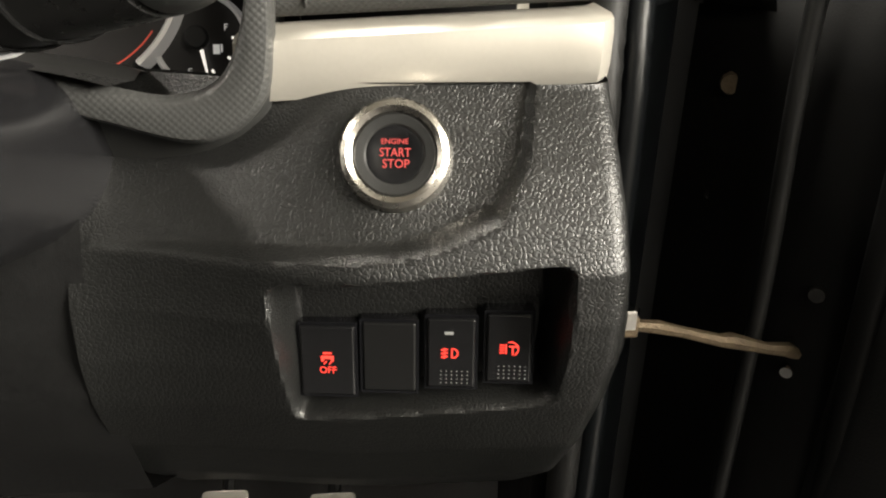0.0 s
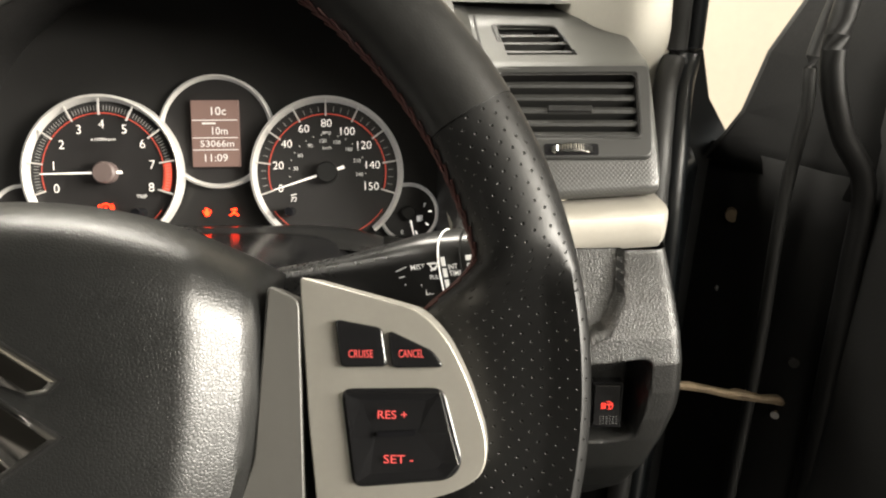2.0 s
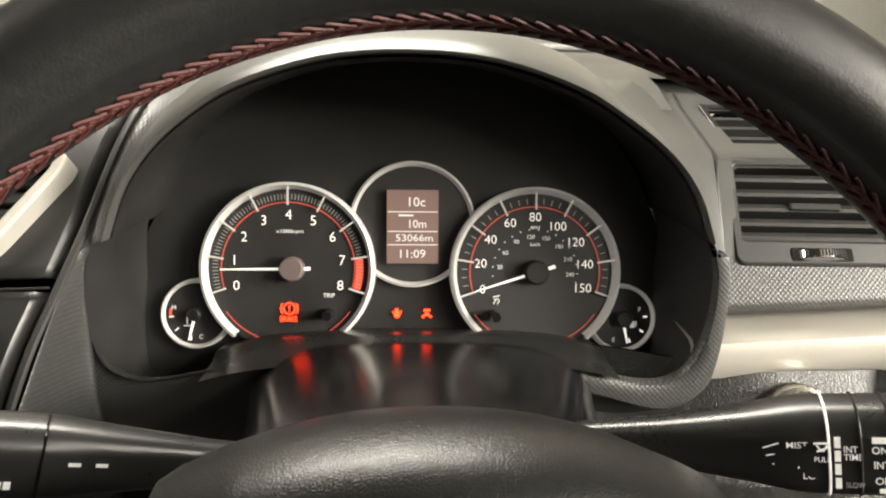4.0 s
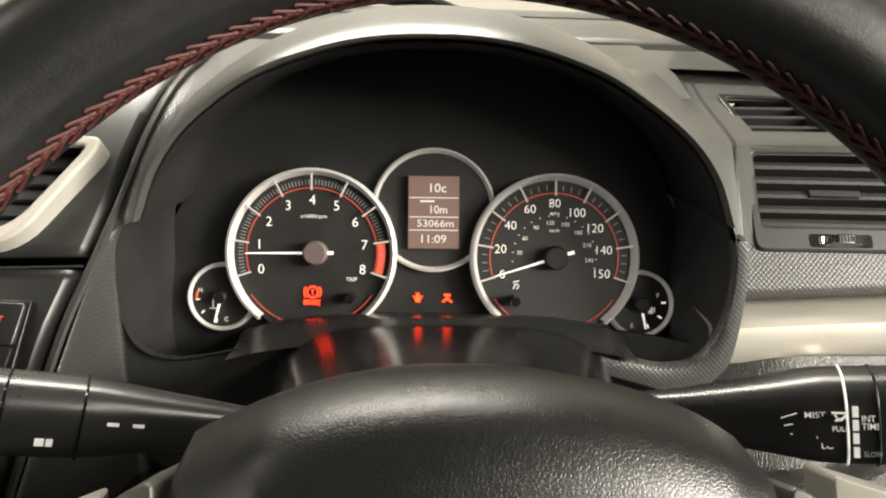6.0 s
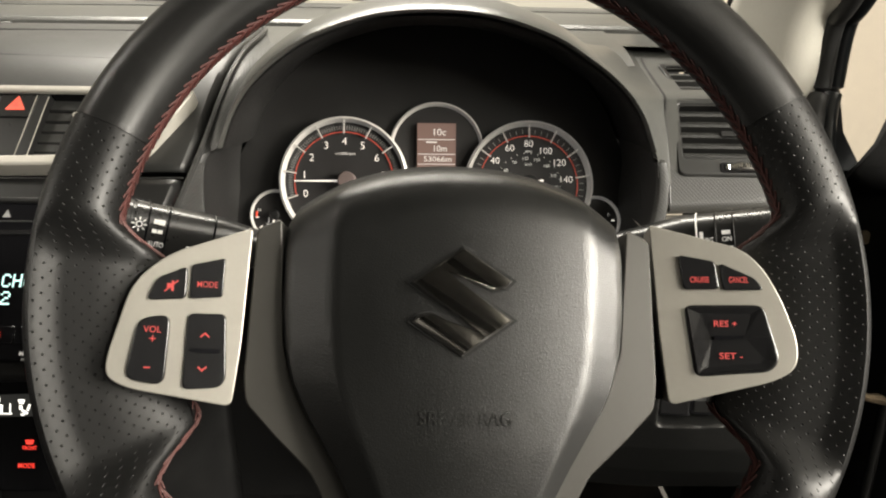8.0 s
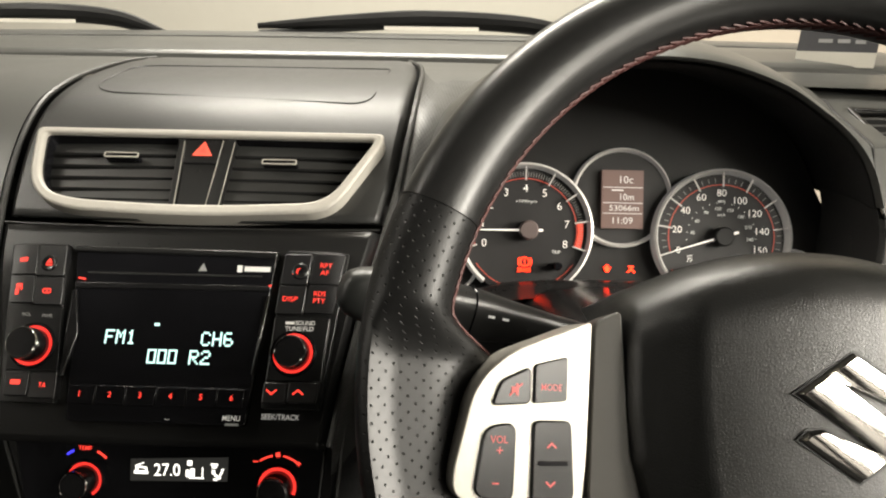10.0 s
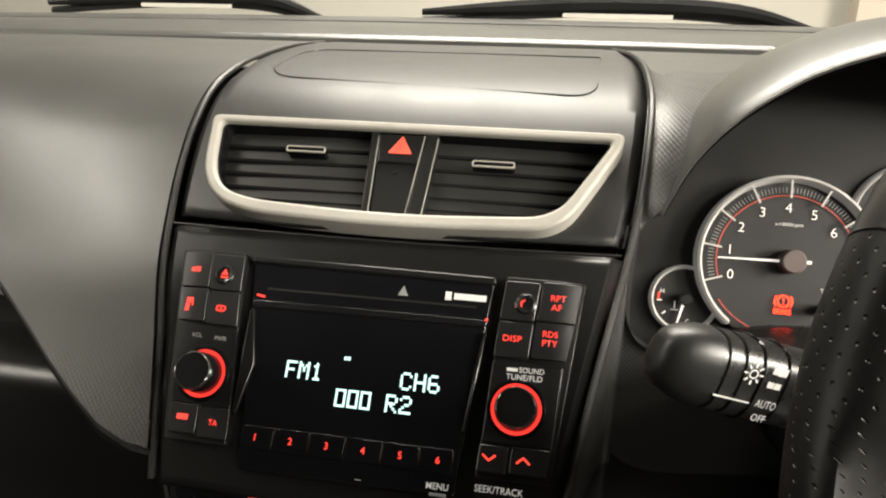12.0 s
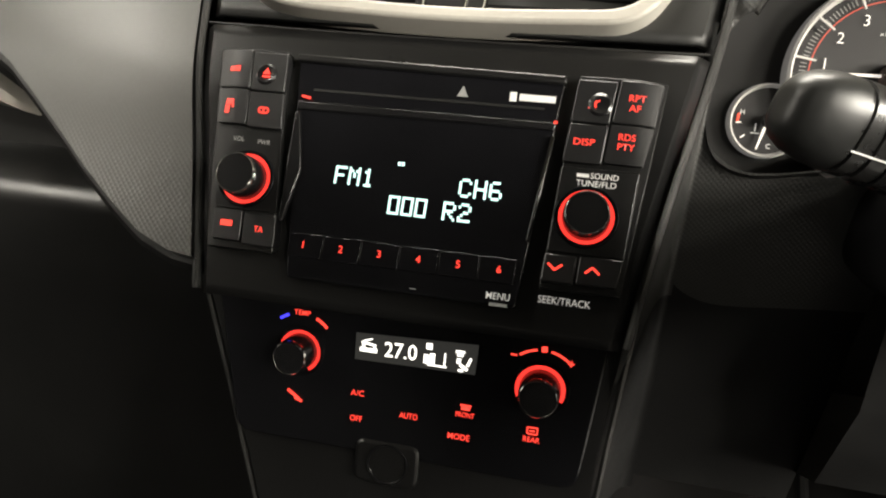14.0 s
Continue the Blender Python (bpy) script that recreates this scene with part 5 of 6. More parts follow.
part("red_triangle", prism(rounded([(-0.0125, 0.0205), (0.0035, 0.0205), (-0.0045, 0.0345)], 0.0012), 0.003, 0.0037), HAZ, hz, "red warning triangle")
part("triangle_hole", prism(rounded([(-0.0075, 0.0235), (-0.0015, 0.0235), (-0.0045, 0.0287)], 0.0005), 0.003, 0.0039), REDLINE, hz)
part("switch_edge", tube([(0.0058, -0.0255, 0.0018), (0.0098, 0.0350, 0.0034)], 0.00035, 6), SILVER, hz, "fine bright edge")
part("indicator", lathe([(0, 0.0022), (0.0012, 0.0022), (0.0012, 0.0)], 12, -0.0055, 0.0075), DARK, hz)

# ---- car stereo ----
def quad(l0, r0, l1, r1, y0, y1):
    """A key between two leaning sides: x on the left and right at the foot and at the top."""
    return [(l0, y0), (r0, y0), (r1, y1), (l1, y1)]


RM = facing((CX + 0.0025, 0.1975, 0.8685), (0, -0.822, 0.569))
radio = thing("car_stereo", RM, "black car stereo with a lit display, red-lit keys and two knobs", "car stereo")
module = part("display_unit", prism(rounded([(-0.0655, -0.0520), (0.0555, -0.0520), (0.0660, 0.0680), (-0.0800, 0.0695)], 0.003), -0.004, 0.0030), GLOSS, radio, "gloss black display unit", bevel=0.001)
part("disc_lip", prism([(-0.0805, 0.0660), (0.0665, 0.0645), (0.0660, 0.0690), (-0.0805, 0.0705)], -0.002, 0.0052), STACK, radio, "raised top lip", bevel=0.0012)
part("slot_bar", prism([(-0.0755, 0.0392), (0.0632, 0.0400), (0.0640, 0.0440), (-0.0762, 0.0440)], 0.001, 0.0044), BUTTON, module, "bar under the disc slot", bevel=0.0008)
part("disc_slot", prism(rect(-0.006, 0.0510, 0.125, 0.0012), 0.002, 0.0034), HOODIN, module, "thin disc slot")
part("side_ridge", prism([(-0.0750, -0.0230), (-0.0725, -0.0230), (-0.0670, 0.0060), (-0.0735, 0.0380), (-0.0762, 0.0380)], 0.001, 0.0050), BUTTON, module, bevel=0.0008)
part("side_ridge", prism([(0.0560, -0.0180), (0.0582, -0.0180), (0.0640, 0.0370), (0.0622, 0.0370)], 0.001, 0.0050), BUTTON, module, bevel=0.0008)
part("side_glint", prism([(0.0588, 0.0090), (0.0596, 0.0090), (0.0636, 0.0360), (0.0622, 0.0365)], 0.003, 0.0054), CHROME, module, "chrome edge of the display")
for i in range(6):
    x = -0.0585 + 0.0207 * i
    x0, x1 = x - (0.0086 if i == 0 else 0.0102), x + (0.0080 if i == 5 else 0.0102)
    part("preset_key", prism(quad(x0 + 0.0002, x1 - 0.0002, x0, x1, -0.0405, -0.0278), 0.001, 0.0036), GLOSS, module, "gloss black preset key", bevel=0.0004)
    write(str(i + 1), x, -0.0338, 0.0044, 0.0037, RED, module, name="numeral")
GLYPHS = {"F": "1f 10 10 1e 10 10 10", "M": "11 1b 15 15 11 11 11", "1": "04 0c 04 04 04 04 0e", "C": "0e 11 10 10 10 11 0e", "H": "11 11 11 1f 11 11 11", "6": "0e 10 10 1e 11 11 0e", "R": "1e 11 11 1e 14 12 11", "2": "0e 11 01 06 08 10 1f"}


def dot_matrix(text, cx, cy, w, h):
    """Writing on the display, five by seven lit cells a character."""
    cells = len(text) * 6 - 1
    dx, dy = w / cells, h / 7
    bm = bmesh.new()
    for i, ch in enumerate(text):
        for j, code in enumerate(GLYPHS[ch].split()):
            for k in range(5):
                if int(code, 16) >> (4 - k) & 1:
                    x, y = cx - w / 2 + (i * 6 + k + 0.5) * dx, cy + h / 2 - (j + 0.5) * dy
                    prism(rect(x, y, dx * 0.96, dy * 0.94), 0.0031, 0.0033, bm)
    return part("display_text", bm, DISPLAY, module, smooth=False)


dot_matrix("FM1", -0.0374, 0.0056, 0.0215, 0.0098)
dot_matrix("CH6", 0.0300, 0.0056, 0.0222, 0.0098)
dot_matrix("R2", 0.0195, -0.0073, 0.0146, 0.0098)
# the station's name as plain blocks
for i in range(3):
    x = -0.0138 + 0.0072 * i
    part("display_block", frame_prism(rect(x, -0.0073, 0.0060, 0.0098), rect(x, -0.0073, 0.0036, 0.0074), 0.0031, 0.0033), DISPLAY, module, smooth=False)
bars("display_mark", [(-0.0142, 0.0148, 0.0014, 0.0020), (-0.0122, 0.0148, 0.0016, 0.0020)], 0.0032, DISPLAY, module)
bars("red_marker", [(-0.0712, 0.0462, 0.0052, 0.0012, -10)], 0.0045, RED, module)
bars("red_marker", [(0.0632, 0.0440, 0.0018, 0.0014)], 0.0045, RED, module)
part("eject_mark", prism([(0.0105, 0.0540), (0.0165, 0.0540), (0.0135, 0.0600)], 0.003, 0.0033), PRINTDIM, module)
bars("maker_mark", [(0.0400, 0.0562, 0.0036, 0.0050), (0.0525, 0.0562, 0.0185, 0.0036)], 0.0031, PRINT, module)
write("MENU", 0.0462, -0.0470, 0.0032, 0.0034, PRINT, module, 0.0118)
bars("model_code", [(0.0468, -0.0512, 0.0090, 0.0016)], 0.0031, PRINTDIM, module)
bars("small_tick", [(0.0030, -0.0490, 0.0034, 0.0005)], 0.0031, PRINTDIM, module)


def swell(x):
    """Height of the convex key columns, which roll away to the outside."""
    return max(-0.0014, 0.0020 - 13.0 * max(0.0, x - 0.098, -x - 0.109) ** 2)


def pad_key(pts, name, label="", h=0.0042, material=KEYSATIN):
    bm = prism(rounded(pts, 0.0014), -0.002, h)
    for x in np.linspace(min(p[0] for p in pts), max(p[0] for p in pts), 7)[1:-1]:
        bmesh.ops.bisect_plane(bm, geom=bm.verts[:] + bm.edges[:] + bm.faces[:], dist=1e-6, plane_co=(float(x), 0, 0), plane_no=(1, 0, 0))
    for v in bm.verts:
        if v.co.z > 0:
            v.co.z += swell(v.co.x)
    return part(name, bm, material, radio, label, bevel=0.0009)


# left column
pad_key(quad(-0.1128, -0.0748, -0.1285, -0.0860, -0.0405, 0.0715), "key_bed", "satin black key bed", 0.0018, STACK)
pad_key(quad(-0.1232, -0.1042, -0.1262, -0.1060, 0.0480, 0.0700), "key")
pad_key(quad(-0.1034, -0.0838, -0.1052, -0.0850, 0.0470, 0.0690), "key")
pad_key(quad(-0.1198, -0.1024, -0.1230, -0.1042, 0.0275, 0.0472), "key")
pad_key(quad(-0.1016, -0.0816, -0.1034, -0.0836, 0.0262, 0.0462), "key")
pad_key(quad(-0.1115, -0.0760, -0.1188, -0.0812, -0.0190, 0.0242), "knob_bed", "satin black knob bed", 0.0034, STACK)
pad_key(quad(-0.1095, -0.0935, -0.1112, -0.0945, -0.0365, -0.0200), "key")
pad_key(quad(-0.0922, -0.0740, -0.0935, -0.0752, -0.0378, -0.0208), "key")
# right column
pad_key(quad(0.0655, 0.1045, 0.0725, 0.1168, -0.0400, 0.0700), "key_bed", "satin black key bed", 0.0018, STACK)
pad_key(quad(0.0705, 0.0895, 0.0722, 0.0918, 0.0450, 0.0672), "key")
pad_key(quad(0.0908, 0.1118, 0.0930, 0.1148, 0.0458, 0.0682), "key")
pad_key(quad(0.0690, 0.0880, 0.0704, 0.0895, 0.0240, 0.0440), "key")
pad_key(quad(0.0893, 0.1082, 0.0908, 0.1116, 0.0250, 0.0448), "key")
pad_key(quad(0.0668, 0.1045, 0.0688, 0.1075, -0.0220, 0.0220), "knob_bed", "satin black knob bed", 0.0034, STACK)
pad_key(quad(0.0655, 0.0815, 0.0664, 0.0822, -0.0370, -0.0228), "key")
pad_key(quad(0.0828, 0.1020, 0.0834, 0.1040, -0.0362, -0.0225), "key")
for x, y in ((-0.0958, 0.0565), (0.0842, 0.0545)):
    part("dimple", lathe([(0.0062, 0.0043), (0.0048, 0.0052), (0.0030, 0.0046), (0.0, 0.0044)], 20, x, y), BUTTON, radio)


def knob(parent, x, y, r, h, z0, ring_w, material=RED, arc=(0, 360)):
    k = part("knob", lathe([(0, z0 + h), (r * 0.90, z0 + h), (r * 0.97, z0 + h - 0.0012), (r, z0 + h - 0.003), (r * 1.06, z0), (r * 1.06, z0 - 0.002)], 44, x, y), BUTTON, parent, "black rotary knob")
    part("knob_edge", lathe([(r * 0.885, z0 + h + 0.0002), (r * 0.90, z0 + h + 0.0006), (r * 0.975, z0 + h - 0.0006), (r * 0.985, z0 + h - 0.0022)], 44, x, y), CHROME, k, "thin chrome edge")
    part("lit_ring", lathe([(r * 1.05, z0 + 0.0004), (r * 1.05 + ring_w, z0 + 0.0004)], 60, x, y, *arc), material, k, "red lit ring")
    part("knob_collar", lathe([(r * 1.05 + ring_w, z0 + 0.0006), (r * 1.05 + ring_w + 0.0016, z0 + 0.0014), (r * 1.05 + ring_w + 0.0026, z0 - 0.001)], 44, x, y), GLOSS, k)
    return k


ZK = 0.0044
bars("key_symbol", [(-0.1162, 0.0585, 0.0030, 0.0026), (-0.1130, 0.0588, 0.0026, 0.0030)], ZK, RED, radio)
part("eject_symbol", prism([(-0.0975, 0.0562), (-0.0930, 0.0562), (-0.0952, 0.0598)], ZK + 0.0008, ZK + 0.001), RED, radio)
bars("eject_symbol", [(-0.0952, 0.0548, 0.0045, 0.0010)], ZK + 0.0008, RED, radio)
bars("key_symbol", [(-0.1140, 0.0395, 0.0044, 0.0030), (-0.1150, 0.0352, 0.0026, 0.0044), (-0.1118, 0.0372, 0.0010, 0.0020)], ZK, RED, radio)
part("disc_symbol", frame_prism(rect(-0.0935, 0.0360, 0.0062, 0.0036, 0.0017), rect(-0.0935, 0.0360, 0.0046, 0.0020, 0.0009), ZK, ZK + 0.0002), RED, radio, smooth=False)
bars("disc_symbol", [(-0.0935, 0.0360, 0.0008, 0.0026)], ZK, RED, radio)
bars("key_symbol", [(-0.1025, -0.0275, 0.0066, 0.0030)], ZK, RED, radio)
write("TA", -0.0838, -0.0290, ZK, 0.0032, RED, radio, 0.0052)
write("VOL", -0.1050, 0.0192, 0.0036, 0.0026, PRINTDIM, radio, 0.0066)
write("PWR", -0.0900, 0.0184, 0.0036, 0.0026, PRINTDIM, radio, 0.0072)
write("DISP", 0.0786, 0.0347, ZK, 0.0034, RED, radio, 0.0104)
write("RPT", 0.1020, 0.0592, ZK, 0.0034, RED, radio, 0.0082)
write("AF", 0.1012, 0.0540, ZK, 0.0034, RED, radio, 0.0058)
write("RDS", 0.0990, 0.0388, ZK, 0.0034, RED, radio, 0.0082)
write("PTY", 0.0990, 0.0338, ZK, 0.0034, RED, radio, 0.0082)
bars("mute_symbol", [(0.0800, 0.0545, 0.0020, 0.0022), (0.0818, 0.0545, 0.0010, 0.0044), (0.0812, 0.0545, 0.0070, 0.0006, 42)], ZK, RED, radio)
write("SOUND", 0.0905, 0.0180, 0.0036, 0.0030, PRINT, radio, 0.0135)
bars("small_word", [(0.0800, 0.0178, 0.0060, 0.0018)], 0.0035, PRINT, radio)
write("TUNE/FLD", 0.0868, 0.0140, 0.0036, 0.0030, PRINT, radio, 0.0195)
bars("arrow", [(0.0703, -0.0293, 0.0046, 0.0010, -40), (0.0737, -0.0293, 0.0046, 0.0010, 40)], ZK, RED, radio)
bars("arrow", [(0.0883, -0.0290, 0.0046, 0.0010, 40), (0.0917, -0.0290, 0.0046, 0.0010, -40)], ZK, RED, radio)
# the marks follow the swelling of the keys
for ob in radio.children:
    if ob.name.split(".")[0] in ("lettering", "key_symbol", "eject_symbol", "disc_symbol", "mute_symbol", "small_word", "arrow", "dimple"):
        at_x = ob.matrix_basis.translation.x
        for v in ob.data.vertices:
            if abs(v.co.x + at_x) > 0.0655:
                v.co.z += swell(v.co.x + at_x)
knob(radio, -0.0963, -0.0025, 0.0112, 0.0134, 0.0056, 0.0020, REDRING)
knob(radio, 0.0840, -0.0030, 0.0112, 0.0114, 0.0056, 0.0018, REDRING)
write("SEEK/TRACK", 0.0785, -0.0452, 0.0012, 0.0036, PRINT, radio, 0.0255)

# ---- climate panel ----
HM = facing((CX - 0.0045, 0.180, 0.78), (0, -0.95, 0.31))
climate = thing("climate_panel", HM, "black climate control panel with a lit display and red-ringed knobs", "climate control")
part("panel", prism(rounded([(-0.0960, -0.0620), (0.1040, -0.0620), (0.1130, 0.0300), (-0.1130, 0.0300)], 0.010), -0.030, -0.0005), GLOSS, climate, "dark glossy panel", bevel=0.0015)
part("top_ridge", prism([(-0.0225, 0.0205), (0.0440, 0.0225), (0.0440, 0.0235), (-0.0225, 0.0215)], -0.002, 0.002), CHROME, climate, "thin bright ridge")
part("display", prism([(-0.0262, -0.0070), (0.0425, -0.0055), (0.0430, 0.0112), (-0.0264, 0.0082)], -0.002, 0.0006), CLIMBACK, climate, "dark climate display")
write("27.0", 0.0000, 0.0016, 0.0009, 0.0086, CLIMATE, climate, 0.0185, "display_text", 0.0, 1.5)
bars("recirculation_symbol", [(-0.0185, 0.0030, 0.0085, 0.0012, -8), (-0.0185, -0.0006, 0.0100, 0.0022), (-0.0215, 0.0014, 0.0016, 0.0040), (-0.0150, 0.0010, 0.0012, 0.0036), (-0.0190, 0.0052, 0.0050, 0.0008, 20)], 0.0008, CLIMATE, climate)
bars("fan_bars", [(0.0148, -0.0005, 0.0028, 0.0050), (0.0182, 0.0000, 0.0028, 0.0060), (0.0160, 0.0068, 0.0034, 0.0034), (0.0252, 0.0000, 0.0008, 0.0080), (0.0210, -0.0036, 0.0110, 0.0008)], 0.0008, CLIMATE, climate)
bars("airflow_symbol", [(0.0335, 0.0062, 0.0050, 0.0014), (0.0335, 0.0044, 0.0034, 0.0014), (0.0330, 0.0010, 0.0022, 0.0030), (0.0360, -0.0022, 0.0050, 0.0016, -30), (0.0388, 0.0010, 0.0014, 0.0050, -20), (0.0345, -0.0042, 0.0030, 0.0012)], 0.0008, CLIMATE, climate)
knob(climate, -0.0592, -0.0075, 0.0100, 0.016, 0.0, 0.0019, REDRING, (-60, 165))
knob(climate, 0.0783, -0.0080, 0.0108, 0.016, 0.0, 0.0022, REDRING, (-25, 205))
write("TEMP", -0.0592, 0.0150, 0.0002, 0.0028, RED, climate, 0.0098)
part("cold_mark", lathe([(0.0205, 0.0002), (0.0221, 0.0002)], 8, -0.0592, -0.0068, 112, 128), BLUE, climate, "blue cold mark")
part("warm_mark", lathe([(0.0205, 0.0002), (0.0221, 0.0002)], 8, -0.0592, -0.0068, 44, 66), RED, climate)
part("fan_mark", lathe([(0.0212, 0.0002), (0.0224, 0.0002)], 8, 0.0783, -0.0080, 100, 126), RED, climate)
part("fan_mark", lathe([(0.0212, 0.0002), (0.0224, 0.0002)], 8, 0.0783, -0.0080, 52, 80), RED, climate)
bars("fan_symbol", [(0.0783, 0.0144, 0.0030, 0.0030, 10), (0.0625, 0.0092, 0.0034, 0.0008), (0.0930, 0.0085, 0.0032, 0.0008), (0.0930, 0.0085, 0.0008, 0.0032)], 0.0002, RED, climate)
write("A/C", -0.0232, -0.0268, 0.0002, 0.0034, RED, climate, 0.0078)
write("OFF", -0.0229, -0.0420, 0.0002, 0.0034, RED, climate, 0.0072)
write("AUTO", 0.0075, -0.0354, 0.0002, 0.0034, RED, climate, 0.0105)
write("MODE", 0.0370, -0.0424, 0.0002, 0.0034, RED, climate, 0.0122)
write("FRONT", 0.0393, -0.0292, 0.0002, 0.0028, RED, climate, 0.0104)
bars("demist_symbol", [(0.0393, -0.0238, 0.0062, 0.0010), (0.0393, -0.0255, 0.0050, 0.0018)], 0.0002, RED, climate)
write("REAR", 0.0768, -0.0368, 0.0002, 0.0030, RED, climate, 0.0090)
part("demist_symbol", frame_prism(rect(0.0768, -0.0318, 0.0062, 0.0044, 0.001), rect(0.0768, -0.0318, 0.0048, 0.0030, 0.0006), 0.0001, 0.0003), RED, climate, smooth=False)
bars("demist_symbol", [(0.0768, -0.0318, 0.0030, 0.0008)], 0.0002, RED, climate)
bars("air_symbol", [(-0.0635, -0.0325, 0.0040, 0.0016, -30), (-0.0605, -0.0345, 0.0060, 0.0016, -30), (-0.0585, -0.0365, 0.0050, 0.0016, -20)], 0.0002, RED, climate)
pocket = thing("console_socket", HM, "dark lidded socket low on the console", "socket")
part("socket_lid", prism(rect(-0.003, -0.0660, 0.038, 0.026, 0.006), -0.010, 0.001), STACK, pocket, bevel=0.002)
part("socket_cup", lathe([(0.010, 0.0), (0.011, 0.002), (0.012, 0.002), (0.0125, -0.002)], 28, -0.002, -0.066), BUTTON, pocket)

# ---- driver's air vents ----
dv = thing("driver_air_vent", DVM, "black slatted air vent with a thumbwheel", "air vent")
DO, DI = rounded([(-0.056, -0.040), (0.060, -0.039), (0.064, 0.037), (-0.058, 0.036)], 0.006, 4), rounded([(-0.0515, -0.0225), (0.0525, -0.0225), (0.0535, 0.0305), (-0.0520, 0.0295)], 0.004, 4)
part("vent_frame", frame_prism(DO, DI, -0.006, 0.0035), DASH, dv, "satin black frame", bevel=0.0018)
part("vent_box", frame_prism(DI, [(x * 0.98, y * 0.96) for x, y in DI], -0.03, 0.002), HOODIN, dv)
part("vent_back", prism(DI, -0.032, -0.029), HOODIN, dv)
for y in (0.0225, 0.0120, 0.0015, -0.0090, -0.0185):
    part("slat", prism([(-0.016, -0.0012), (-0.003, -0.0030), (0.0, -0.0031), (0.0016, -0.0016), (0.0014, 0.0018), (-0.0004, 0.0034), (-0.016, 0.0014)], 0, 0.1035), DASH, dv).matrix_basis = Matrix.Translation((-0.0515, y, -0.002)) @ Matrix(((0, 0, 1, 0), (0.35, 0.94, 0, 0), (0.94, -0.35, 0, 0), (0, 0, 0, 1)))
part("vent_tab", prism(rect(0.001, 0.0015, 0.034, 0.005, 0.001), -0.006, 0.002), DARK, dv, bevel=0.0008)
part("wheel_slot", prism(rect(-0.0005, -0.0325, 0.040, 0.0090, 0.002), -0.004, 0.0040), GLOSS, dv)
tw = part("thumbwheel", lathe([(0, -0.0030), (0.019, -0.0030), (0.0200, -0.0020), (0.0200, 0.0020), (0.019, 0.0030), (0, 0.0030)], 60), CHROME, dv, "ribbed bright thumbwheel", bevel=0.0)
tw.matrix_basis = pose(-0.0005, -0.0325, -0.0095, 90, 0, 0)
for i in range(22):
    a = radians(30 + i * 120 / 21)
    rib = part("rib", box(-0.0003, 0.0003, -0.0026, 0.0026, 0, 0.0012), DARK, tw, smooth=False)
    rib.matrix_basis = Matrix(((-math.sin(a), 0, math.cos(a), 0.0196 * math.cos(a)), (math.cos(a), 0, math.sin(a), 0.0196 * math.sin(a)), (0, 1, 0, 0), (0, 0, 0, 1)))
tv = thing("demist_vent", TVM, "small black slatted side window vent", "air vent")
TO = rounded([(-0.037, -0.027), (0.020, -0.029), (0.010, 0.027), (-0.039, 0.030)], 0.004)
part("vent_frame", frame_prism([(x * 1.12, y * 1.15) for x, y in TO], TO, -0.004, 0.0025), STACK, tv, bevel=0.001)
part("vent_back", prism(TO, -0.014, -0.010), HOODIN, tv)
for i, y in enumerate((0.016, 0.002, -0.013)):
    xl, xr = lerp([-0.027, 0.030], [-0.037, -0.039], y), lerp([-0.029, 0.027], [0.020, 0.010], y)
    part("slat", box(xl, xr, y - 0.001, y + 0.003, -0.012, -0.001), DASH, tv, smooth=False)

# ---- start button and switches ----
sb = thing("start_button", facing((0.2264, 0.2605, 0.8475), (-0.08, -0.90, 0.42)), "round black engine start button in a bright metal ring", "button")
part("ring", lathe([(0.0172, -0.004), (0.0172, 0.0035), (0.0178, 0.0062), (0.0200, 0.0078), (0.0224, 0.0066), (0.0238, 0.0036), (0.0242, -0.004)], 64), RINGSTEEL, sb, "brushed bright metal ring")
part("bezel", lathe([(0.0120, 0.0042), (0.0128, 0.0052), (0.0165, 0.0058), (0.0176, 0.0048), (0.0176, 0.0)], 64), DASH, sb, "dark inner bezel")
cap = part("cap", lathe([(0.0, 0.0028), (0.0080, 0.0034), (0.0112, 0.0046), (0.0122, 0.0044), (0.0124, 0.0)], 64), BUTTON, sb, "black push cap")
write("ENGINE", -0.0002, 0.0056, 0.0042, 0.0022, REDSOFT, sb, 0.0112)
write("START", 0.0000, 0.0011, 0.0038, 0.0036, REDSOFT, sb, 0.0130)
write("STOP", 0.0004, -0.0036, 0.0038, 0.0036, REDSOFT, sb, 0.0112)

SM = facing((0.235, 0.2455, 0.7665), (-0.09, -0.98, 0.17))


def rocker(cx, cy, w, h, label, blank=False):
    s = thing("dash_switch", SM @ Matrix.Translation((cx, cy, 0)), label, "switch", "dash switches")
    part("housing", frame_prism(rect(0, 0, w, h, 0.001), rect(0, 0, w - 0.0024, h - 0.0024, 0.0008), -0.012, 0.0002), GLOSS, s)
    part("cap", prism(rect(0, 0, w - 0.0026, h - 0.0026, 0.0012), -0.012, 0.0016 if not blank else 0.0008), STACK if blank else BUTTON, s, bevel=0.0010)
    return s


s1 = rocker(-0.0415, -0.0112, 0.0272, 0.0365, "black stability control switch with a red lit symbol")
rocker(-0.0135, -0.0090, 0.0268, 0.0362, "blank black switch cover", True)
s3 = rocker(0.0145, -0.0062, 0.0242, 0.0362, "black fog lamp switch with a red lit symbol")
s4 = rocker(0.0405, -0.0032, 0.0228, 0.0355, "black headlamp washer switch with a red lit symbol")
ZS = 0.0018
write("OFF", 0.0002, -0.0042, ZS, 0.0034, RED, s1, 0.0076)
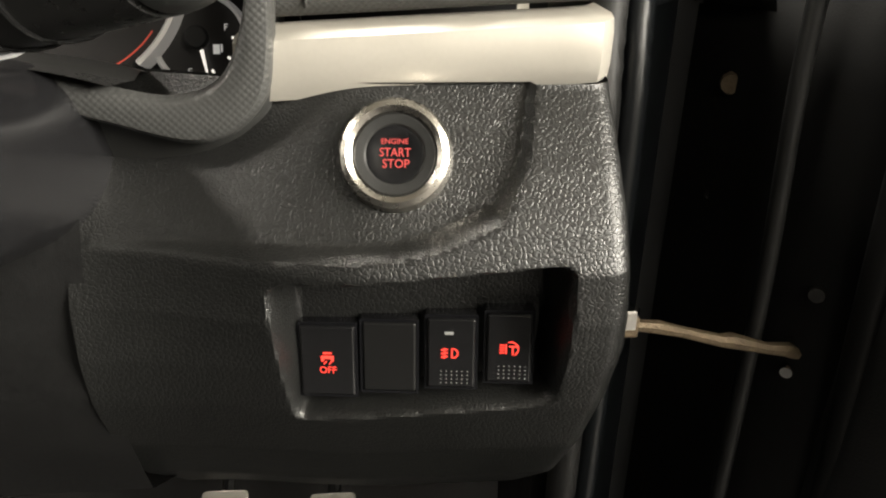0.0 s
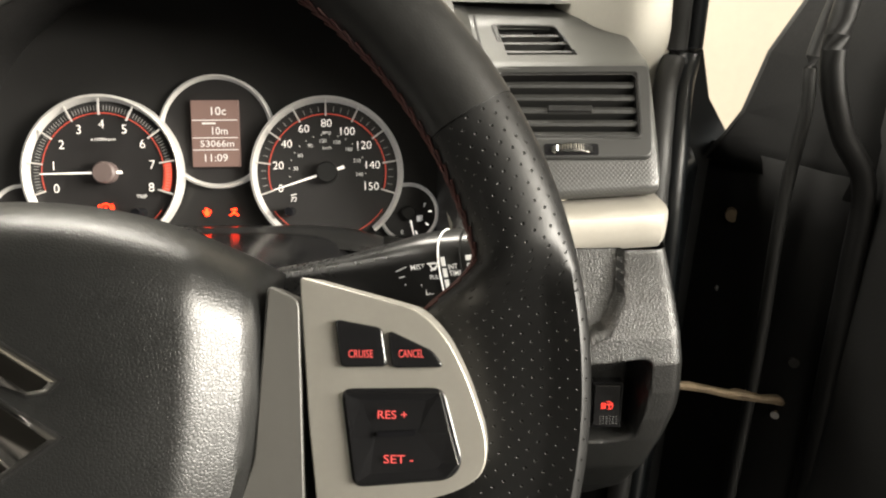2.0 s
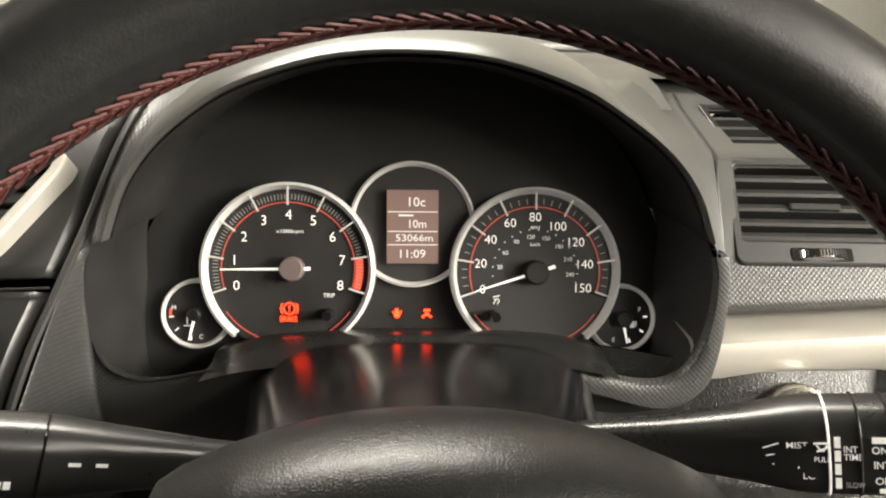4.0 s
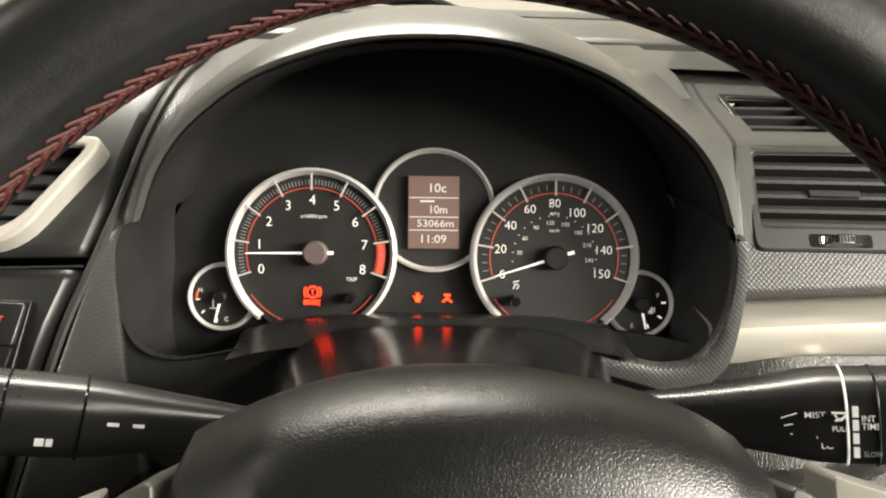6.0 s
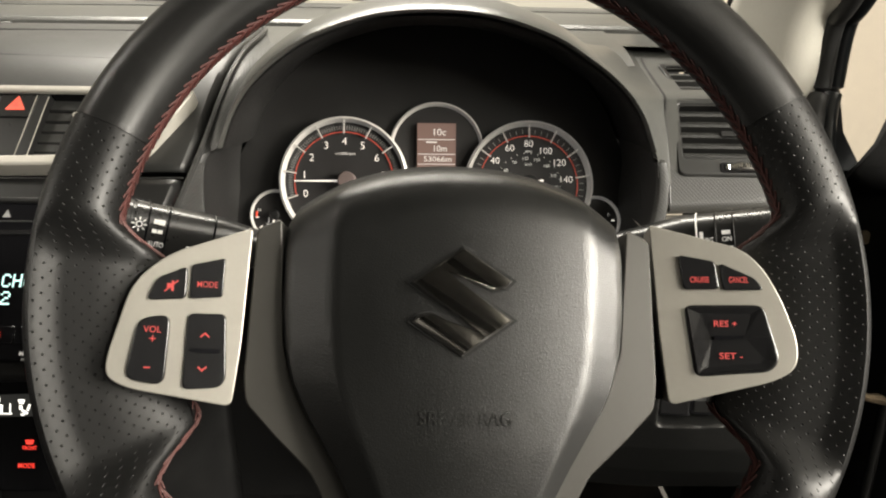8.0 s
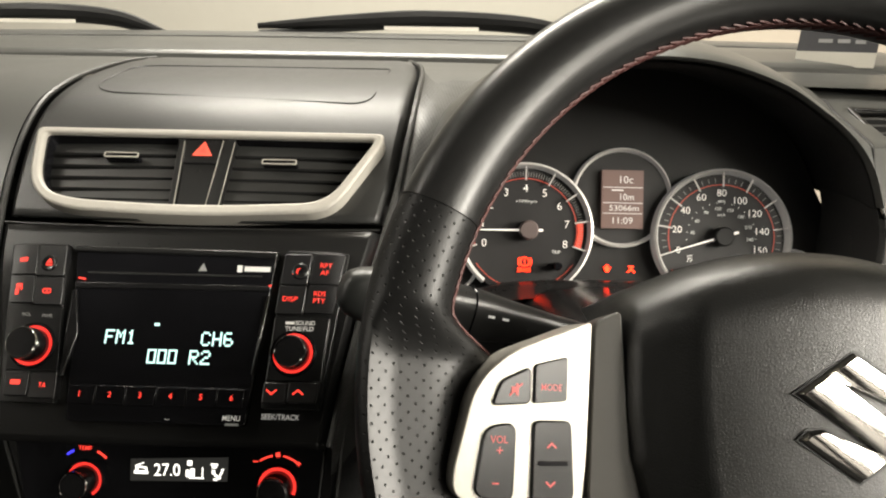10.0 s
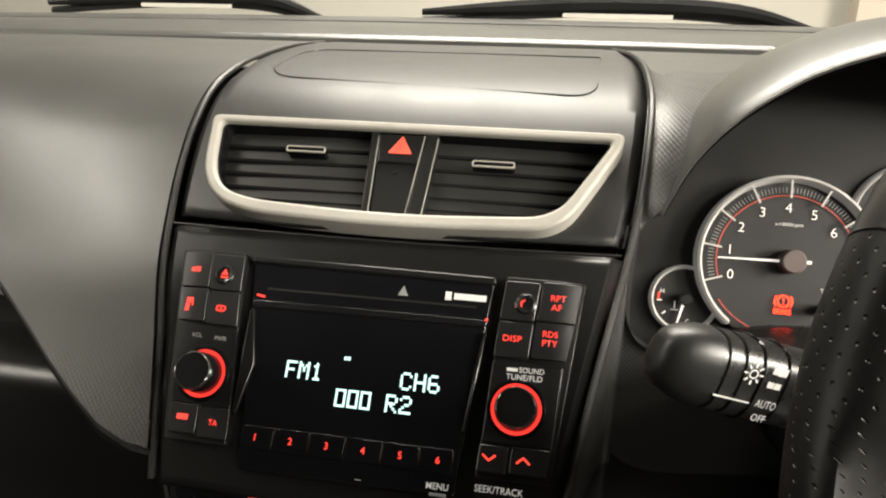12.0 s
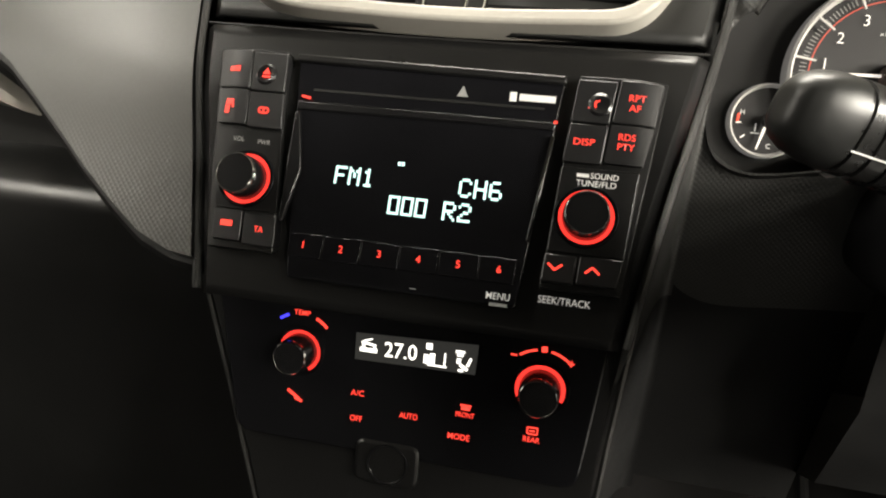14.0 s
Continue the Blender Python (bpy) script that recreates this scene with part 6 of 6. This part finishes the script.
bars("car_symbol", [(0.0000, 0.0040, 0.0040, 0.0008), (0.0000, 0.0020, 0.0058, 0.0014), (-0.0022, 0.0006, 0.0012, 0.0012), (0.0022, 0.0006, 0.0012, 0.0012), (-0.0010, -0.0006, 0.0020, 0.0005, 50), (0.0014, -0.0006, 0.0020, 0.0005, 50)], ZS, RED, s1)
for sw in (s3, s4):
    bm = bmesh.new()
    for i in range(6):
        for j in range(4):
            lathe([(0, ZS), (0.0003, ZS)], 6, -0.0045 + i * 0.0024, -0.0085 - j * 0.0019, 0, 360, bm)
    part("grip_dots", bm, PRINTDIM, sw, smooth=False)
bars("fog_symbol", [(-0.0030, 0.0020, 0.0030, 0.0006, 8), (-0.0030, 0.0003, 0.0030, 0.0006, 8), (-0.0030, -0.0014, 0.0030, 0.0006, 8), (-0.0030, 0.0003, 0.0005, 0.0052), (0.0004, 0.0003, 0.0006, 0.0046)], ZS, RED, s3)
part("fog_symbol", lathe([(0.0019, ZS), (0.0025, ZS)], 14, 0.0008, 0.0003, -90, 90), RED, s3)
bars("indicator", [(-0.0010, 0.0100, 0.0040, 0.0014)], ZS, PRINTDIM, s3)
bars("washer_symbol", [(-0.0032, 0.0018, 0.0022, 0.0005), (-0.0032, 0.0006, 0.0022, 0.0005), (-0.0032, -0.0006, 0.0022, 0.0005), (-0.0032, -0.0018, 0.0022, 0.0005), (-0.0014, 0.0000, 0.0006, 0.0046), (0.0018, 0.0012, 0.0040, 0.0006), (0.0016, -0.0010, 0.0006, 0.0036)], ZS, RED, s4)
part("washer_symbol", lathe([(0.0030, ZS), (0.0036, ZS)], 16, 0.0008, 0.0000, -60, 110), RED, s4)

# ---- column cover and stalks ----
col = thing("steering_column", pose(0, 0.15, 0.90), "dark plastic steering column cover", "steering column")
rows = []
for y, zt, zb, w in ((0.035, 0.925, 0.845, 0.050), (0.06, 0.934, 0.83, 0.068), (0.12, 0.928, 0.82, 0.080), (0.20, 0.910, 0.81, 0.092), (0.27, 0.893, 0.80, 0.105), (0.31, 0.880, 0.80, 0.110)):
    c, h = (zt + zb) / 2, (zt - zb) / 2
    rows.append([(-0.006 + w * math.copysign(abs(math.cos(a)) ** 0.6, math.cos(a)), y, c + h * math.copysign(abs(math.sin(a)) ** 0.6, math.sin(a))) for a in np.linspace(0, 2 * math.pi, 49)[:-1]])
bm = grid(rows, closed=True)
bm.faces.new([v for v in bm.verts][:48])
part("cover", bm, BUTTON, col, "dark column cover", world_space=True)


def stalk(name, tip, root, label, r_tip, r_root, sections, cap):
    """A stalk whose local x runs from root to tip; local z faces the driver."""
    t, r = Vector(tip), Vector(root)
    x = (t - r).normalized()
    z = Vector((0, -1, 0.12))
    z = (z - x * z.dot(x)).normalized()
    y = z.cross(x)
    m = axes(r, x, y, z)
    s = thing(name, m, label, "control stalk")
    L = (t - r).length
    def ringrow(u, k):
        h = r_root + (r_tip - r_root) * smooth(0, 0.6, u)
        return [(u * L, h * k * math.copysign(abs(math.cos(a)) ** 0.75, math.cos(a)), 0.80 * h * k * math.copysign(abs(math.sin(a)) ** 0.75, math.sin(a))) for a in np.linspace(0, 2 * math.pi, 33)[:-1]]

    part("lever", grid([ringrow(u, k) for u, k in ((0.0, 0.55), (0.25, 0.68), (0.45, 0.85), (0.55, 0.97), (0.60, 1.0)) + sections], closed=True), STALK, s, "black lever")
    bm = grid([ringrow(u, k) for u, k in cap], closed=True)
    bm.verts.ensure_lookup_table()
    bm.faces.new(list(bm.verts)[-32:])
    part("end_cap", bm, CAP, s, "satin black rounded end cap")
    return s, L, r_tip


ws, WL, wr = stalk("wiper_stalk", (0.1965, 0.1045, 0.9425), (0.060, 0.156, 0.9105), "black wiper stalk with white markings", 0.0185, 0.0135, ((0.928, 1.0), (0.931, 0.95), (0.937, 0.95)), ((0.937, 0.95), (0.940, 0.99), (0.956, 0.97), (0.974, 0.90), (0.989, 0.76), (0.997, 0.58), (1.0, 0.34)))
zt = wr * 0.80 + 0.0004
for u in (0.638, 0.708, 0.773):
    rr = 0.0188
    part("collar_line", tube([(u * WL, rr * math.copysign(abs(math.cos(a)) ** 0.75, math.cos(a)), 0.80 * rr * math.copysign(abs(math.sin(a)) ** 0.75, math.sin(a))) for a in np.linspace(0, 2 * math.pi, 33)[:-1]], 0.0005, 5, closed=True), PRINT if u < 0.65 else STACK, ws)
bars("speed_marks", [(u * WL + 0.0030 - 0.0004, v, 0.0020, 0.0044) for u, v in ((0.638, 0.0090), (0.638, 0.0035), (0.638, -0.0020), (0.638, -0.0078))], zt, PRINT, ws)
write("MIST", 0.567 * WL, 0.0070, zt - 0.0010, 0.0026, PRINT, ws, 0.0072)
write("OFF", 0.574 * WL, 0.0028, zt - 0.0010, 0.0026, PRINT, ws, 0.0056)
write("INT", 0.584 * WL, -0.0015, zt - 0.0008, 0.0026, PRINT, ws, 0.0050)
write("LO", 0.592 * WL, -0.0058, zt - 0.0008, 0.0026, PRINT, ws, 0.0042)
bars("pointer_lines", [(0.507 * WL, 0.0062, 0.0060, 0.0004, 20), (0.514 * WL, 0.0026, 0.0060, 0.0004, 12), (0.527 * WL, -0.0016, 0.0056, 0.0004, 0)], zt - 0.0020, PRINT, ws)
write("PULL", 0.622 * WL, 0.0018, zt, 0.0022, PRINT, ws, 0.0054)
bars("wiper_symbol", [(0.622 * WL, 0.0085, 0.0056, 0.0007), (0.622 * WL, 0.0060, 0.0040, 0.0007, 25), (0.615 * WL, 0.0065, 0.0030, 0.0006, -60), (0.629 * WL, 0.0065, 0.0030, 0.0006, 60)], zt, PRINT, ws)
write("INT", 0.684 * WL, 0.0062, zt, 0.0026, PRINT, ws, 0.0044)
write("TIME", 0.689 * WL, 0.0030, zt, 0.0026, PRINT, ws, 0.0062)
write("SLOW", 0.692 * WL, -0.0085, zt, 0.0022, PRINTDIM, ws, 0.0062)
write("ON", 0.746 * WL, 0.0060, zt, 0.0030, PRINT, ws, 0.0050)
write("INT", 0.750 * WL, 0.0000, zt, 0.0030, PRINT, ws, 0.0050)
write("OFF", 0.755 * WL, -0.0065, zt, 0.0030, PRINT, ws, 0.0060)
bars("washer_symbol", [(0.745 * WL, 0.0100, 0.0046, 0.0024), (0.758 * WL, -0.0105, 0.0046, 0.0018)], zt, PRINT, ws)
write("REAR", 0.824 * WL, 0.0006, zt, 0.0034, PRINT, ws, 0.0085)
bars("rear_bracket", [(0.832 * WL, -0.0045, 0.0008, 0.0050), (0.810 * WL, -0.0068, 0.0068, 0.0007)], zt, PRINT, ws)

ls, LL, lr = stalk("light_stalk", (-0.2094, 0.0927, 0.9545), (-0.055, 0.150, 0.903), "black light stalk with white markings and a faceted end", 0.0149, 0.0112, ((0.832, 1.0), (0.834, 0.93), (0.842, 0.93), (0.844, 0.99), (0.872, 0.985), (0.874, 0.92), (0.884, 0.92)), ((0.884, 0.92), (0.886, 0.985), (0.915, 0.96), (0.950, 0.87), (0.978, 0.72), (0.994, 0.52), (1.0, 0.30)))
LL = 0.174
zt = lr * 0.80 + 0.0004
for u in (0.58, 0.725, 0.785):
    rr = 0.0152
    part("collar_line", tube([(u * LL, rr * math.copysign(abs(math.cos(a)) ** 0.75, math.cos(a)), 0.80 * rr * math.copysign(abs(math.sin(a)) ** 0.75, math.sin(a))) for a in np.linspace(0, 2 * math.pi, 33)[:-1]], 0.0005, 5, closed=True), GLOSS, ls)


def lmark(s, u, v, h, w):
    write(s, u * LL, -v, zt, h, PRINT, ls, w, turn=180)


lmark("AUTO", 0.752, -0.0045, 0.0030, 0.0085)
lmark("OFF", 0.755, -0.0100, 0.0028, 0.0060)
bars("sun_symbol", [(0.81 * LL + 0.0032 * math.cos(a), -0.0055 + 0.0032 * math.sin(a), 0.0016, 0.0006, math.degrees(a)) for a in np.linspace(0, 2 * math.pi, 9)[:-1]], zt, PRINT, ls)
part("sun_symbol", lathe([(0.0013, zt + 0.0002), (0.0018, zt + 0.0002)], 16, 0.81 * LL, -0.0055), PRINT, ls)
bars("beam_symbol", [(0.745 * LL, -0.0085, 0.0034, 0.0030), (0.762 * LL, -0.0085, 0.0024, 0.0026), (0.745 * LL, -0.0030, 0.0026, 0.0022), (0.762 * LL, -0.0030, 0.0026, 0.0022)], zt, PRINT, ls)
for u, v, w, h in ((0.52, -0.0040, 0.0040, 0.0014), (0.47, -0.0040, 0.0040, 0.0014), (0.775, 0.0048, 0.0030, 0.0010), (0.60, 0.0010, 0.0022, 0.0008)):
    bars("arrow_mark", [(u * LL, v, w, h)], zt - 0.0012, PRINT, ls)
bars("fog_symbol", [(0.650 * LL, 0.0040, 0.0030, 0.0030), (0.632 * LL, 0.0040, 0.0022, 0.0030)], zt, PRINT, ls)
bars("marker_line", [(0.835 * LL, 0.0052, 0.0150, 0.0006)], zt, PRINT, ls)

# ---- pedals ----
for px, py, pz in ((0.150, 0.515, 0.363), (0.035, 0.53, 0.358)):
    pd = thing("pedal", facing((px, py, pz), (0, -0.75, 0.66)), "bright metal pedal with black rubber studs on its arm", "pedal", "pedals")
    part("plate", prism(rect(0, 0, 0.048, 0.075, 0.006), -0.004, 0.002), SILVER, pd, bevel=0.001)
    for yy in (0.024, 0.008, -0.008, -0.024):
        part("rubber_stud", prism(rect(0, yy, 0.034, 0.007, 0.002), 0.0, 0.005), RUBBER, pd, bevel=0.001)
    part("arm", tube([(0, 0, -0.006), (0, 0.10, -0.03), (0, 0.22, 0.05)], 0.007), DARK, pd)

# ---- check strap and the open door ----
strap = thing("door_check_strap", pose(0.3584, 0.3226, 0.7231), "greasy steel door check strap with a bolt", "door strap")
part("bar", tube([(0.0, 0.0, 0.0), (0.02, 0.005, -0.005), (0.04, 0.009, -0.012), (0.065, 0.013, -0.021), (0.072, 0.014, -0.022), (0.10, 0.021, -0.033), (0.118, 0.026, -0.038), (0.135, 0.03, -0.046)], [0.0032, 0.0044, 0.0036, 0.0042, 0.0054, 0.0040, 0.0050, 0.0046], 8), STEEL, strap)
part("bracket", box(-0.014, 0.006, -0.006, 0.006, -0.006, 0.008), STEEL, strap, bevel=0.002)
part("bolt", lathe([(0, 0.012), (0.006, 0.012), (0.007, 0.010), (0.007, 0.0)], 6), CHROME, strap, "bright bolt head")



def curtain(line, z0, z1, n=2):
    return [[(x, y, z) for x, y in line] for z in np.linspace(z0, z1, n)]


TRIM = [(0.508, 0.332), (0.512, 0.305), (0.520, 0.275), (0.555, 0.225), (0.66, 0.12), (0.85, -0.07), (1.02, -0.24)]
door = thick(shellpart("door", grid(curtain(TRIM, 0.32, 0.965, 12)), DOORTRIM, "open door with a dark grained trim panel"), 0.006)


def doorpart(name, bm, material, label="", **k):
    return part(name, bm, material, door, label, world_space=True, **k)


HINGE = [(0.400, 0.53), (0.430, 0.485), (0.447, 0.455), (0.462, 0.40), (0.486, 0.352), (0.500, 0.340), (0.520, 0.335), (0.53, 0.32)]
thick(doorpart("hinge_face", grid(curtain(HINGE, 0.30, 0.905, 12)), DULL, "black painted hinge face"), 0.004)
doorpart("door_seal", tube(spline([(0.462, 0.36, 0.30), (0.460, 0.36, 0.57), (0.4586, 0.36, 0.7285), (0.4525, 0.36, 0.867), (0.4556, 0.36, 0.957), (0.462, 0.37, 1.02), (0.52, 0.38, 1.2)], 40), 0.0055, 10), RUBBER, "rubber seal on the door")
doorpart("trim_edge", tube(spline([(0.520, 0.32, 0.30), (0.512, 0.32, 0.55), (0.5027, 0.32, 0.728), (0.4978, 0.32, 0.8325), (0.4914, 0.32, 0.9057), (0.4663, 0.325, 0.9476), (0.4496, 0.33, 1.0014), (0.46, 0.34, 1.06)], 40), 0.009, 10), DARK, "dark rounded edge of the trim panel")
doorpart("outer_skin", grid(curtain([(0.46, 0.52), (0.60, 0.40), (0.80, 0.20), (1.10, -0.14)], 0.30, 0.893, 6)), PAINT, "black outer skin")
SAIL = [(0.430, 0.462, 0.890), (0.4405, 0.45, 0.914), (0.4547, 0.45, 0.936), (0.4702, 0.45, 0.990), (0.514, 0.45, 1.067), (0.60, 0.43, 1.20)]
thick(doorpart("sail", grid([SAIL, [(0.50, 0.335, 0.885), (0.505, 0.33, 0.914), (0.508, 0.325, 0.936), (0.515, 0.32, 0.99), (0.56, 0.31, 1.067), (0.66, 0.28, 1.22)], [(0.56, 0.22, 0.885), (0.56, 0.22, 0.914), (0.565, 0.22, 0.936), (0.575, 0.22, 0.99), (0.62, 0.22, 1.067), (0.70, 0.20, 1.22)]]), DULL, "black triangular sail panel"), 0.004)
doorpart("window_frame", tube([(x, y + 0.003, z) for x, y, z in SAIL], 0.005, 8), RUBBER, "black window frame")
for x, y, z, r in ((0.487, 0.350, 0.728, 0.006), (0.482, 0.353, 0.668, 0.005), (0.452, 0.44, 0.84, 0.008), (0.45, 0.442, 0.76, 0.004)):
    b = doorpart("door_bolt", lathe([(0, r), (r * 0.8, r), (r, r * 0.6), (r, 0)], 10), CHROME if r < 0.007 else STEEL, "small bolt head")
    b.matrix_parent_inverse = door.matrix_world.inverted() @ facing((x, y - 0.003, z), (-0.6, -0.8, 0.0))

# ---- wipers outside the windscreen ----
def wiper(x0, x1, zt):
    w = thing("windscreen_wiper", pose((x0 + x1) / 2, 0.77, 1.06), "black windscreen wiper at rest", "wiper", "wipers")
    pts = spline([(x0, 0.765, zt - 0.013), (x0 + (x1 - x0) * 0.25, 0.775, zt - 0.005), ((x0 + x1) / 2, 0.785, zt), (x0 + (x1 - x0) * 0.8, 0.778, zt - 0.006), (x1, 0.765, zt - 0.030)], 24)
    part("arm", tube(pts, [0.004 + 0.007 * math.sin(math.pi * i / 23) for i in range(24)], 8), DARK, w, "black arm", world_space=True)
    part("blade", tube([(p.x, p.y + 0.006, p.z - 0.010) for p in pts], 0.005, 6), RUBBER, w, "rubber blade", world_space=True)
    m = pts[12]
    part("joint", box(m.x - 0.05, m.x + 0.05, m.y - 0.008, m.y + 0.008, m.z - 0.006, m.z + 0.009), DARK, w, "blade joint", world_space=True, bevel=0.004)
    part("label_strip", box(m.x - 0.075, m.x + 0.055, m.y - 0.014, m.y - 0.012, m.z - 0.016, m.z - 0.011), HEADLINER, w, "pale strip on the blade", world_space=True)
    return w


wiper(-0.436, 0.038, 1.0945)
wiper(-0.96, -0.560, 1.0975)


# ---- card in the corner of the windscreen ----
card = thing("windscreen_card", facing((0.2545, 0.5685, 1.0740), (-0.58, -0.81, 0.25)), "small dark card with a pale lower strip at the windscreen's foot", "card")
part("board", prism(rect(0, 0.0105, 0.078, 0.044), 0, 0.0012), POSTER, card, "near-black printed part", smooth=False)
part("strip", prism(rect(0, -0.0195, 0.078, 0.0158), 0, 0.0012), HEADLINER, card, "pale strip", smooth=False)
bars("writing", [(-0.012, 0.0, 0.014, 0.004), (0.006, 0.0, 0.012, 0.004), (0.022, -0.0005, 0.010, 0.004)], 0.0014, PRINTDIM, card)
